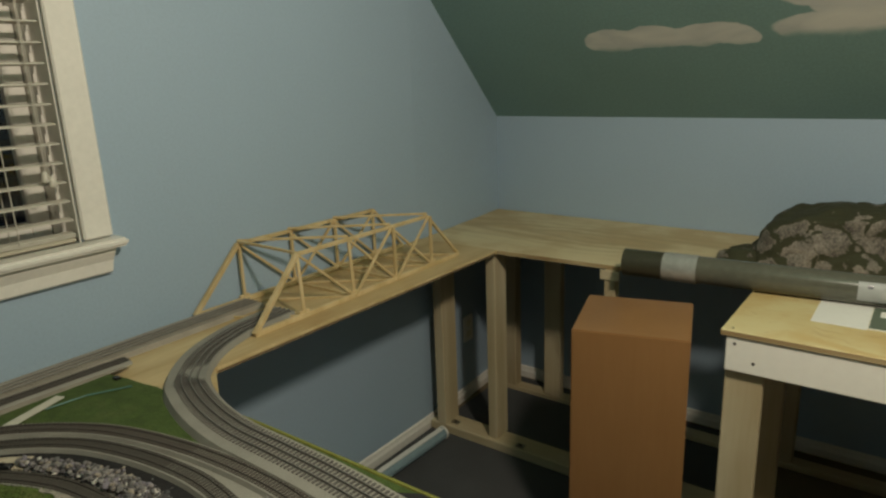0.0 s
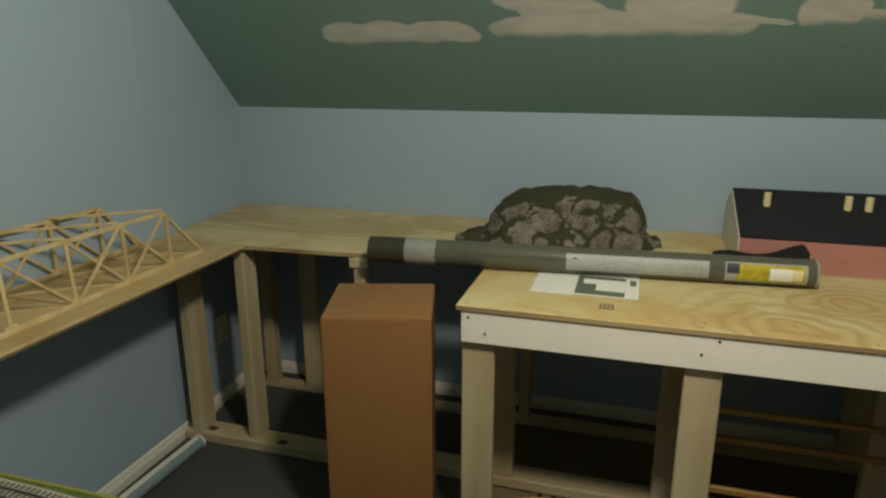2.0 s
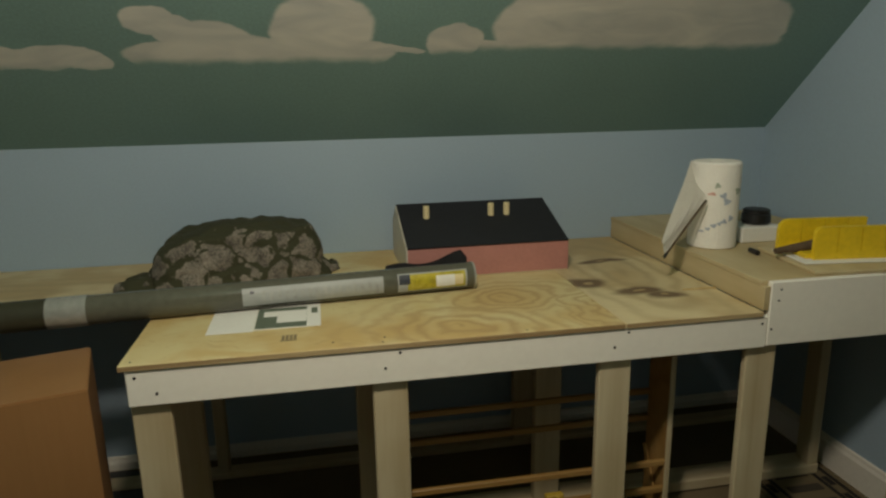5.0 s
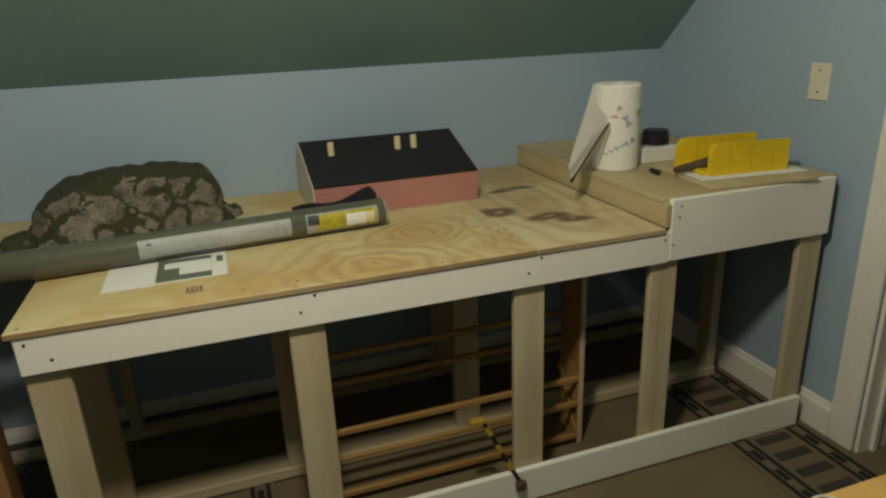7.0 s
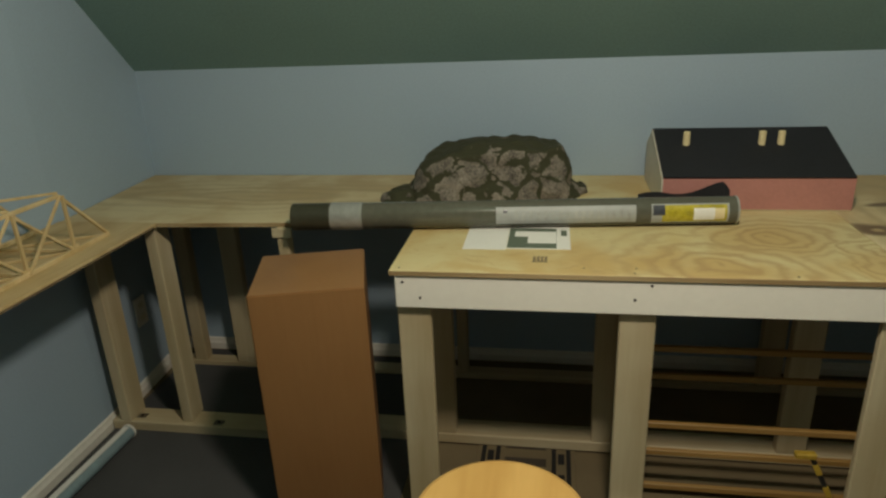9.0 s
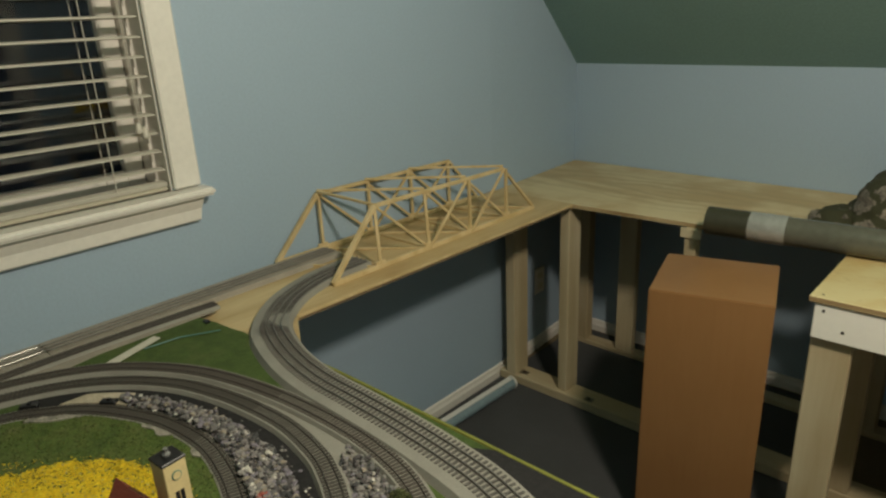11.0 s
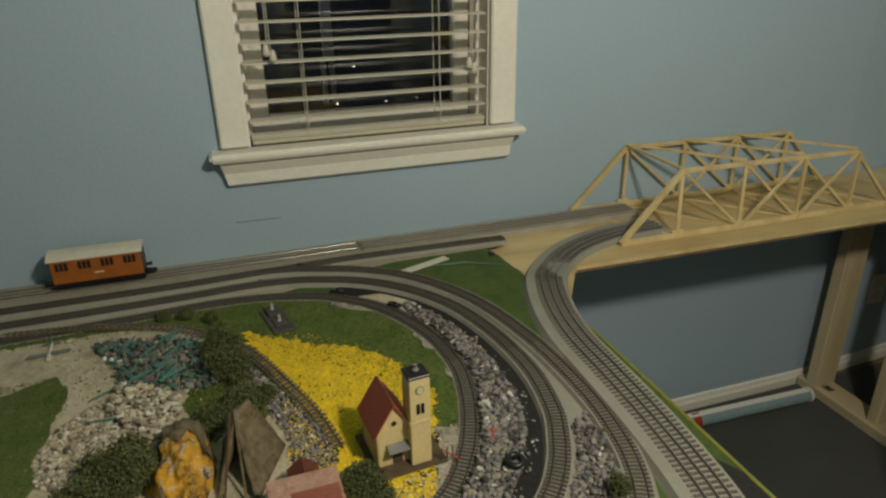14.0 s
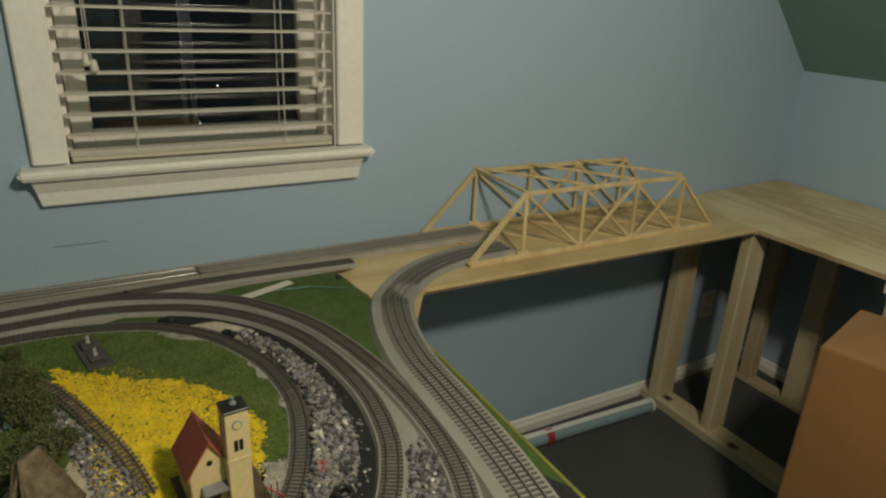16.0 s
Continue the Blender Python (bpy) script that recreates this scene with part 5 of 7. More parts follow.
# ---- mitre box and tub on the raised bench ----
zb = 0.8585
base_board = tagged(part("base_board", cuboid(0, 0.345, 0, 0.290, 0.0002, 0.010, 0.0015), "ply_step"), "tan plywood offcut lying on the raised bench", "board")
base_board.matrix_world = pose(2.905, -0.911, zb, 0, 0, -7)
TURNED = pose(2.976, -0.812, 0, 0, 0, -7) @ Matrix.Translation((-3.006, 0.772, 0))   # the mitre box sits askew
mb = thing("mitre_box", "yellow plastic mitre box with slotted sides", "mitre box", m=TURNED)
z0 = zb + 0.0105
part("base", cuboid(2.962, 3.312, -0.812, -0.640, z0, z0 + 0.004, 0.0015), "paper", mb, "white base plate")
z0 += 0.004


def slotted(x0, x1, y, cuts, top, round_):
    """A thick side wall in one outline: a rounded front corner and narrow saw slots."""
    pts = [(x1, z0), (x0, z0), (x0, top - round_)]
    pts += [(x0 + round_ * (1 - math.cos(a)), top - round_ * (1 - math.sin(a))) for a in np.linspace(0.2, math.pi / 2, 5)]
    for cx in cuts:
        pts += [(cx - 0.001, top), (cx - 0.001, z0 + 0.02), (cx + 0.001, z0 + 0.02), (cx + 0.001, top)]
    pts.append((x1, top))
    b = prism([(x, z) for x, z in pts], -0.008, 0.008, 0.0)
    b.transform(Matrix.Translation((0, y, 0)) @ Matrix.Rotation(radians(90), 4, "X"))
    bmesh.ops.recalc_face_normals(b, faces=b.faces[:])
    return b


part("front_wall", slotted(3.006, 3.264, -0.772, (3.070, 3.14, 3.21), z0 + 0.093, 0.020), "mitre", mb)
part("back_wall", slotted(2.972, 3.240, -0.648, (3.04, 3.11, 3.18), z0 + 0.093, 0.032), "mitre", mb)
part("bed", cuboid(2.99, 3.245, -0.764, -0.656, z0, z0 + 0.014, 0.002), "mitre", mb)
saw = thing("hand_saw", "small saw with dark handle lying in the mitre box", "saw", m=TURNED)
part("blade", cuboid(3.05, 3.273, -0.712, -0.7105, z0 + 0.015, z0 + 0.040), "steel", saw)
part("handle", rod((2.925, -0.722, z0 + 0.014), (3.050, -0.714, z0 + 0.028), 0.009, 14, 0.017), "bark", saw, smooth=True)
part("back_rib", cuboid(3.05, 3.271, -0.714, -0.7085, z0 + 0.039, z0 + 0.045, 0.001), "steel", saw)
part("toe", cuboid(3.272, 3.306, -0.724, -0.700, z0 + 0.030, z0 + 0.060, 0.006), "black", saw, "black plastic end of the saw")
# black rod stands in for the shaded dark end of the offcut board
kn_ = thing("board_end_dark", "black rod standing in for the dark end of the offcut", "peg")
part("peg", rod((2.896, -0.648, zb + 0.0085), (2.893, -0.690, zb + 0.0085), 0.008, 10), "black", kn_, smooth=True)
tub = thing("white_box", "small white cardboard box on the raised bench", "box")
part("carton", cuboid(2.945, 3.090, -0.535, -0.425, zb, zb + 0.050, 0.003), "paper", tub)
lid = thing("black_jar", "small black jar standing on the white box", "jar")
part("jar", lathe([(0.040, zb + 0.0525), (0.046, zb + 0.058), (0.045, zb + 0.084), (0.040, zb + 0.089)], 28, (3.032, -0.475)), "black", lid)
part("lid", lathe([(0.042, zb + 0.0892), (0.042, zb + 0.097), (0.037, zb + 0.100)], 28, (3.032, -0.475)), "black", lid)

# ---- low slatted shelf under the bench ----
sh = thing("slatted_shelf", "low stained pine rack under the bench", "shelf")
part("side_panel", cuboid(2.598, 2.612, -0.752, -0.630, 0.006, 0.602, 0.002), "pine", sh)
part("side_panel", cuboid(1.800, 1.814, -0.752, -0.630, 0.006, 0.602, 0.002), "pine", sh)
part("edge_strip", cuboid(2.597, 2.613, -0.760, -0.752, 0.006, 0.607, 0.002), "stud", sh, "pale edge strip")
for z in (0.026, 0.146, 0.237):
    part("front_slat", cuboid(1.814, 2.598, -0.756, -0.742, z, z + 0.018, 0.002), "pine", sh)
for z in (0.330, 0.420):
    part("back_slat", cuboid(1.814, 2.598, -0.646, -0.632, z, z + 0.018, 0.002), "pine", sh)
part("brace", bar((2.59, -0.75, 0.05), (2.59, -0.64, 0.25), 0.006, 0.02), "pine", sh)
cl = thing("bar_clamp", "yellow and black bar clamp hooked on the board", "clamp")
part("bar", bar((2.205, -0.905, 0.285), (2.300, -0.948, 0.085), 0.007, 0.011), "black", cl)
for s in (0.1, 0.38, 0.66):
    p = Vector((2.205, -0.905, 0.285)).lerp(Vector((2.300, -0.948, 0.085)), s)
    q2 = Vector((2.205, -0.905, 0.285)).lerp(Vector((2.300, -0.948, 0.085)), s + 0.13)
    part("yellow_band", bar(p, q2, 0.009, 0.013), "clamp", cl)
part("jaw", cuboid(2.286, 2.316, -0.962, -0.943, 0.060, 0.090, 0.004), "bark", cl)
part("jaw", cuboid(2.165, 2.215, -0.915, -0.895, 0.280, 0.296, 0.003), "clamp", cl)

# ---- stool and table edge ----
stool = thing("stool", "round varnished wooden stool on the carpet", "stool")
SC = (1.478, -1.541)
seat = part("seat", lathe([(0.130, 0.572), (0.145, 0.578), (0.1475, 0.588), (0.145, 0.596), (0.137, 0.600)], 56, SC), "stool", stool)
for i in range(4):
    a = radians(45 + 90 * i)
    part("leg", rod((SC[0] + 0.09 * math.cos(a), SC[1] + 0.09 * math.sin(a), 0.572), (SC[0] + 0.15 * math.cos(a), SC[1] + 0.15 * math.sin(a), 0.006), 0.014, 14, 0.017), "stool", stool, smooth=True)
for i in range(4):
    a, c = radians(45 + 90 * i), radians(135 + 90 * i)
    r = 0.128
    part("stretcher", rod((SC[0] + r * math.cos(a), SC[1] + r * math.sin(a), 0.21), (SC[0] + r * math.cos(c), SC[1] + r * math.sin(c), 0.21), 0.009, 10), "stool", stool, smooth=True)
tb = thing("small_table", "low varnished wooden table on the carpet", "table")
part("tabletop", cuboid(2.36, 3.05, -2.22, -1.732, 0.578, 0.600, 0.004, seg=2), "stool", tb)
for x in (2.40, 2.97):
    for y in (-2.18, -1.81):
        part("leg", cuboid(x, x + 0.04, y, y + 0.04, 0.0, 0.577, 0.004), "stool", tb)
part("apron", cuboid(2.43, 2.98, -1.778, -1.762, 0.50, 0.577), "stool", tb)
part("apron", cuboid(2.43, 2.98, -2.172, -2.156, 0.50, 0.577), "stool", tb)

b = bmesh.new()
loop = [Vector((2.446 + 0.020 * math.cos(k) - 0.004 * k, -1.756 + 0.016 * math.sin(k), 0.6025 + 0.004 * math.sin(k * 0.5))) for k in np.linspace(-0.6, 3.6, 15)]
for u, v in zip(loop, loop[1:]):
    rod(u, v, 0.0024, 8, bm=b)
tagged(part("cord_loop", b, "string", None, "", True), "short loop of white cord lying on the small table", "cord")

# ---- ceiling lamp ----
cg = thing("ceiling_light", "lit round glass ceiling light", "ceiling light")
part("canopy", lathe([(0.07, TOP - 0.03), (0.085, TOP - 0.012), (0.085, TOP)], 28, LAMP[:2]), "white", cg)
part("stem", rod((LAMP[0], LAMP[1], TOP - 0.03), (LAMP[0], LAMP[1], LAMP[2] + 0.12), 0.012, 12), "steel", cg)

# ---- railway layout ----
EDGE = [(0.120, -1.930), (0.125, -1.912), (0.205, -1.884), (0.335, -1.866), (0.420, -1.868), (0.470, -1.858), (0.560, -1.845), (0.72, -1.841),
        (1.225, -1.838), (1.225, -3.45), (0.120, -3.45)]
lay = thing("layout_table", "railway layout table covered with green grass mat", "layout table")
part("deck", prism(EDGE, T + 0.0005, DECK - 0.003, 0.0), "ply_edge", lay)
part("grass_mat", prism(ragged(EDGE, 0.0016, 0.018, 2), DECK - 0.003, DECK), "grass_mat", lay, "green grass mat")
part("frame", cuboid(0.47, 1.22, -1.880, -1.862, 0.690, T), "stud_x", lay)
part("edge_strip", sweep(np.array([p for p in spline(EDGE[5:9], 0.01)]), [(0.0, 0.0), (0.0, 0.0015), (-0.006, 0.0022), (-0.007, 0.0)], DECK), "edge_olive", lay, "olive-yellow mat edge")
# flat black sheet laid on the deck; nothing is cut out
part("edge_black_patch", prism([(0.945, -1.868), (0.985, -1.846), (1.10, -1.840), (1.16, -1.843), (1.18, -1.93), (1.06, -1.915)], DECK, DECK + 0.0012), "flat_black", lay, "flat black patch at the table edge")
part("frame", cuboid(1.19, 1.22, -3.44, -1.868, 0.690, T), "stud", lay)
for x, y in ((1.12, -1.93), (0.05, -2.0), (1.12, -3.40), (0.05, -3.40)):
    part("leg", cuboid(x, x + 0.038, y, y + 0.06, 0.0075, T - 0.001 if x > 1 else T - 0.02), "stud", lay)


def track(name, points, z, bed, top, height, gauge, tie, pitch, rails, label, bedmat="roadbed", tiemat="tie", railmat="rail_dark",
          rail_h=0.0028, single=False, shift=0.0, dip=None):
    """Sectional track: sloped roadbed, ties, rails. dip (x0, x1, dz): it runs down by dz between x0 and x1."""
    def fall(x):
        if dip is None:
            return 0.0
        u = min(1.0, max(0.0, (dip[0] - x) / (dip[0] - dip[1])))
        return dip[2] * u * u * (3 - 2 * u)

    def lie(bm):
        for v in bm.verts:
            v.co.z += fall(v.co.x)
        return bm

    t = thing(name, label, "model track", "model railway tracks")
    line = spline(points, 0.008)
    if bed:
        part("roadbed", lie(sweep(line, [(-bed / 2, 0), (-top / 2, height), (top / 2, height), (bed / 2, 0)], z)), bedmat, t)
    if bed and gauge < 0.02:
        far = np.array([p for p in line if p[0] < 0.62])
        part("dirty_strip", sweep(far, [(-0.0145, 0.0), (-0.0145, 0.0004), (0.0145, 0.0004), (0.0145, 0.0)], z + height), "bed_dirty", t)
        near = np.array([p for p in line if p[0] >= 0.60])
        if len(near) > 2:
            part("dusty_strip", sweep(near, [(-0.0105, 0.0), (-0.0105, 0.0003), (0.0105, 0.0003), (0.0105, 0.0)], z + height), "bed_mid", t)
    ties = spline(points, pitch)
    tv = np.gradient(ties, axis=0)
    tw_ = pitch * (0.56 if gauge < 0.02 else 0.42)
    zt = z + height
    first = None
    joined = bmesh.new()
    for (x, y), (dx, dy) in zip(ties[1:-1], tv[1:-1]):
        m = Matrix.Translation((x, y, zt + fall(x))) @ Matrix.Rotation(math.atan2(dy, dx), 4, "Z")
        if single and y > -2.60:
            if first is None:
                first = part("tie", cuboid(-tw_ / 2, tw_ / 2, -tie / 2 + shift, tie / 2 + shift, 0, 0.0016), tiemat, t)
                o = first
            else:
                o = first.copy()
                scene.collection.objects.link(o)
            o.matrix_world = m
        else:
            c = [m @ Vector((p[0], p[1] + shift, p[2])) for p in ((-tw_ / 2, -tie / 2, 0), (tw_ / 2, -tie / 2, 0), (tw_ / 2, tie / 2, 0), (-tw_ / 2, tie / 2, 0),
                                         (-tw_ / 2, -tie / 2, 0.0014), (tw_ / 2, -tie / 2, 0.0014), (tw_ / 2, tie / 2, 0.0014), (-tw_ / 2, tie / 2, 0.0014))]
            v = [joined.verts.new(p) for p in c]
            for f in ((4, 5, 6, 7), (0, 1, 5, 4), (1, 2, 6, 5), (2, 3, 7, 6), (3, 0, 4, 7)):
                joined.faces.new([v[i] for i in f])
    if joined.verts:
        tagged(part("tie_strip", joined, tiemat, t), kind="stuff")
    else:
        joined.free()
    for k in range(rails):
        o = gauge * (k / (rails - 1) - 0.5) + shift
        w = 0.0007 if gauge < 0.025 else 0.0009
        head = [(o + w * math.cos(a), rail_h - w + w * math.sin(a)) for a in np.linspace(math.pi, 0, 7)]
        part("rail", lie(sweep(line, [(o - w * 1.8, 0.0014)] + head + [(o + w * 1.8, 0.0014)], zt)), "rail_grey" if railmat == "rail" and k == 1 else railmat, t, smooth=True)
    return t


HO = dict(bed=0.045, top=0.036, height=0.0075, gauge=0.0165, tie=0.030, pitch=0.0072, rails=2)
BIG = dict(bed=0.094, top=0.080, height=0.011, gauge=0.032, tie=0.056, pitch=0.0092, rails=3, rail_h=0.0046, tiemat="tie_grey", railmat="rail_grey")
WALL = {**BIG, "bedmat": "bed_brown", "tiemat": "bed_brown"}
track("wide_track", [(0.070, -3.44), (0.070, -2.9), (0.070, -2.5), (0.067, -2.165)], TB, label="brown-grey wide-gauge track with bright rails along the window wall",
      **{**WALL, "railmat": "rail"})
track("wide_track", [(0.067, -2.163), (0.066, -2.0), (0.064, -1.7), (0.060, -1.42)], TB, label="brown-grey wide-gauge track with dull rails along the window wall", **WALL)
track("wide_track", [(0.184, -1.42), (0.190, -1.53), (0.208, -1.61), (0.244, -1.695), (0.298, -1.766), (0.366, -1.822), (0.442, -1.858), (0.535, -1.885), (0.630, -1.899),
                     (0.730, -1.901), (0.845, -1.904), (0.950, -1.912), (1.030, -1.924), (1.110, -1.950), (1.165, -1.985)], DECK, single=True, shift=0.007, dip=(0.410, 0.310, TB - DECK),
      label="grey three-rail wide-gauge track curving onto the bridge board", **BIG)
B_LINE = [(0.168, -3.44), (0.168, -2.90), (0.167, -2.60), (0.161, -2.45), (0.159, -2.382), (0.167, -2.330), (0.184, -2.279), (0.204, -2.227), (0.231, -2.174), (0.268, -2.122), (0.312, -2.082),
          (0.372, -2.041), (0.440, -2.008), (0.522, -1.984), (0.612, -1.967), (0.705, -1.958), (0.800, -1.956), (0.866, -1.962), (0.925, -1.974), (0.983, -1.997), (1.055, -2.04), (1.12, -2.10), (1.165, -2.19)]
track("narrow_track", B_LINE, DECK,
      label="outer curved track on grey roadbed", single=True, **HO)
C_LINE = [(0.232, -3.44), (0.232, -2.90), (0.225, -2.57), (0.219, -2.47), (0.217, -2.40), (0.224, -2.335), (0.240, -2.280), (0.262, -2.226), (0.292, -2.177), (0.336, -2.128), (0.390, -2.086),
          (0.452, -2.053), (0.530, -2.029), (0.610, -2.015), (0.700, -2.010), (0.790, -2.022), (0.842, -2.039), (0.899, -2.067), (0.950, -2.106), (0.998, -2.168), (1.02, -2.26), (1.02, -2.45)]
track("narrow_track", C_LINE, DECK, tiemat="tie_mid",
      label="middle curved track on grey roadbed", single=True, bed=0.045, top=0.036, height=0.0075, gauge=0.0165, tie=0.030, pitch=0.0072, rails=2)
D_LINE = [(0.284, -3.44), (0.284, -2.90), (0.274, -2.64), (0.265, -2.50), (0.275, -2.390), (0.305, -2.294), (0.338, -2.246), (0.378, -2.203), (0.431, -2.167), (0.504, -2.135), (0.565, -2.121),
          (0.640, -2.116), (0.715, -2.128), (0.787, -2.151), (0.840, -2.177), (0.900, -2.222), (0.945, -2.30), (0.962, -2.45)]
track("narrow_track", D_LINE, DECK - 0.004, tiemat="tie_mid",
      label="inner curved track on grey roadbed", single=True, bed=0.045, top=0.034, height=0.0065, gauge=0.0165, tie=0.030, pitch=0.0072, rails=2)
track("siding_track", [(0.160, -2.42), (0.150, -2.25), (0.150, -2.1), (0.155, -1.95), (0.161, -1.832)], DECK - 0.001, label="short siding track ending on the plywood",
      bed=0.045, top=0.036, height=0.0075, gauge=0.0165, tie=0.030, pitch=0.0072, rails=2)
track("old_track", [(0.270, -2.867), (0.287, -2.734), (0.319, -2.625), (0.352, -2.560), (0.393, -2.507), (0.437, -2.467), (0.494, -2.432), (0.583, -2.395), (0.680, -2.360), (0.775, -2.338)], DECK + 0.0045,
      bed=0, top=0, height=0.0008, gauge=0.0125, tie=0.024, pitch=0.0105, rails=2, label="bare rusty narrow track beside the yellow field", railmat="rust", tiemat="rust")

BED = [(0.122, -3.44), (0.300, -3.44), (0.300, -2.90), (0.288, -2.64), (0.278, -2.50), (0.268, -2.40), (0.240, -2.30), (0.215, -2.24), (0.19, -2.10), (0.19, -1.85), (0.126, -1.86), (0.122, -1.92)]
tagged(part("track_underlay", prism(BED, DECK, DECK + 0.0012), "bed_brown"), "brown-grey underlay between the parallel tracks", "underlay", kind="stuff")
SIDE = [(0.122, -3.44), (0.152, -3.44), (0.152, -2.60), (0.144, -2.40), (0.134, -2.20), (0.122, -2.10)]
tagged(part("track_underlay", prism(SIDE, DECK + 0.0012, DECK + 0.0050), "bed_brown"), "brown-grey filling beside the wall track", "underlay", kind="stuff")

# switch machines and rail clips
for x, y, a, lab in ((0.150, -2.317, 82, "black turnout motor beside the track"), (0.300, -2.258, 55, "black turnout motor beside the track"), (0.396, -2.163, 38, "flat black wiring cover on the card strip"),
                     (0.189, -2.403, 80, "small black rail joiner box"), (0.700, -1.991, -5, "small black rail joiner box")):
    big_ = abs(x - 0.189) > 0.01 and x < 0.6
    o = thing("turnout_motor", lab, "turnout motor", m=pose(x, y, DECK + 0.0005, 0, 0, a))
    s = 0.85 if big_ else 0.35
    part("case", cuboid(-0.017 * s, 0.017 * s, -0.008 * s, 0.008 * s, 0, 0.010 * s, 0.0015), "black", o)
    part("lever", cuboid(-0.004 * s, 0.004 * s, -0.003 * s, 0.003 * s, 0.010 * s, 0.014 * s, 0.0008), "black", o)

# ground covers
def offset(points, o, x0=0.0, step=0.012):
    """A plan line moved sideways, from where it first passes x0."""
    line = spline(points, step)
    t = np.gradient(line, axis=0)
    t /= np.linalg.norm(t, axis=1)[:, None]
    out = [(float(x - ty * o), float(y + tx * o)) for (x, y), (tx, ty) in zip(line, t)]
    k = next(i for i, p in enumerate(out) if p[0] > x0)
    return out[k:]


def flakes(poly, n, z, size, lift=0.002, tilt=40, seed=1):
    """Fine torn scatter: tiny tilted flakes lying in a plan."""
    rnd = random.Random(seed)
    verts, faces = [], []
    for x, y, h in scatter(poly, n, z, lift, seed):
        q = Euler((radians(rnd.gauss(0, tilt * 0.5)), radians(rnd.gauss(0, tilt * 0.5)), rnd.uniform(0, 6.28))).to_matrix()
        a, c = size * rnd.uniform(0.5, 1.5), size * rnd.uniform(0.3, 0.9)
        o = len(verts)
        for p in ((-a, -c * 0.4, 0), (a * 0.3, -c, 0), (a, c * 0.3, 0), (-a * 0.2, c, 0)):
            v = q @ Vector(p)
            verts.append((x + v.x, y + v.y, h + v.z))
        faces.append((o, o + 1, o + 2, o + 3))
    me = bpy.data.meshes.new("flakes")
    me.from_pydata(verts, [], faces)
    b = bmesh.new()
    b.from_mesh(me)
    bpy.data.meshes.remove(me)
    return b


def stuff(name, bm, mat, label, category):
    return tagged(part(name, bm, mat), label, category, kind="stuff")


DARK_GAP = offset(C_LINE, -0.019, 0.27) + offset(D_LINE, 0.019, 0.30)[::-1]
# flat strip: the groove's dark is put in as black, no depth modelled
stuff("groove_black", prism(DARK_GAP, DECK, DECK + 0.0012), "flat_black", "flat black strip standing for the dark groove between the tracks", "ground")
STONES = offset(C_LINE, -0.050, 0.385)[:10] + offset(C_LINE, -0.048, 0.50) + offset(D_LINE, 0.018, 0.43)[::-1]
stuff("grit_floor", prism(STONES, DECK + 0.0012, DECK + 0.0022), "grit", "grey grit under the ballast stones", "ground")
stuff("ballast_stones", chips(scatter(STONES, 3000, DECK + 0.002, 0.009, 11), 0.0052), "gravel", "mixed grey, tan and white ballast stones between the tracks", "gravel")
SPILL = offset(C_LINE, -0.030, 0.55) + offset(C_LINE, -0.046, 0.55)[::-1]
stuff("ballast_stones", chips(scatter(SPILL, 110, DECK + 0.001, 0.003, 27), 0.0030), "gravel", "few stones rolled onto the flat black strip", "gravel")
CARD = [p for p in offset(D_LINE, 0.019, 0.33) if p[0] < 0.44 and p[1] > -2.3] + [p for p in offset(C_LINE, -0.034, 0.33) if p[0] < 0.405 and p[1] > -2.3][::-1]
stuff("card_strip", prism(CARD, DECK + 0.0014, DECK + 0.0035), "sand", "pale card strip beside the inner track", "card")
MID = [p for p in offset(B_LINE, -0.018, 0.22) if p[0] < 0.84] + [p for p in offset(C_LINE, 0.018, 0.27) if p[0] < 0.84][::-1]
stuff("track_underlay", prism(MID, DECK, DECK + 0.0013), "roadbed", "grey underlay between the curved tracks", "underlay")
WEDGE = offset(B_LINE, -0.018, 0.80) + offset(C_LINE, 0.018, 0.83)[::-1]
stuff("wedge_floor", prism(WEDGE, DECK, DECK + 0.0012), "grit", "grey grit ground in the track wedge", "ground")
stuff("ballast_stones", chips(scatter(WEDGE, 1250, DECK + 0.001, 0.006, 12), 0.0047), "gravel", "grey ballast stones in the track wedge", "gravel")
DUST = offset(D_LINE, -0.016, 0.765) + offset(D_LINE, -0.062, 0.765)[::-1]
stuff("dust_strip", prism(ragged(DUST, 0.004, 0.012, 4), DECK, DECK + 0.0024), "dust", "grey-beige dust strip beside the inner track", "sand")
stuff("dust_grit", chips(scatter(DUST, 1100, DECK + 0.002, 0.0015, 28), 0.0016), "rubble", "pale grit on the dust strip", "grit")
GRASS = [p for p in offset(D_LINE, -0.016, 0.262) if p[0] < 0.765] + [(0.77, -2.225), (0.73, -2.235), (0.66, -2.245), (0.57, -2.30), (0.49, -2.39), (0.43, -2.44), (0.375, -2.52), (0.335, -2.62)]
stuff("static_grass", prism(ragged(GRASS, 0.004, 0.010, 5), DECK, DECK + 0.0018), "grass", "patchy dark model grass inside the loop", "grass")
stuff("grass_tufts", flakes(GRASS, 11000, DECK + 0.0018, 0.0016, 0.0016, 70, 17), "grass_bits", "short dark grass fibres", "grass")
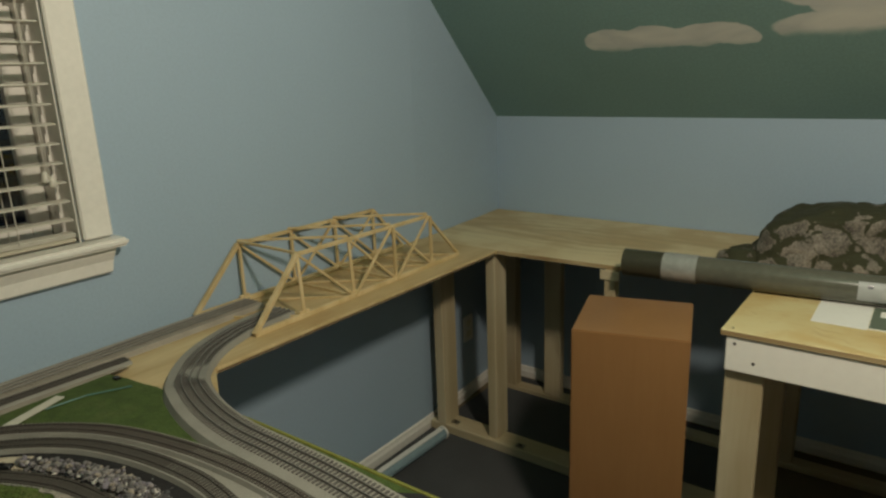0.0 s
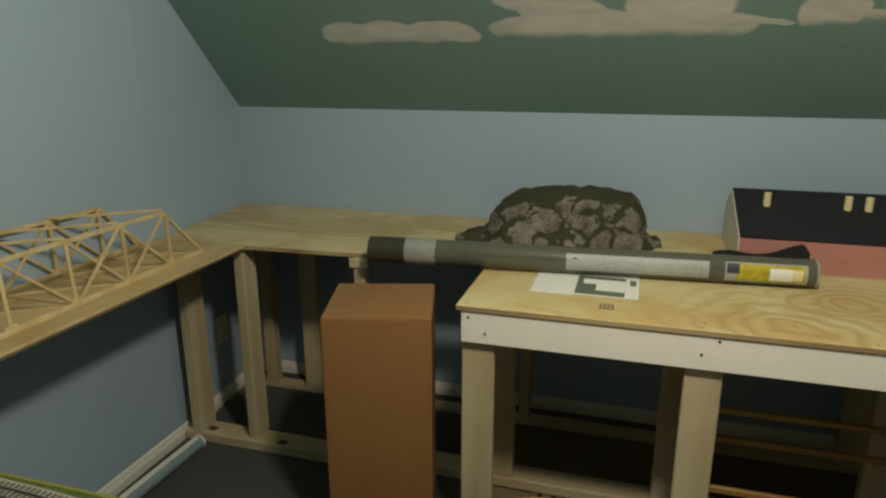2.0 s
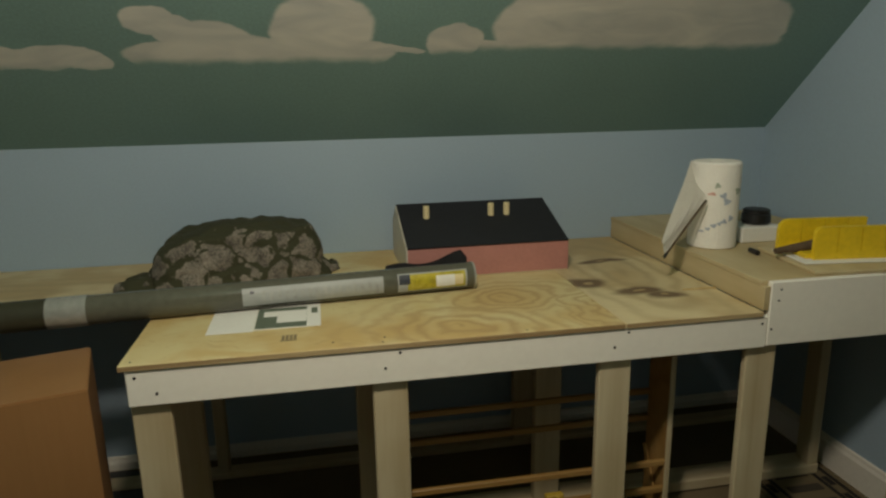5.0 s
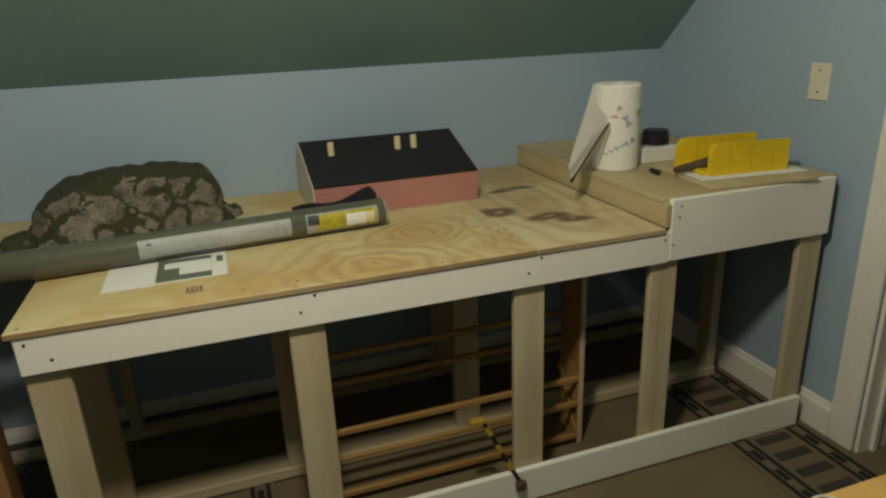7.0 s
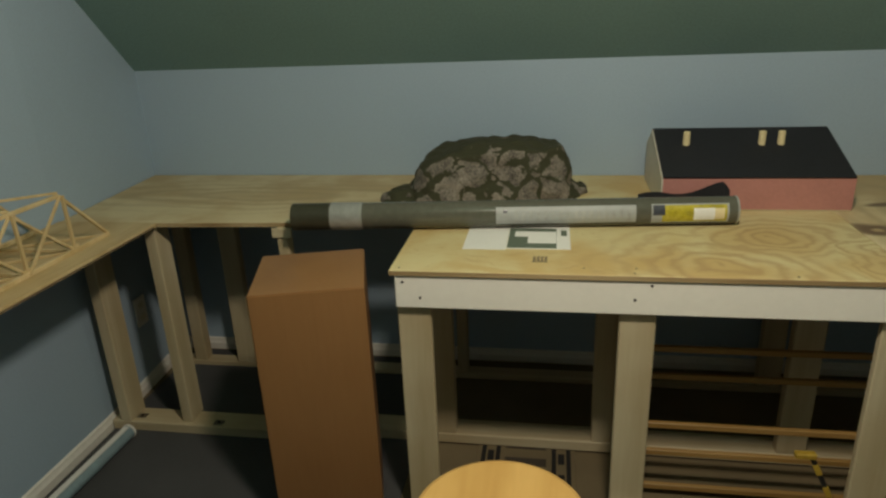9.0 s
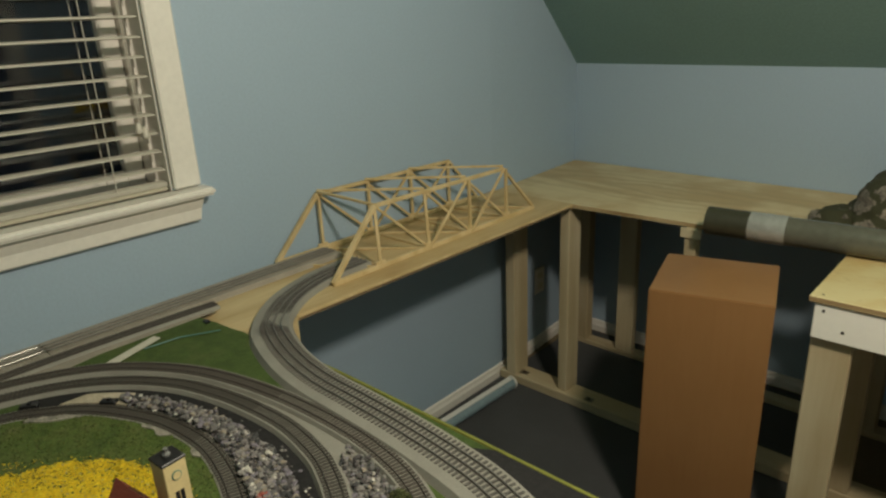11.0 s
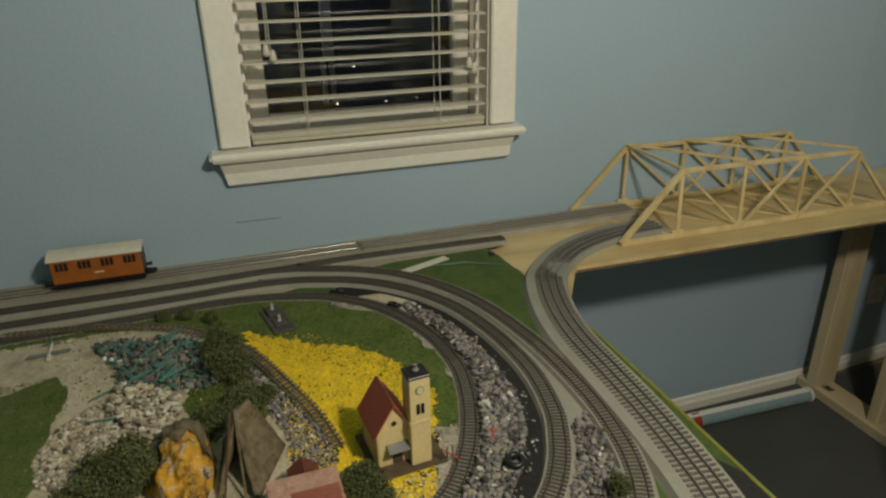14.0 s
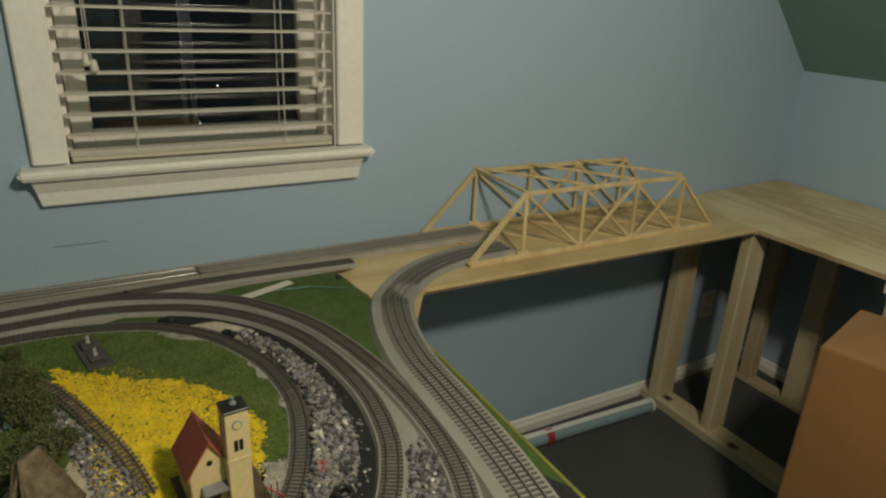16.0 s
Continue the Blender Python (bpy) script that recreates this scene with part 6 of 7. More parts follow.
for lo, hi, wide in ((0.335, 0.405, 0.030), (0.50, 0.575, 0.027), (0.62, 0.67, 0.024)):
    BLOT = [p for p in offset(D_LINE, -0.0165, 0.262) if lo < p[0] < hi and p[1] > -2.3] + [p for p in offset(D_LINE, -wide, 0.262) if lo + 0.012 < p[0] < hi - 0.012 and p[1] > -2.32][::-1]
    stuff("dust_patch", prism(ragged(BLOT, 0.004, 0.007, 61), DECK + 0.0018, DECK + 0.0036), "dust", "bare grey dust where the grass has worn off", "sand")
FIELD = [(0.395, -2.450), (0.42, -2.425), (0.44, -2.388), (0.486, -2.330), (0.508, -2.281), (0.545, -2.238), (0.58, -2.214), (0.64, -2.190), (0.70, -2.178), (0.75, -2.195), (0.83, -2.215), (0.90, -2.24), (0.94, -2.32),
         (0.93, -2.40), (0.88, -2.37), (0.80, -2.335), (0.71, -2.350), (0.615, -2.385), (0.494, -2.425)]
stuff("flower_field", prism(ragged(FIELD, 0.009, 0.006, 6), DECK, DECK + 0.0024), "yellow", "bright yellow flower field scatter", "field")
WIDE = [(x + 0.013 * math.sin(i * 2.1), y + 0.016 * math.cos(i * 1.7)) for i, (x, y) in enumerate(FIELD)]
stuff("yellow_scatter", flakes(FIELD, 11000, DECK + 0.0026, 0.0024, 0.0007, 12, 13), "yellow_bits", "loose yellow foam scatter on the field", "scatter")
stuff("yellow_scatter", flakes(WIDE, 2600, DECK + 0.0026, 0.0019, 0.0010, 25, 14), "yellow_bits", "yellow scatter straying into the grass", "scatter")
FRINGE = [(0.40, -2.43), (0.43, -2.36), (0.47, -2.30), (0.53, -2.24), (0.60, -2.19), (0.70, -2.17), (0.80, -2.20), (0.86, -2.25), (0.75, -2.24), (0.60, -2.23), (0.52, -2.30), (0.45, -2.40)]
stuff("yellow_scatter", flakes(FRINGE, 420, DECK + 0.0030, 0.0018, 0.0012, 30, 37), "yellow_bits", "yellow flecks strewn over the grass", "scatter")
stuff("green_flecks", flakes(WIDE, 260, DECK + 0.0038, 0.0022, 0.001, 50, 16), "grass_bits", "dark green flecks among the yellow", "scatter")
SAND = [(0.318, -2.66), (0.322, -2.59), (0.36, -2.53), (0.43, -2.485), (0.52, -2.455), (0.62, -2.415), (0.70, -2.385), (0.80, -2.350), (0.86, -2.40), (0.95, -2.50), (0.95, -2.80), (0.78, -2.95), (0.70, -3.3), (0.318, -3.3)]
stuff("sand_patch", prism(ragged(SAND, 0.005, 0.012, 7), DECK, DECK + 0.0022), "sand", "pale brown sand patch on the layout", "sand")
SCRUB = [(0.545, -2.535), (0.60, -2.545), (0.67, -2.50), (0.70, -2.43), (0.62, -2.425), (0.53, -2.455), (0.50, -2.50)]
stuff("scrub_ground", prism(ragged(SCRUB, 0.008, 0.008, 31), DECK + 0.0022, DECK + 0.0036), "grass", "dark olive scrub round the trees", "grass")
stuff("grass_tufts", flakes(SCRUB, 2500, DECK + 0.0036, 0.0020, 0.002, 70, 32), "grass_bits", "olive scrub fibres", "grass")
LAWN = [(0.445, -2.748), (0.485, -2.722), (0.523, -2.718), (0.577, -2.731), (0.613, -2.727), (0.653, -2.740), (0.693, -2.726), (0.76, -2.735), (0.90, -2.78), (1.0, -2.95), (1.0, -3.3), (0.46, -3.3),
        (0.462, -3.0), (0.468, -2.88), (0.482, -2.83)]
tagged(part("lawn_mat", prism(ragged(LAWN, 0.003, 0.010, 8), DECK + 0.0022, DECK + 0.0048, 0.0008), "lawn"), "dark olive lawn mat on the sand", "lawn")
stuff("grass_tufts", flakes([p for p in LAWN if p[1] > -2.96] + [(0.80, -2.95), (0.462, -2.95)], 7000, DECK + 0.0048, 0.0016, 0.0014, 70, 33), "grass_bits", "short fibres of the lawn mat", "grass")
# rubble and scrap heaps
HEAP = [(0.498, -2.642), (0.53, -2.60), (0.568, -2.549), (0.606, -2.549), (0.66, -2.575), (0.69, -2.62), (0.72, -2.66), (0.74, -2.685), (0.715, -2.725), (0.664, -2.735), (0.612, -2.728), (0.575, -2.695), (0.548, -2.675)]
stuff("rubble_stones", chips(scatter(HEAP, 1350, DECK + 0.002, 0.006, 18), 0.0050), "rubble", "heap of pale rubble stones and plaster crumbs", "rubble")
CORE = [(0.52, -2.635), (0.565, -2.565), (0.60, -2.555), (0.645, -2.585), (0.62, -2.63), (0.57, -2.655)]
stuff("rubble_stones", chips(scatter(CORE, 420, DECK + 0.008, 0.012, 19), 0.0058), "rubble", "raised middle of the rubble heap", "rubble")
LOOSE = [(0.32, -2.80), (0.33, -2.62), (0.42, -2.53), (0.56, -2.49), (0.70, -2.56), (0.76, -2.66), (0.70, -2.75), (0.60, -2.75), (0.47, -2.72)]
stuff("rubble_stones", chips(scatter(LOOSE, 520, DECK + 0.003, 0.001, 29), 0.0026), "rubble", "stray pale crumbs on the sand", "rubble")
stuff("plaster_lumps", chips(scatter([(0.395, -2.69), (0.44, -2.655), (0.455, -2.635), (0.43, -2.64), (0.40, -2.665)], 26, DECK + 0.004, 0.004, 34), 0.0062), "paper", "white plaster lumps beside the scrap", "rubble")
SCRAP = [(0.364, -2.700), (0.370, -2.64), (0.380, -2.585), (0.40, -2.532), (0.45, -2.515), (0.53, -2.500), (0.565, -2.495), (0.548, -2.56), (0.543, -2.600), (0.49, -2.650), (0.44, -2.650), (0.40, -2.685)]
stuff("scrap_pieces", chips(scatter(SCRAP, 420, DECK + 0.003, 0.010, 20), 0.0066, 0.6), "debris", "pile of mixed dark and coloured scrap pieces", "scrap")
stuff("scrap_pieces", flakes(SCRAP, 420, DECK + 0.006, 0.0062, 0.010, 60, 35), "debris", "flat torn scraps on the pile", "scrap")
rnd = random.Random(21)
b = bmesh.new()
for x, y, z in scatter(SCRAP, 44, DECK + 0.006, 0.012, 22):
    a, l = rnd.gauss(2.1, 0.5), rnd.uniform(0.014, 0.045)
    rod((x, y, z), (x + l * math.cos(a), y + l * math.sin(a), z + rnd.uniform(-0.004, 0.006)), rnd.uniform(0.0012, 0.0026), 5, bm=b)
for x, y, a, l in ((0.541, -2.68, 2.09, 0.10), (0.53, -2.665, 2.0, 0.07), (0.60, -2.68, 1.4, 0.05), (0.52, -2.64, 2.3, 0.06), (0.58, -2.62, 0.4, 0.03)):
    rod((x, y, DECK + 0.010), (x + l * math.cos(a), y + l * math.sin(a), DECK + 0.014), 0.0014, 5, bm=b)
BAND = [(0.350, -2.705), (0.366, -2.665), (0.405, -2.632), (0.470, -2.618), (0.545, -2.628), (0.548, -2.642), (0.470, -2.650), (0.410, -2.672)]
for x, y, z in scatter(BAND, 34, DECK + 0.006, 0.009, 52):
    a, l = rnd.gauss(0.35, 0.5), rnd.uniform(0.012, 0.036)
    rod((x - l * 0.5 * math.cos(a), y - l * 0.5 * math.sin(a), z), (x + l * 0.5 * math.cos(a), y + l * 0.5 * math.sin(a), z + rnd.uniform(-0.003, 0.005)), rnd.uniform(0.0012, 0.0026), 5, bm=b)
stuff("sprue_sticks", b, "teal", "teal plastic sprue sticks in the scrap pile", "scrap")
RUN = [(0.475, -2.465), (0.544, -2.428), (0.615, -2.398), (0.71, -2.360), (0.785, -2.340), (0.83, -2.375), (0.79, -2.40), (0.71, -2.405), (0.65, -2.425), (0.56, -2.46)]
stuff("ballast_stones", chips(scatter(RUN, 1500, DECK + 0.003, 0.004, 23), 0.0031), "gravel", "grey stones along the old track", "gravel")
stuff("yellow_scatter", flakes([(0.62, -2.40), (0.79, -2.34), (0.85, -2.36), (0.80, -2.41), (0.71, -2.40)], 500, DECK + 0.006, 0.0019, 0.002, 45, 36), "yellow_bits", "yellow scatter among the stones", "scatter")
stuff("red_rubble", chips(scatter([(0.818, -2.115), (0.833, -2.125), (0.826, -2.140), (0.810, -2.130)], 9, DECK + 0.010, 0.002, 24), 0.0044), "red_stone", "few dull red stones in the ballast", "stones")


# tyre, sticks, clip
ty = bmesh.new()
n, k = 22, 8
rings = [[ty.verts.new((0.885 + (0.0105 + 0.0042 * math.cos(2 * math.pi * j / k)) * math.cos(2 * math.pi * i / n), -2.125 + (0.0105 + 0.0042 * math.cos(2 * math.pi * j / k)) * math.sin(2 * math.pi * i / n),
                        DECK + 0.017 + 0.0042 * math.sin(2 * math.pi * j / k))) for j in range(k)] for i in range(n)]
for i in range(n):
    for j in range(k):
        ty.faces.new((rings[i][j], rings[(i + 1) % n][j], rings[(i + 1) % n][(j + 1) % k], rings[i][(j + 1) % k]))
tagged(part("rubber_ring", ty, "black", smooth=True), "tiny black rubber ring on the ballast", "ring")
tagged(part("craft_stick", bar((0.256, -2.108, DECK + 0.0035), (0.216, -1.996, DECK + 0.0035), 0.020, 0.002), "roof_white"), "flat pale craft stick lying on the grass", "stick")
tagged(part("green_wire", rod((0.252, -1.965, DECK + 0.002), (0.290, -1.893, DECK + 0.002), 0.0015, 6, bm=rod((0.243, -2.035, DECK + 0.002), (0.252, -1.965, DECK + 0.002), 0.0015, 6)), "teal"), "thin green wire lying on the grass mat", "wire")
o = thing("track_pin", "small black clip at the grass edge", "clip")
part("clip", cuboid(0.222, 0.236, -1.897, -1.886, DECK, DECK + 0.006, 0.001), "black", o)

# monument
mo = thing("memorial", "dark grey memorial slab with two pale posts", "memorial", m=pose(0.345, -2.392, DECK + 0.001, 0, 0, 12))
part("slab", cuboid(-0.018, 0.082, -0.020, 0.020, 0, 0.005, 0.001), "grey_dark", mo)
part("step", cuboid(-0.013, 0.022, -0.012, 0.012, 0.005, 0.012, 0.001), "grey_dark", mo)
part("block", cuboid(0.034, 0.062, -0.011, 0.011, 0.005, 0.009, 0.001), "grey_dark", mo)
for x, z in ((0.004, 0.012), (0.048, 0.009)):
    part("pale_post", lathe([(0.0036, z), (0.0040, z + 0.002), (0.0026, z + 0.007), (0.0034, z + 0.011), (0.001, z + 0.014)], 10, (x, 0)), "grey_pale", mo)


# ---- church ----
def church():
    c = thing("model_church", "cream model church with red roof and clock tower", "model church", m=pose(0.760, -2.277, DECK + 0.003, 0, 0, 5))
    L, W, he, hr = 0.066, 0.0245, 0.058, 0.096
    part("base", cuboid(-0.012, 0.090, -0.034, 0.066, 0, 0.003, 0.0008), "bark", c)
    for y in (-W, W - 0.002):
        part("wall", cuboid(0, L, y, y + 0.002, 0.003, he), "cream", c)
    for x in (0, L - 0.002):
        b = bmesh.new()
        pts = [(-W, 0.003), (W, 0.003), (W, he), (0, hr - 0.003), (-W, he)]
        lo = [b.verts.new((x, y, z)) for y, z in pts]
        hi = [b.verts.new((x + 0.002, y, z)) for y, z in pts]
        b.faces.new(lo)
        b.faces.new(hi[::-1])
        for i in range(5):
            b.faces.new((lo[i], hi[i], hi[(i + 1) % 5], lo[(i + 1) % 5]))
        bmesh.ops.recalc_face_normals(b, faces=b.faces[:])
        part("gable", b, "cream", c)
    for s in (-1, 1):
        b = bmesh.new()
        v = [b.verts.new(p) for p in ((-0.004, s * (W + 0.005), he - 0.008), (L + 0.004, s * (W + 0.005), he - 0.008), (L + 0.004, 0, hr), (-0.004, 0, hr),
                                      (-0.004, s * (W + 0.005), he - 0.005), (L + 0.004, s * (W + 0.005), he - 0.005), (L + 0.004, 0, hr + 0.003), (-0.004, 0, hr + 0.003))]
        for f in ((0, 1, 2, 3), (4, 7, 6, 5), (0, 4, 5, 1), (1, 5, 6, 2), (2, 6, 7, 3), (3, 7, 4, 0)):
            b.faces.new([v[i] for i in f])
        bmesh.ops.recalc_face_normals(b, faces=b.faces[:])
        part("roof", b, "red_roof", c)
    part("round_window", rod((L, 0, 0.068), (L + 0.0012, 0, 0.068), 0.0035, 10), "black", c)
    p = part("porch", cuboid(0, 0.015, -0.016, 0.016, -0.0012, 0.0012, 0.0006, m=Matrix.Rotation(radians(24), 4, "Y")), "grey", c, "grey porch roof")
    p.location = (L, 0.004, 0.036)
    part("door", cuboid(L, L + 0.001, -0.004, 0.010, 0.003, 0.028), "bark", c)
    x0, x1, y0, y1 = 0.053, 0.081, 0.018, 0.046
    ym = (y0 + y1) / 2
    t = part("tower", cuboid(x0, x1, y0, y1, 0.003, 0.136, 0.0008), "cream", c)
    part("string_course", cuboid(x0 - 0.001, x1 + 0.001, y0 - 0.001, y1 + 0.001, 0.070, 0.0725), "cream", t)
    for y in (ym - 0.0053, ym + 0.0008):
        part("louvre", cuboid(x1, x1 + 0.0008, y, y + 0.0045, 0.084, 0.099), "black", t)
    part("clock", rod((x1, ym, 0.120), (x1 + 0.0014, ym, 0.120), 0.0048, 16), "cream", t)
    part("clock_rim", rod((x1, ym, 0.120), (x1 + 0.0009, ym, 0.120), 0.0060, 16), "teal", t)
    part("parapet", cuboid(x0 - 0.001, x1 + 0.0005, y0 - 0.001, y1 + 0.001, 0.136, 0.140, 0.0008), "black", c, "dark tower cap")
    part("finial", lathe([(0.004, 0.140), (0.005, 0.143), (0.002, 0.146), (0.003, 0.150)], 8, ((x0 + x1) / 2, ym)), "grey", c)
    for k in range(3):
        part("fence_post", rod((0.086, 0.058 + 0.008 * k, 0.003), (0.086, 0.058 + 0.008 * k, 0.022), 0.001, 5), "bark", c)
    part("red_pole", rod((0.086, 0.060, 0.02), (0.094, 0.080, 0.002), 0.001, 5), "red", c)


church()


# ---- bushes and small trees ----
def bush(x, y, r, n, seed, label, clumps=1, tall=1.0):
    rd = random.Random(seed)
    t = thing("model_tree", label, "model tree", "model trees")
    part("trunk", rod((x, y, DECK), (x, y, DECK + r * 1.1 * tall), r * 0.16, 6, r * 0.08), "bark", t)
    cs = [(x, y, DECK + r * tall, r * (1 if clumps == 1 else 0.75))]
    for _ in range(clumps - 1):
        a = rd.uniform(0, 6.28)
        d = r * rd.uniform(0.3, 0.9)
        cs.append((x + d * math.cos(a), y + d * math.sin(a), DECK + r * tall * rd.uniform(0.5, 1.25), r * rd.uniform(0.35, 0.62)))
        part("limb", rod((x, y, DECK + r * 0.5 * tall), cs[-1][:3], r * 0.08, 5, r * 0.03), "bark", t)
    part("crown", leaves(cs, int(n * 3.5), 0.0021 if clumps > 1 else 0.0014, seed), "leaf", t)


for k, (x, y) in enumerate(((0.302, -2.587), (0.309, -2.548), (0.338, -2.503))):
    bush(x, y, 0.0125, 500, 30 + k, "small round dark green bush on the grass")
bush(0.462, -2.487, 0.036, 1500, 40, "loose dark olive tree behind the scrap", 7, 1.1)
bush(0.535, -2.470, 0.036, 1500, 41, "loose dark olive tree behind the scrap", 7, 0.9)
bush(0.640, -2.445, 0.036, 1500, 42, "dark green shrub beside the hut", 7, 0.8)
bush(0.655, -2.500, 0.030, 1000, 46, "dark green shrub behind the painted rock", 6, 0.7)
bush(0.856, -2.312, 0.033, 2600, 43, "low dark green shrub before the church", 14, 0.30)
bush(0.752, -2.617, 0.050, 2800, 44, "broad dark green tree on the layout", 9, 0.75)
bush(0.822, -2.650, 0.048, 2200, 47, "broad dark green tree on the layout", 8, 0.7)
bush(0.967, -2.020, 0.015, 600, 45, "tiny green bush in the ballast wedge")

# ---- painted rock, hut, red house ----
rock = thing("painted_rock", "orange and white painted plaster rock with mossy cap", "rock")


def boulder(grow, low, seed):
    b = bmesh.new()
    bmesh.ops.create_icosphere(b, subdivisions=5, radius=1)
    for v in b.verts:
        c = v.co.copy()
        k = 1 + 0.20 * noise.noise(c * 2.1 + Vector((5, 1, 2))) + 0.11 * noise.noise(c * 5) + 0.05 * noise.noise(c * 13 + Vector((seed, 0, 0)))
        k *= grow
        v.co = Vector((0.752 + c.x * 0.086 * k, -2.541 + c.y * 0.039 * k, DECK + max(-0.01, c.z * 0.060 * k)))
    if low is not None:
        bmesh.ops.delete(b, geom=[f for f in b.faces if f.calc_center_median().z < DECK + low - 0.016 + 0.010 * math.sin(f.calc_center_median().y * 260) or f.calc_center_median().x > 0.748 + 0.012 * math.sin(f.calc_center_median().y * 190)], context="FACES")
    return b


part("stone", boulder(1.0, None, 0), "ochre", rock, smooth=True)
part("moss_cap", boulder(1.05, 0.034, 3), "thatch", rock, "brown mossy cap", smooth=True)
hut = thing("thatched_hut", "brown thatched hut with dark open gable", "hut")


def sheet(corners, thick, nu=10, nv=10, seed=0):
    """A thick uneven sheet between four corners."""
    b = bmesh.new()
    p = [Vector(c) for c in corners]
    n = (p[1] - p[0]).cross(p[3] - p[0]).normalized()
    rows = []
    for i in range(nu + 1):
        u = i / nu
        row = []
        for k in range(nv + 1):
            v = k / nv
            q = p[0].lerp(p[1], u).lerp(p[3].lerp(p[2], u), v)
            row.append(b.verts.new(q + n * (0.0025 * noise.noise(q * 70 + Vector((seed, 0, 0))) + 0.006 * math.sin(v * 3.1) * math.sin(u * 3.1))))
        rows.append(row)
    for u_, w_ in zip(rows, rows[1:]):
        for k in range(nv):
            b.faces.new((u_[k], u_[k + 1], w_[k + 1], w_[k]))
    bmesh.ops.recalc_face_normals(b, faces=b.faces[:])
    bmesh.ops.solidify(b, geom=b.faces[:], thickness=thick)
    return b


part("roof_slope", sheet([(0.750, -2.467, DECK + 0.086), (0.734, -2.446, DECK + 0.088), (0.742, -2.408, DECK + 0.004), (0.836, -2.450, DECK + 0.004)], 0.005, seed=1), "thatch", hut, smooth=True)
part("roof_slope", sheet([(0.734, -2.446, DECK + 0.088), (0.750, -2.467, DECK + 0.086), (0.818, -2.500, DECK + 0.004), (0.700, -2.490, DECK + 0.004)], 0.005, seed=2), "thatch", hut, smooth=True)
part("back_slope", sheet([(0.734, -2.446, DECK + 0.088), (0.735, -2.447, DECK + 0.087), (0.700, -2.490, DECK + 0.004), (0.742, -2.408, DECK + 0.004)], 0.004, seed=3), "thatch", hut, smooth=True)
part("gable_pole", rod((0.754, -2.466, DECK + 0.089), (0.830, -2.464, DECK + 0.004), 0.0014, 8, 0.0018), "thatch", hut)
part("gable_pole", rod((0.756, -2.471, DECK + 0.086), (0.816, -2.490, DECK + 0.004), 0.0014, 8, 0.0018), "bark", hut)
rh = thing("red_roof_house", "small model house with faded pink and red roof", "model house", m=pose(0.854, -2.3955, DECK, 0, 0, 1))
part("walls", cuboid(0.008, 0.135, -0.034, 0.034, 0, 0.044, 0.001), "cream", rh)
part("roof", cuboid(0.0, 0.145, -0.043, 0.043, 0.044, 0.050, 0.001), "pink_roof", rh)
part("roof_panel", cuboid(0.031, 0.135, -0.016, 0.040, 0.050, 0.0512, 0.0005), "roof_panel", rh)
b = bmesh.new()
for sg in (-1, 1):
    v = [b.verts.new(p) for p in ((-0.030, 0.004 + sg * 0.020, 0.034), (0.0, 0.004 + sg * 0.020, 0.034), (0.0, 0.004, 0.050), (-0.030, 0.004, 0.050))]
    b.faces.new(v if sg < 0 else v[::-1])
bmesh.ops.solidify(b, geom=b.faces[:], thickness=0.002)
part("dormer_roof", b, "roof_panel", rh)
part("dormer_wall", cuboid(-0.027, 0.0, -0.010, 0.018, 0, 0.035), "cream", rh)

# ---- toy aeroplane on the sand ----
pl = thing("toy_aeroplane", "tiny grey toy aeroplane lying on the sand", "toy aeroplane", m=pose(0.358, -2.770, DECK + 0.004, 0, 0, 4))
part("fuselage", rod((0.028, 0, 0.003), (-0.030, 0, 0.004), 0.0036, 10, 0.0018), "roof_white", pl)
part("wing", cuboid(0.006, 0.015, -0.034, 0.034, 0.004, 0.0055, 0.0006), "grey", pl)
part("tail", cuboid(-0.030, -0.023, -0.012, 0.012, 0.004, 0.0052), "grey", pl)
part("fin", cuboid(-0.030, -0.022, -0.0006, 0.0006, 0.004, 0.013), "grey", pl)


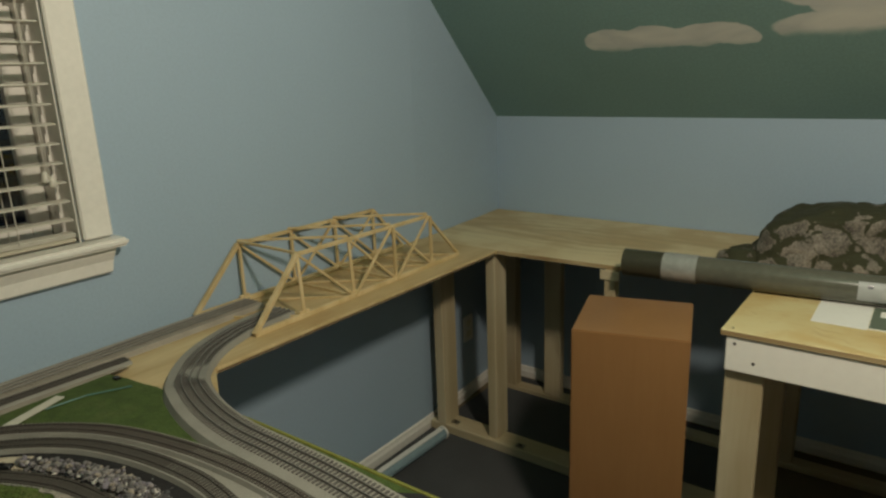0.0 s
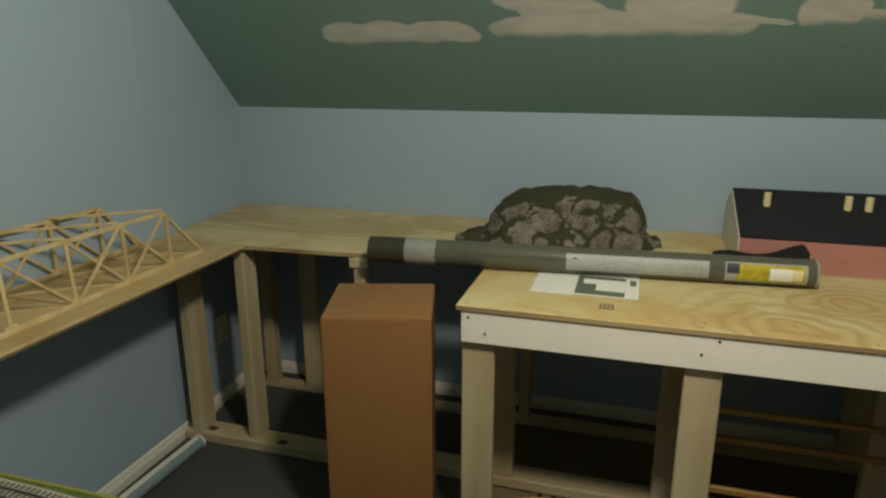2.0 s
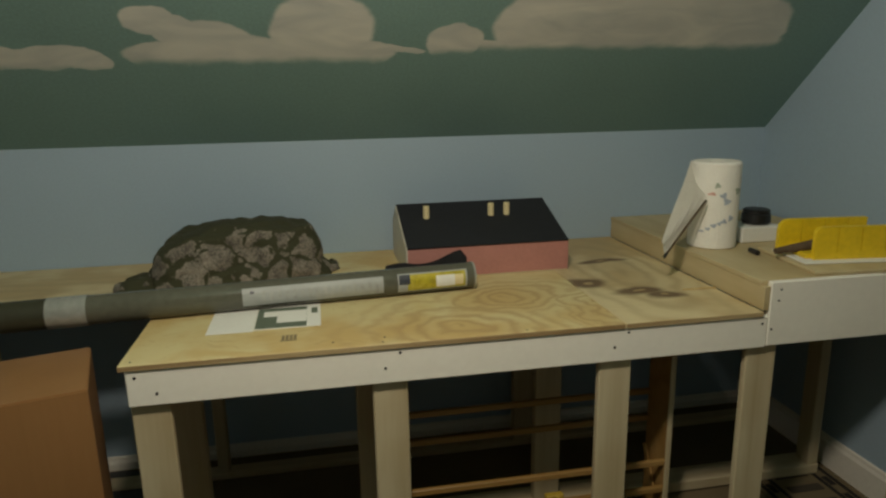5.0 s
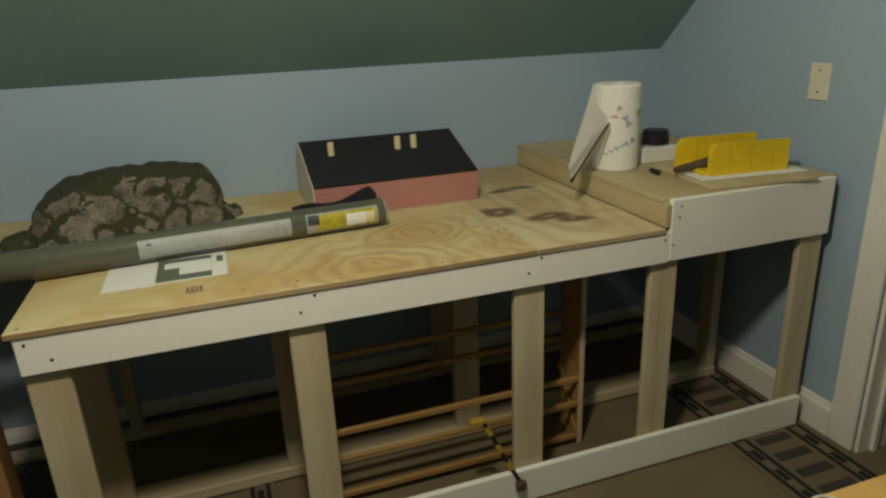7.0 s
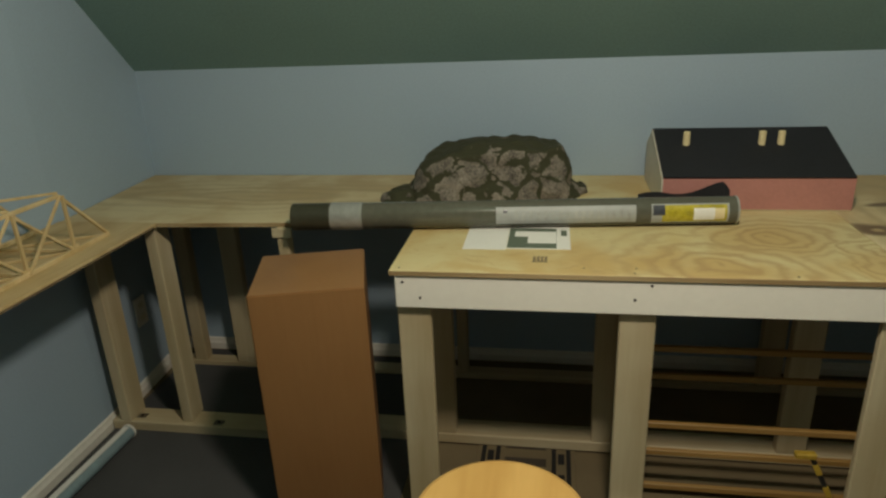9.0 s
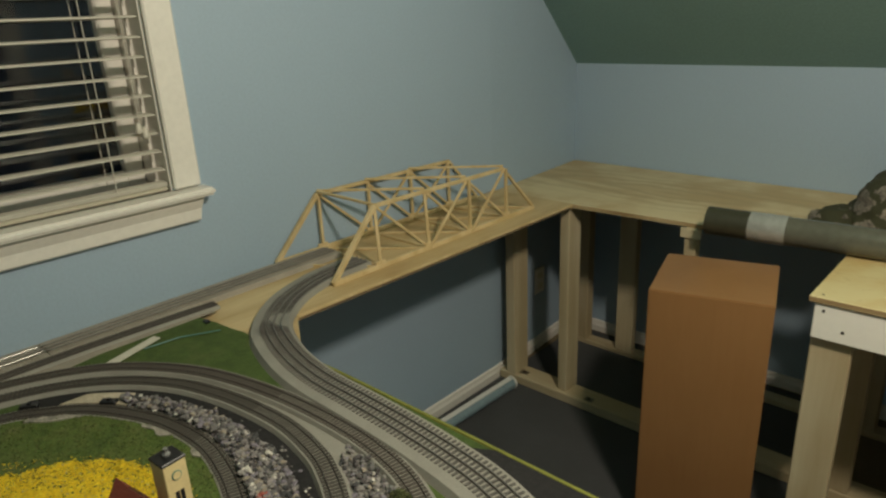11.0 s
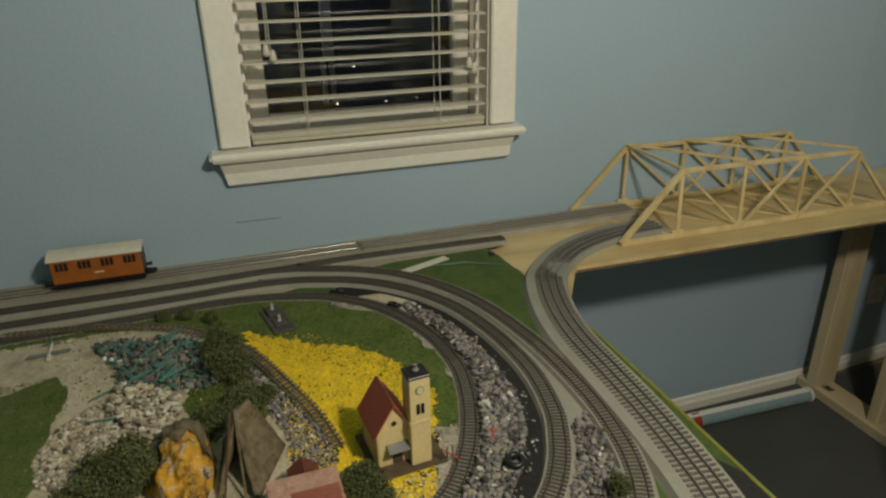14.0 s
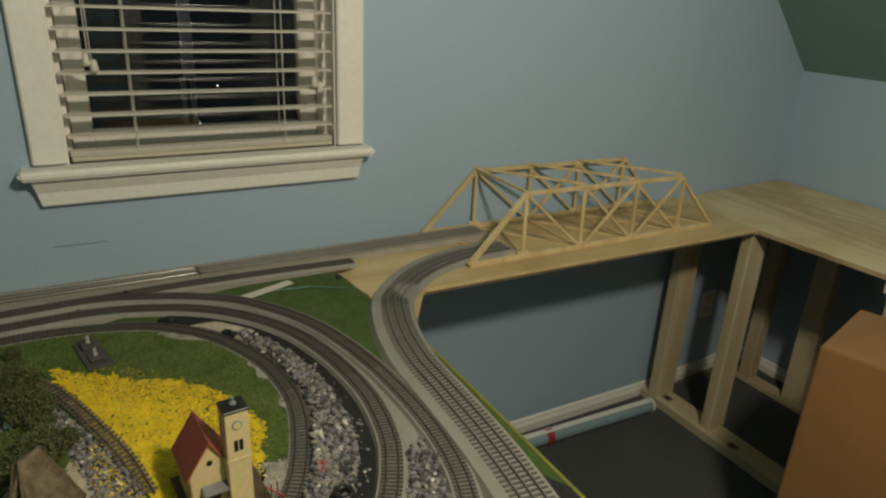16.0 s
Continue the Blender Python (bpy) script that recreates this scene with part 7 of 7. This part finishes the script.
# ---- coach ----
def coach():
    zr = TB + 0.011 - 0.001
    c = thing("model_coach", "orange four-wheel model coach with white roof", "model coach", m=pose(0.068, -2.7225, zr))
    h = 0.0875
    part("chassis", cuboid(-0.025, 0.025, -h, h, 0.008, 0.021, 0.001), "black", c)
    part("body", cuboid(-0.029, 0.029, -h + 0.001, h - 0.001, 0.021, 0.0735, 0.002), "orange", c)
    b = bmesh.new()
    sec = [(-0.032, 0.0), (-0.030, 0.004), (-0.018, 0.010), (0.0, 0.013), (0.018, 0.010), (0.030, 0.004), (0.032, 0.0)]
    rows = [[b.verts.new((x, y, 0.0735 + z)) for x, z in sec] for y in (-h - 0.003, h + 0.003)]
    for i in range(7):
        b.faces.new((rows[0][i], rows[0][(i + 1) % 7], rows[1][(i + 1) % 7], rows[1][i]))
    b.faces.new(rows[0])
    b.faces.new(rows[1][::-1])
    bmesh.ops.recalc_face_normals(b, faces=b.faces[:])
    part("roof", b, "roof_white", c)
    for g_ in range(4):
        y = -0.077 + g_ * 0.043
        for k in range(3):
            part("window", cuboid(0.0286, 0.0296, y + k * 0.0085, y + k * 0.0085 + 0.0066, 0.051, 0.068, 0.0003), "black", c)
            part("window", cuboid(-0.0296, -0.0286, y + k * 0.0085, y + k * 0.0085 + 0.0066, 0.051, 0.068, 0.0003), "black", c)
        part("door_bead", cuboid(0.0286, 0.0293, y - 0.0055, y - 0.0045, 0.024, 0.070), "orange", c)
    for s_ in (-1, 1):
        part("end_panel", cuboid(-0.027, 0.027, s_ * (h - 0.001) - 0.0008, s_ * (h - 0.001) + 0.0008, 0.022, 0.072), "grey_dark", c, "dark end wall")
    part("footboard", cuboid(0.025, 0.031, -h + 0.01, h - 0.01, 0.014, 0.016), "black", c)
    part("name_strip", cuboid(0.029, 0.0296, -0.006, 0.012, 0.038, 0.041), "buff", c)
    for y in (-0.055, 0.055):
        for x in (-0.0165, 0.0165):
            part("wheel", rod((x - 0.002, y, 0.0095), (x + 0.002, y, 0.0095), 0.0095, 16), "black", c)
        part("axle", rod((-0.0165, y, 0.0095), (0.0165, y, 0.0095), 0.0015, 6), "steel", c)
    for s in (-1, 1):
        k = part("coupler", cuboid(-0.005, 0.005, s * h if s > 0 else -h - 0.022, h + 0.022 if s > 0 else -h, 0.012, 0.019, 0.001), "black", c)
        for x in (-0.016, 0.016):
            part("buffer", rod((x, s * h, 0.024), (x, s * (h + 0.012), 0.024), 0.003, 8, 0.0045), "black", c)


coach()
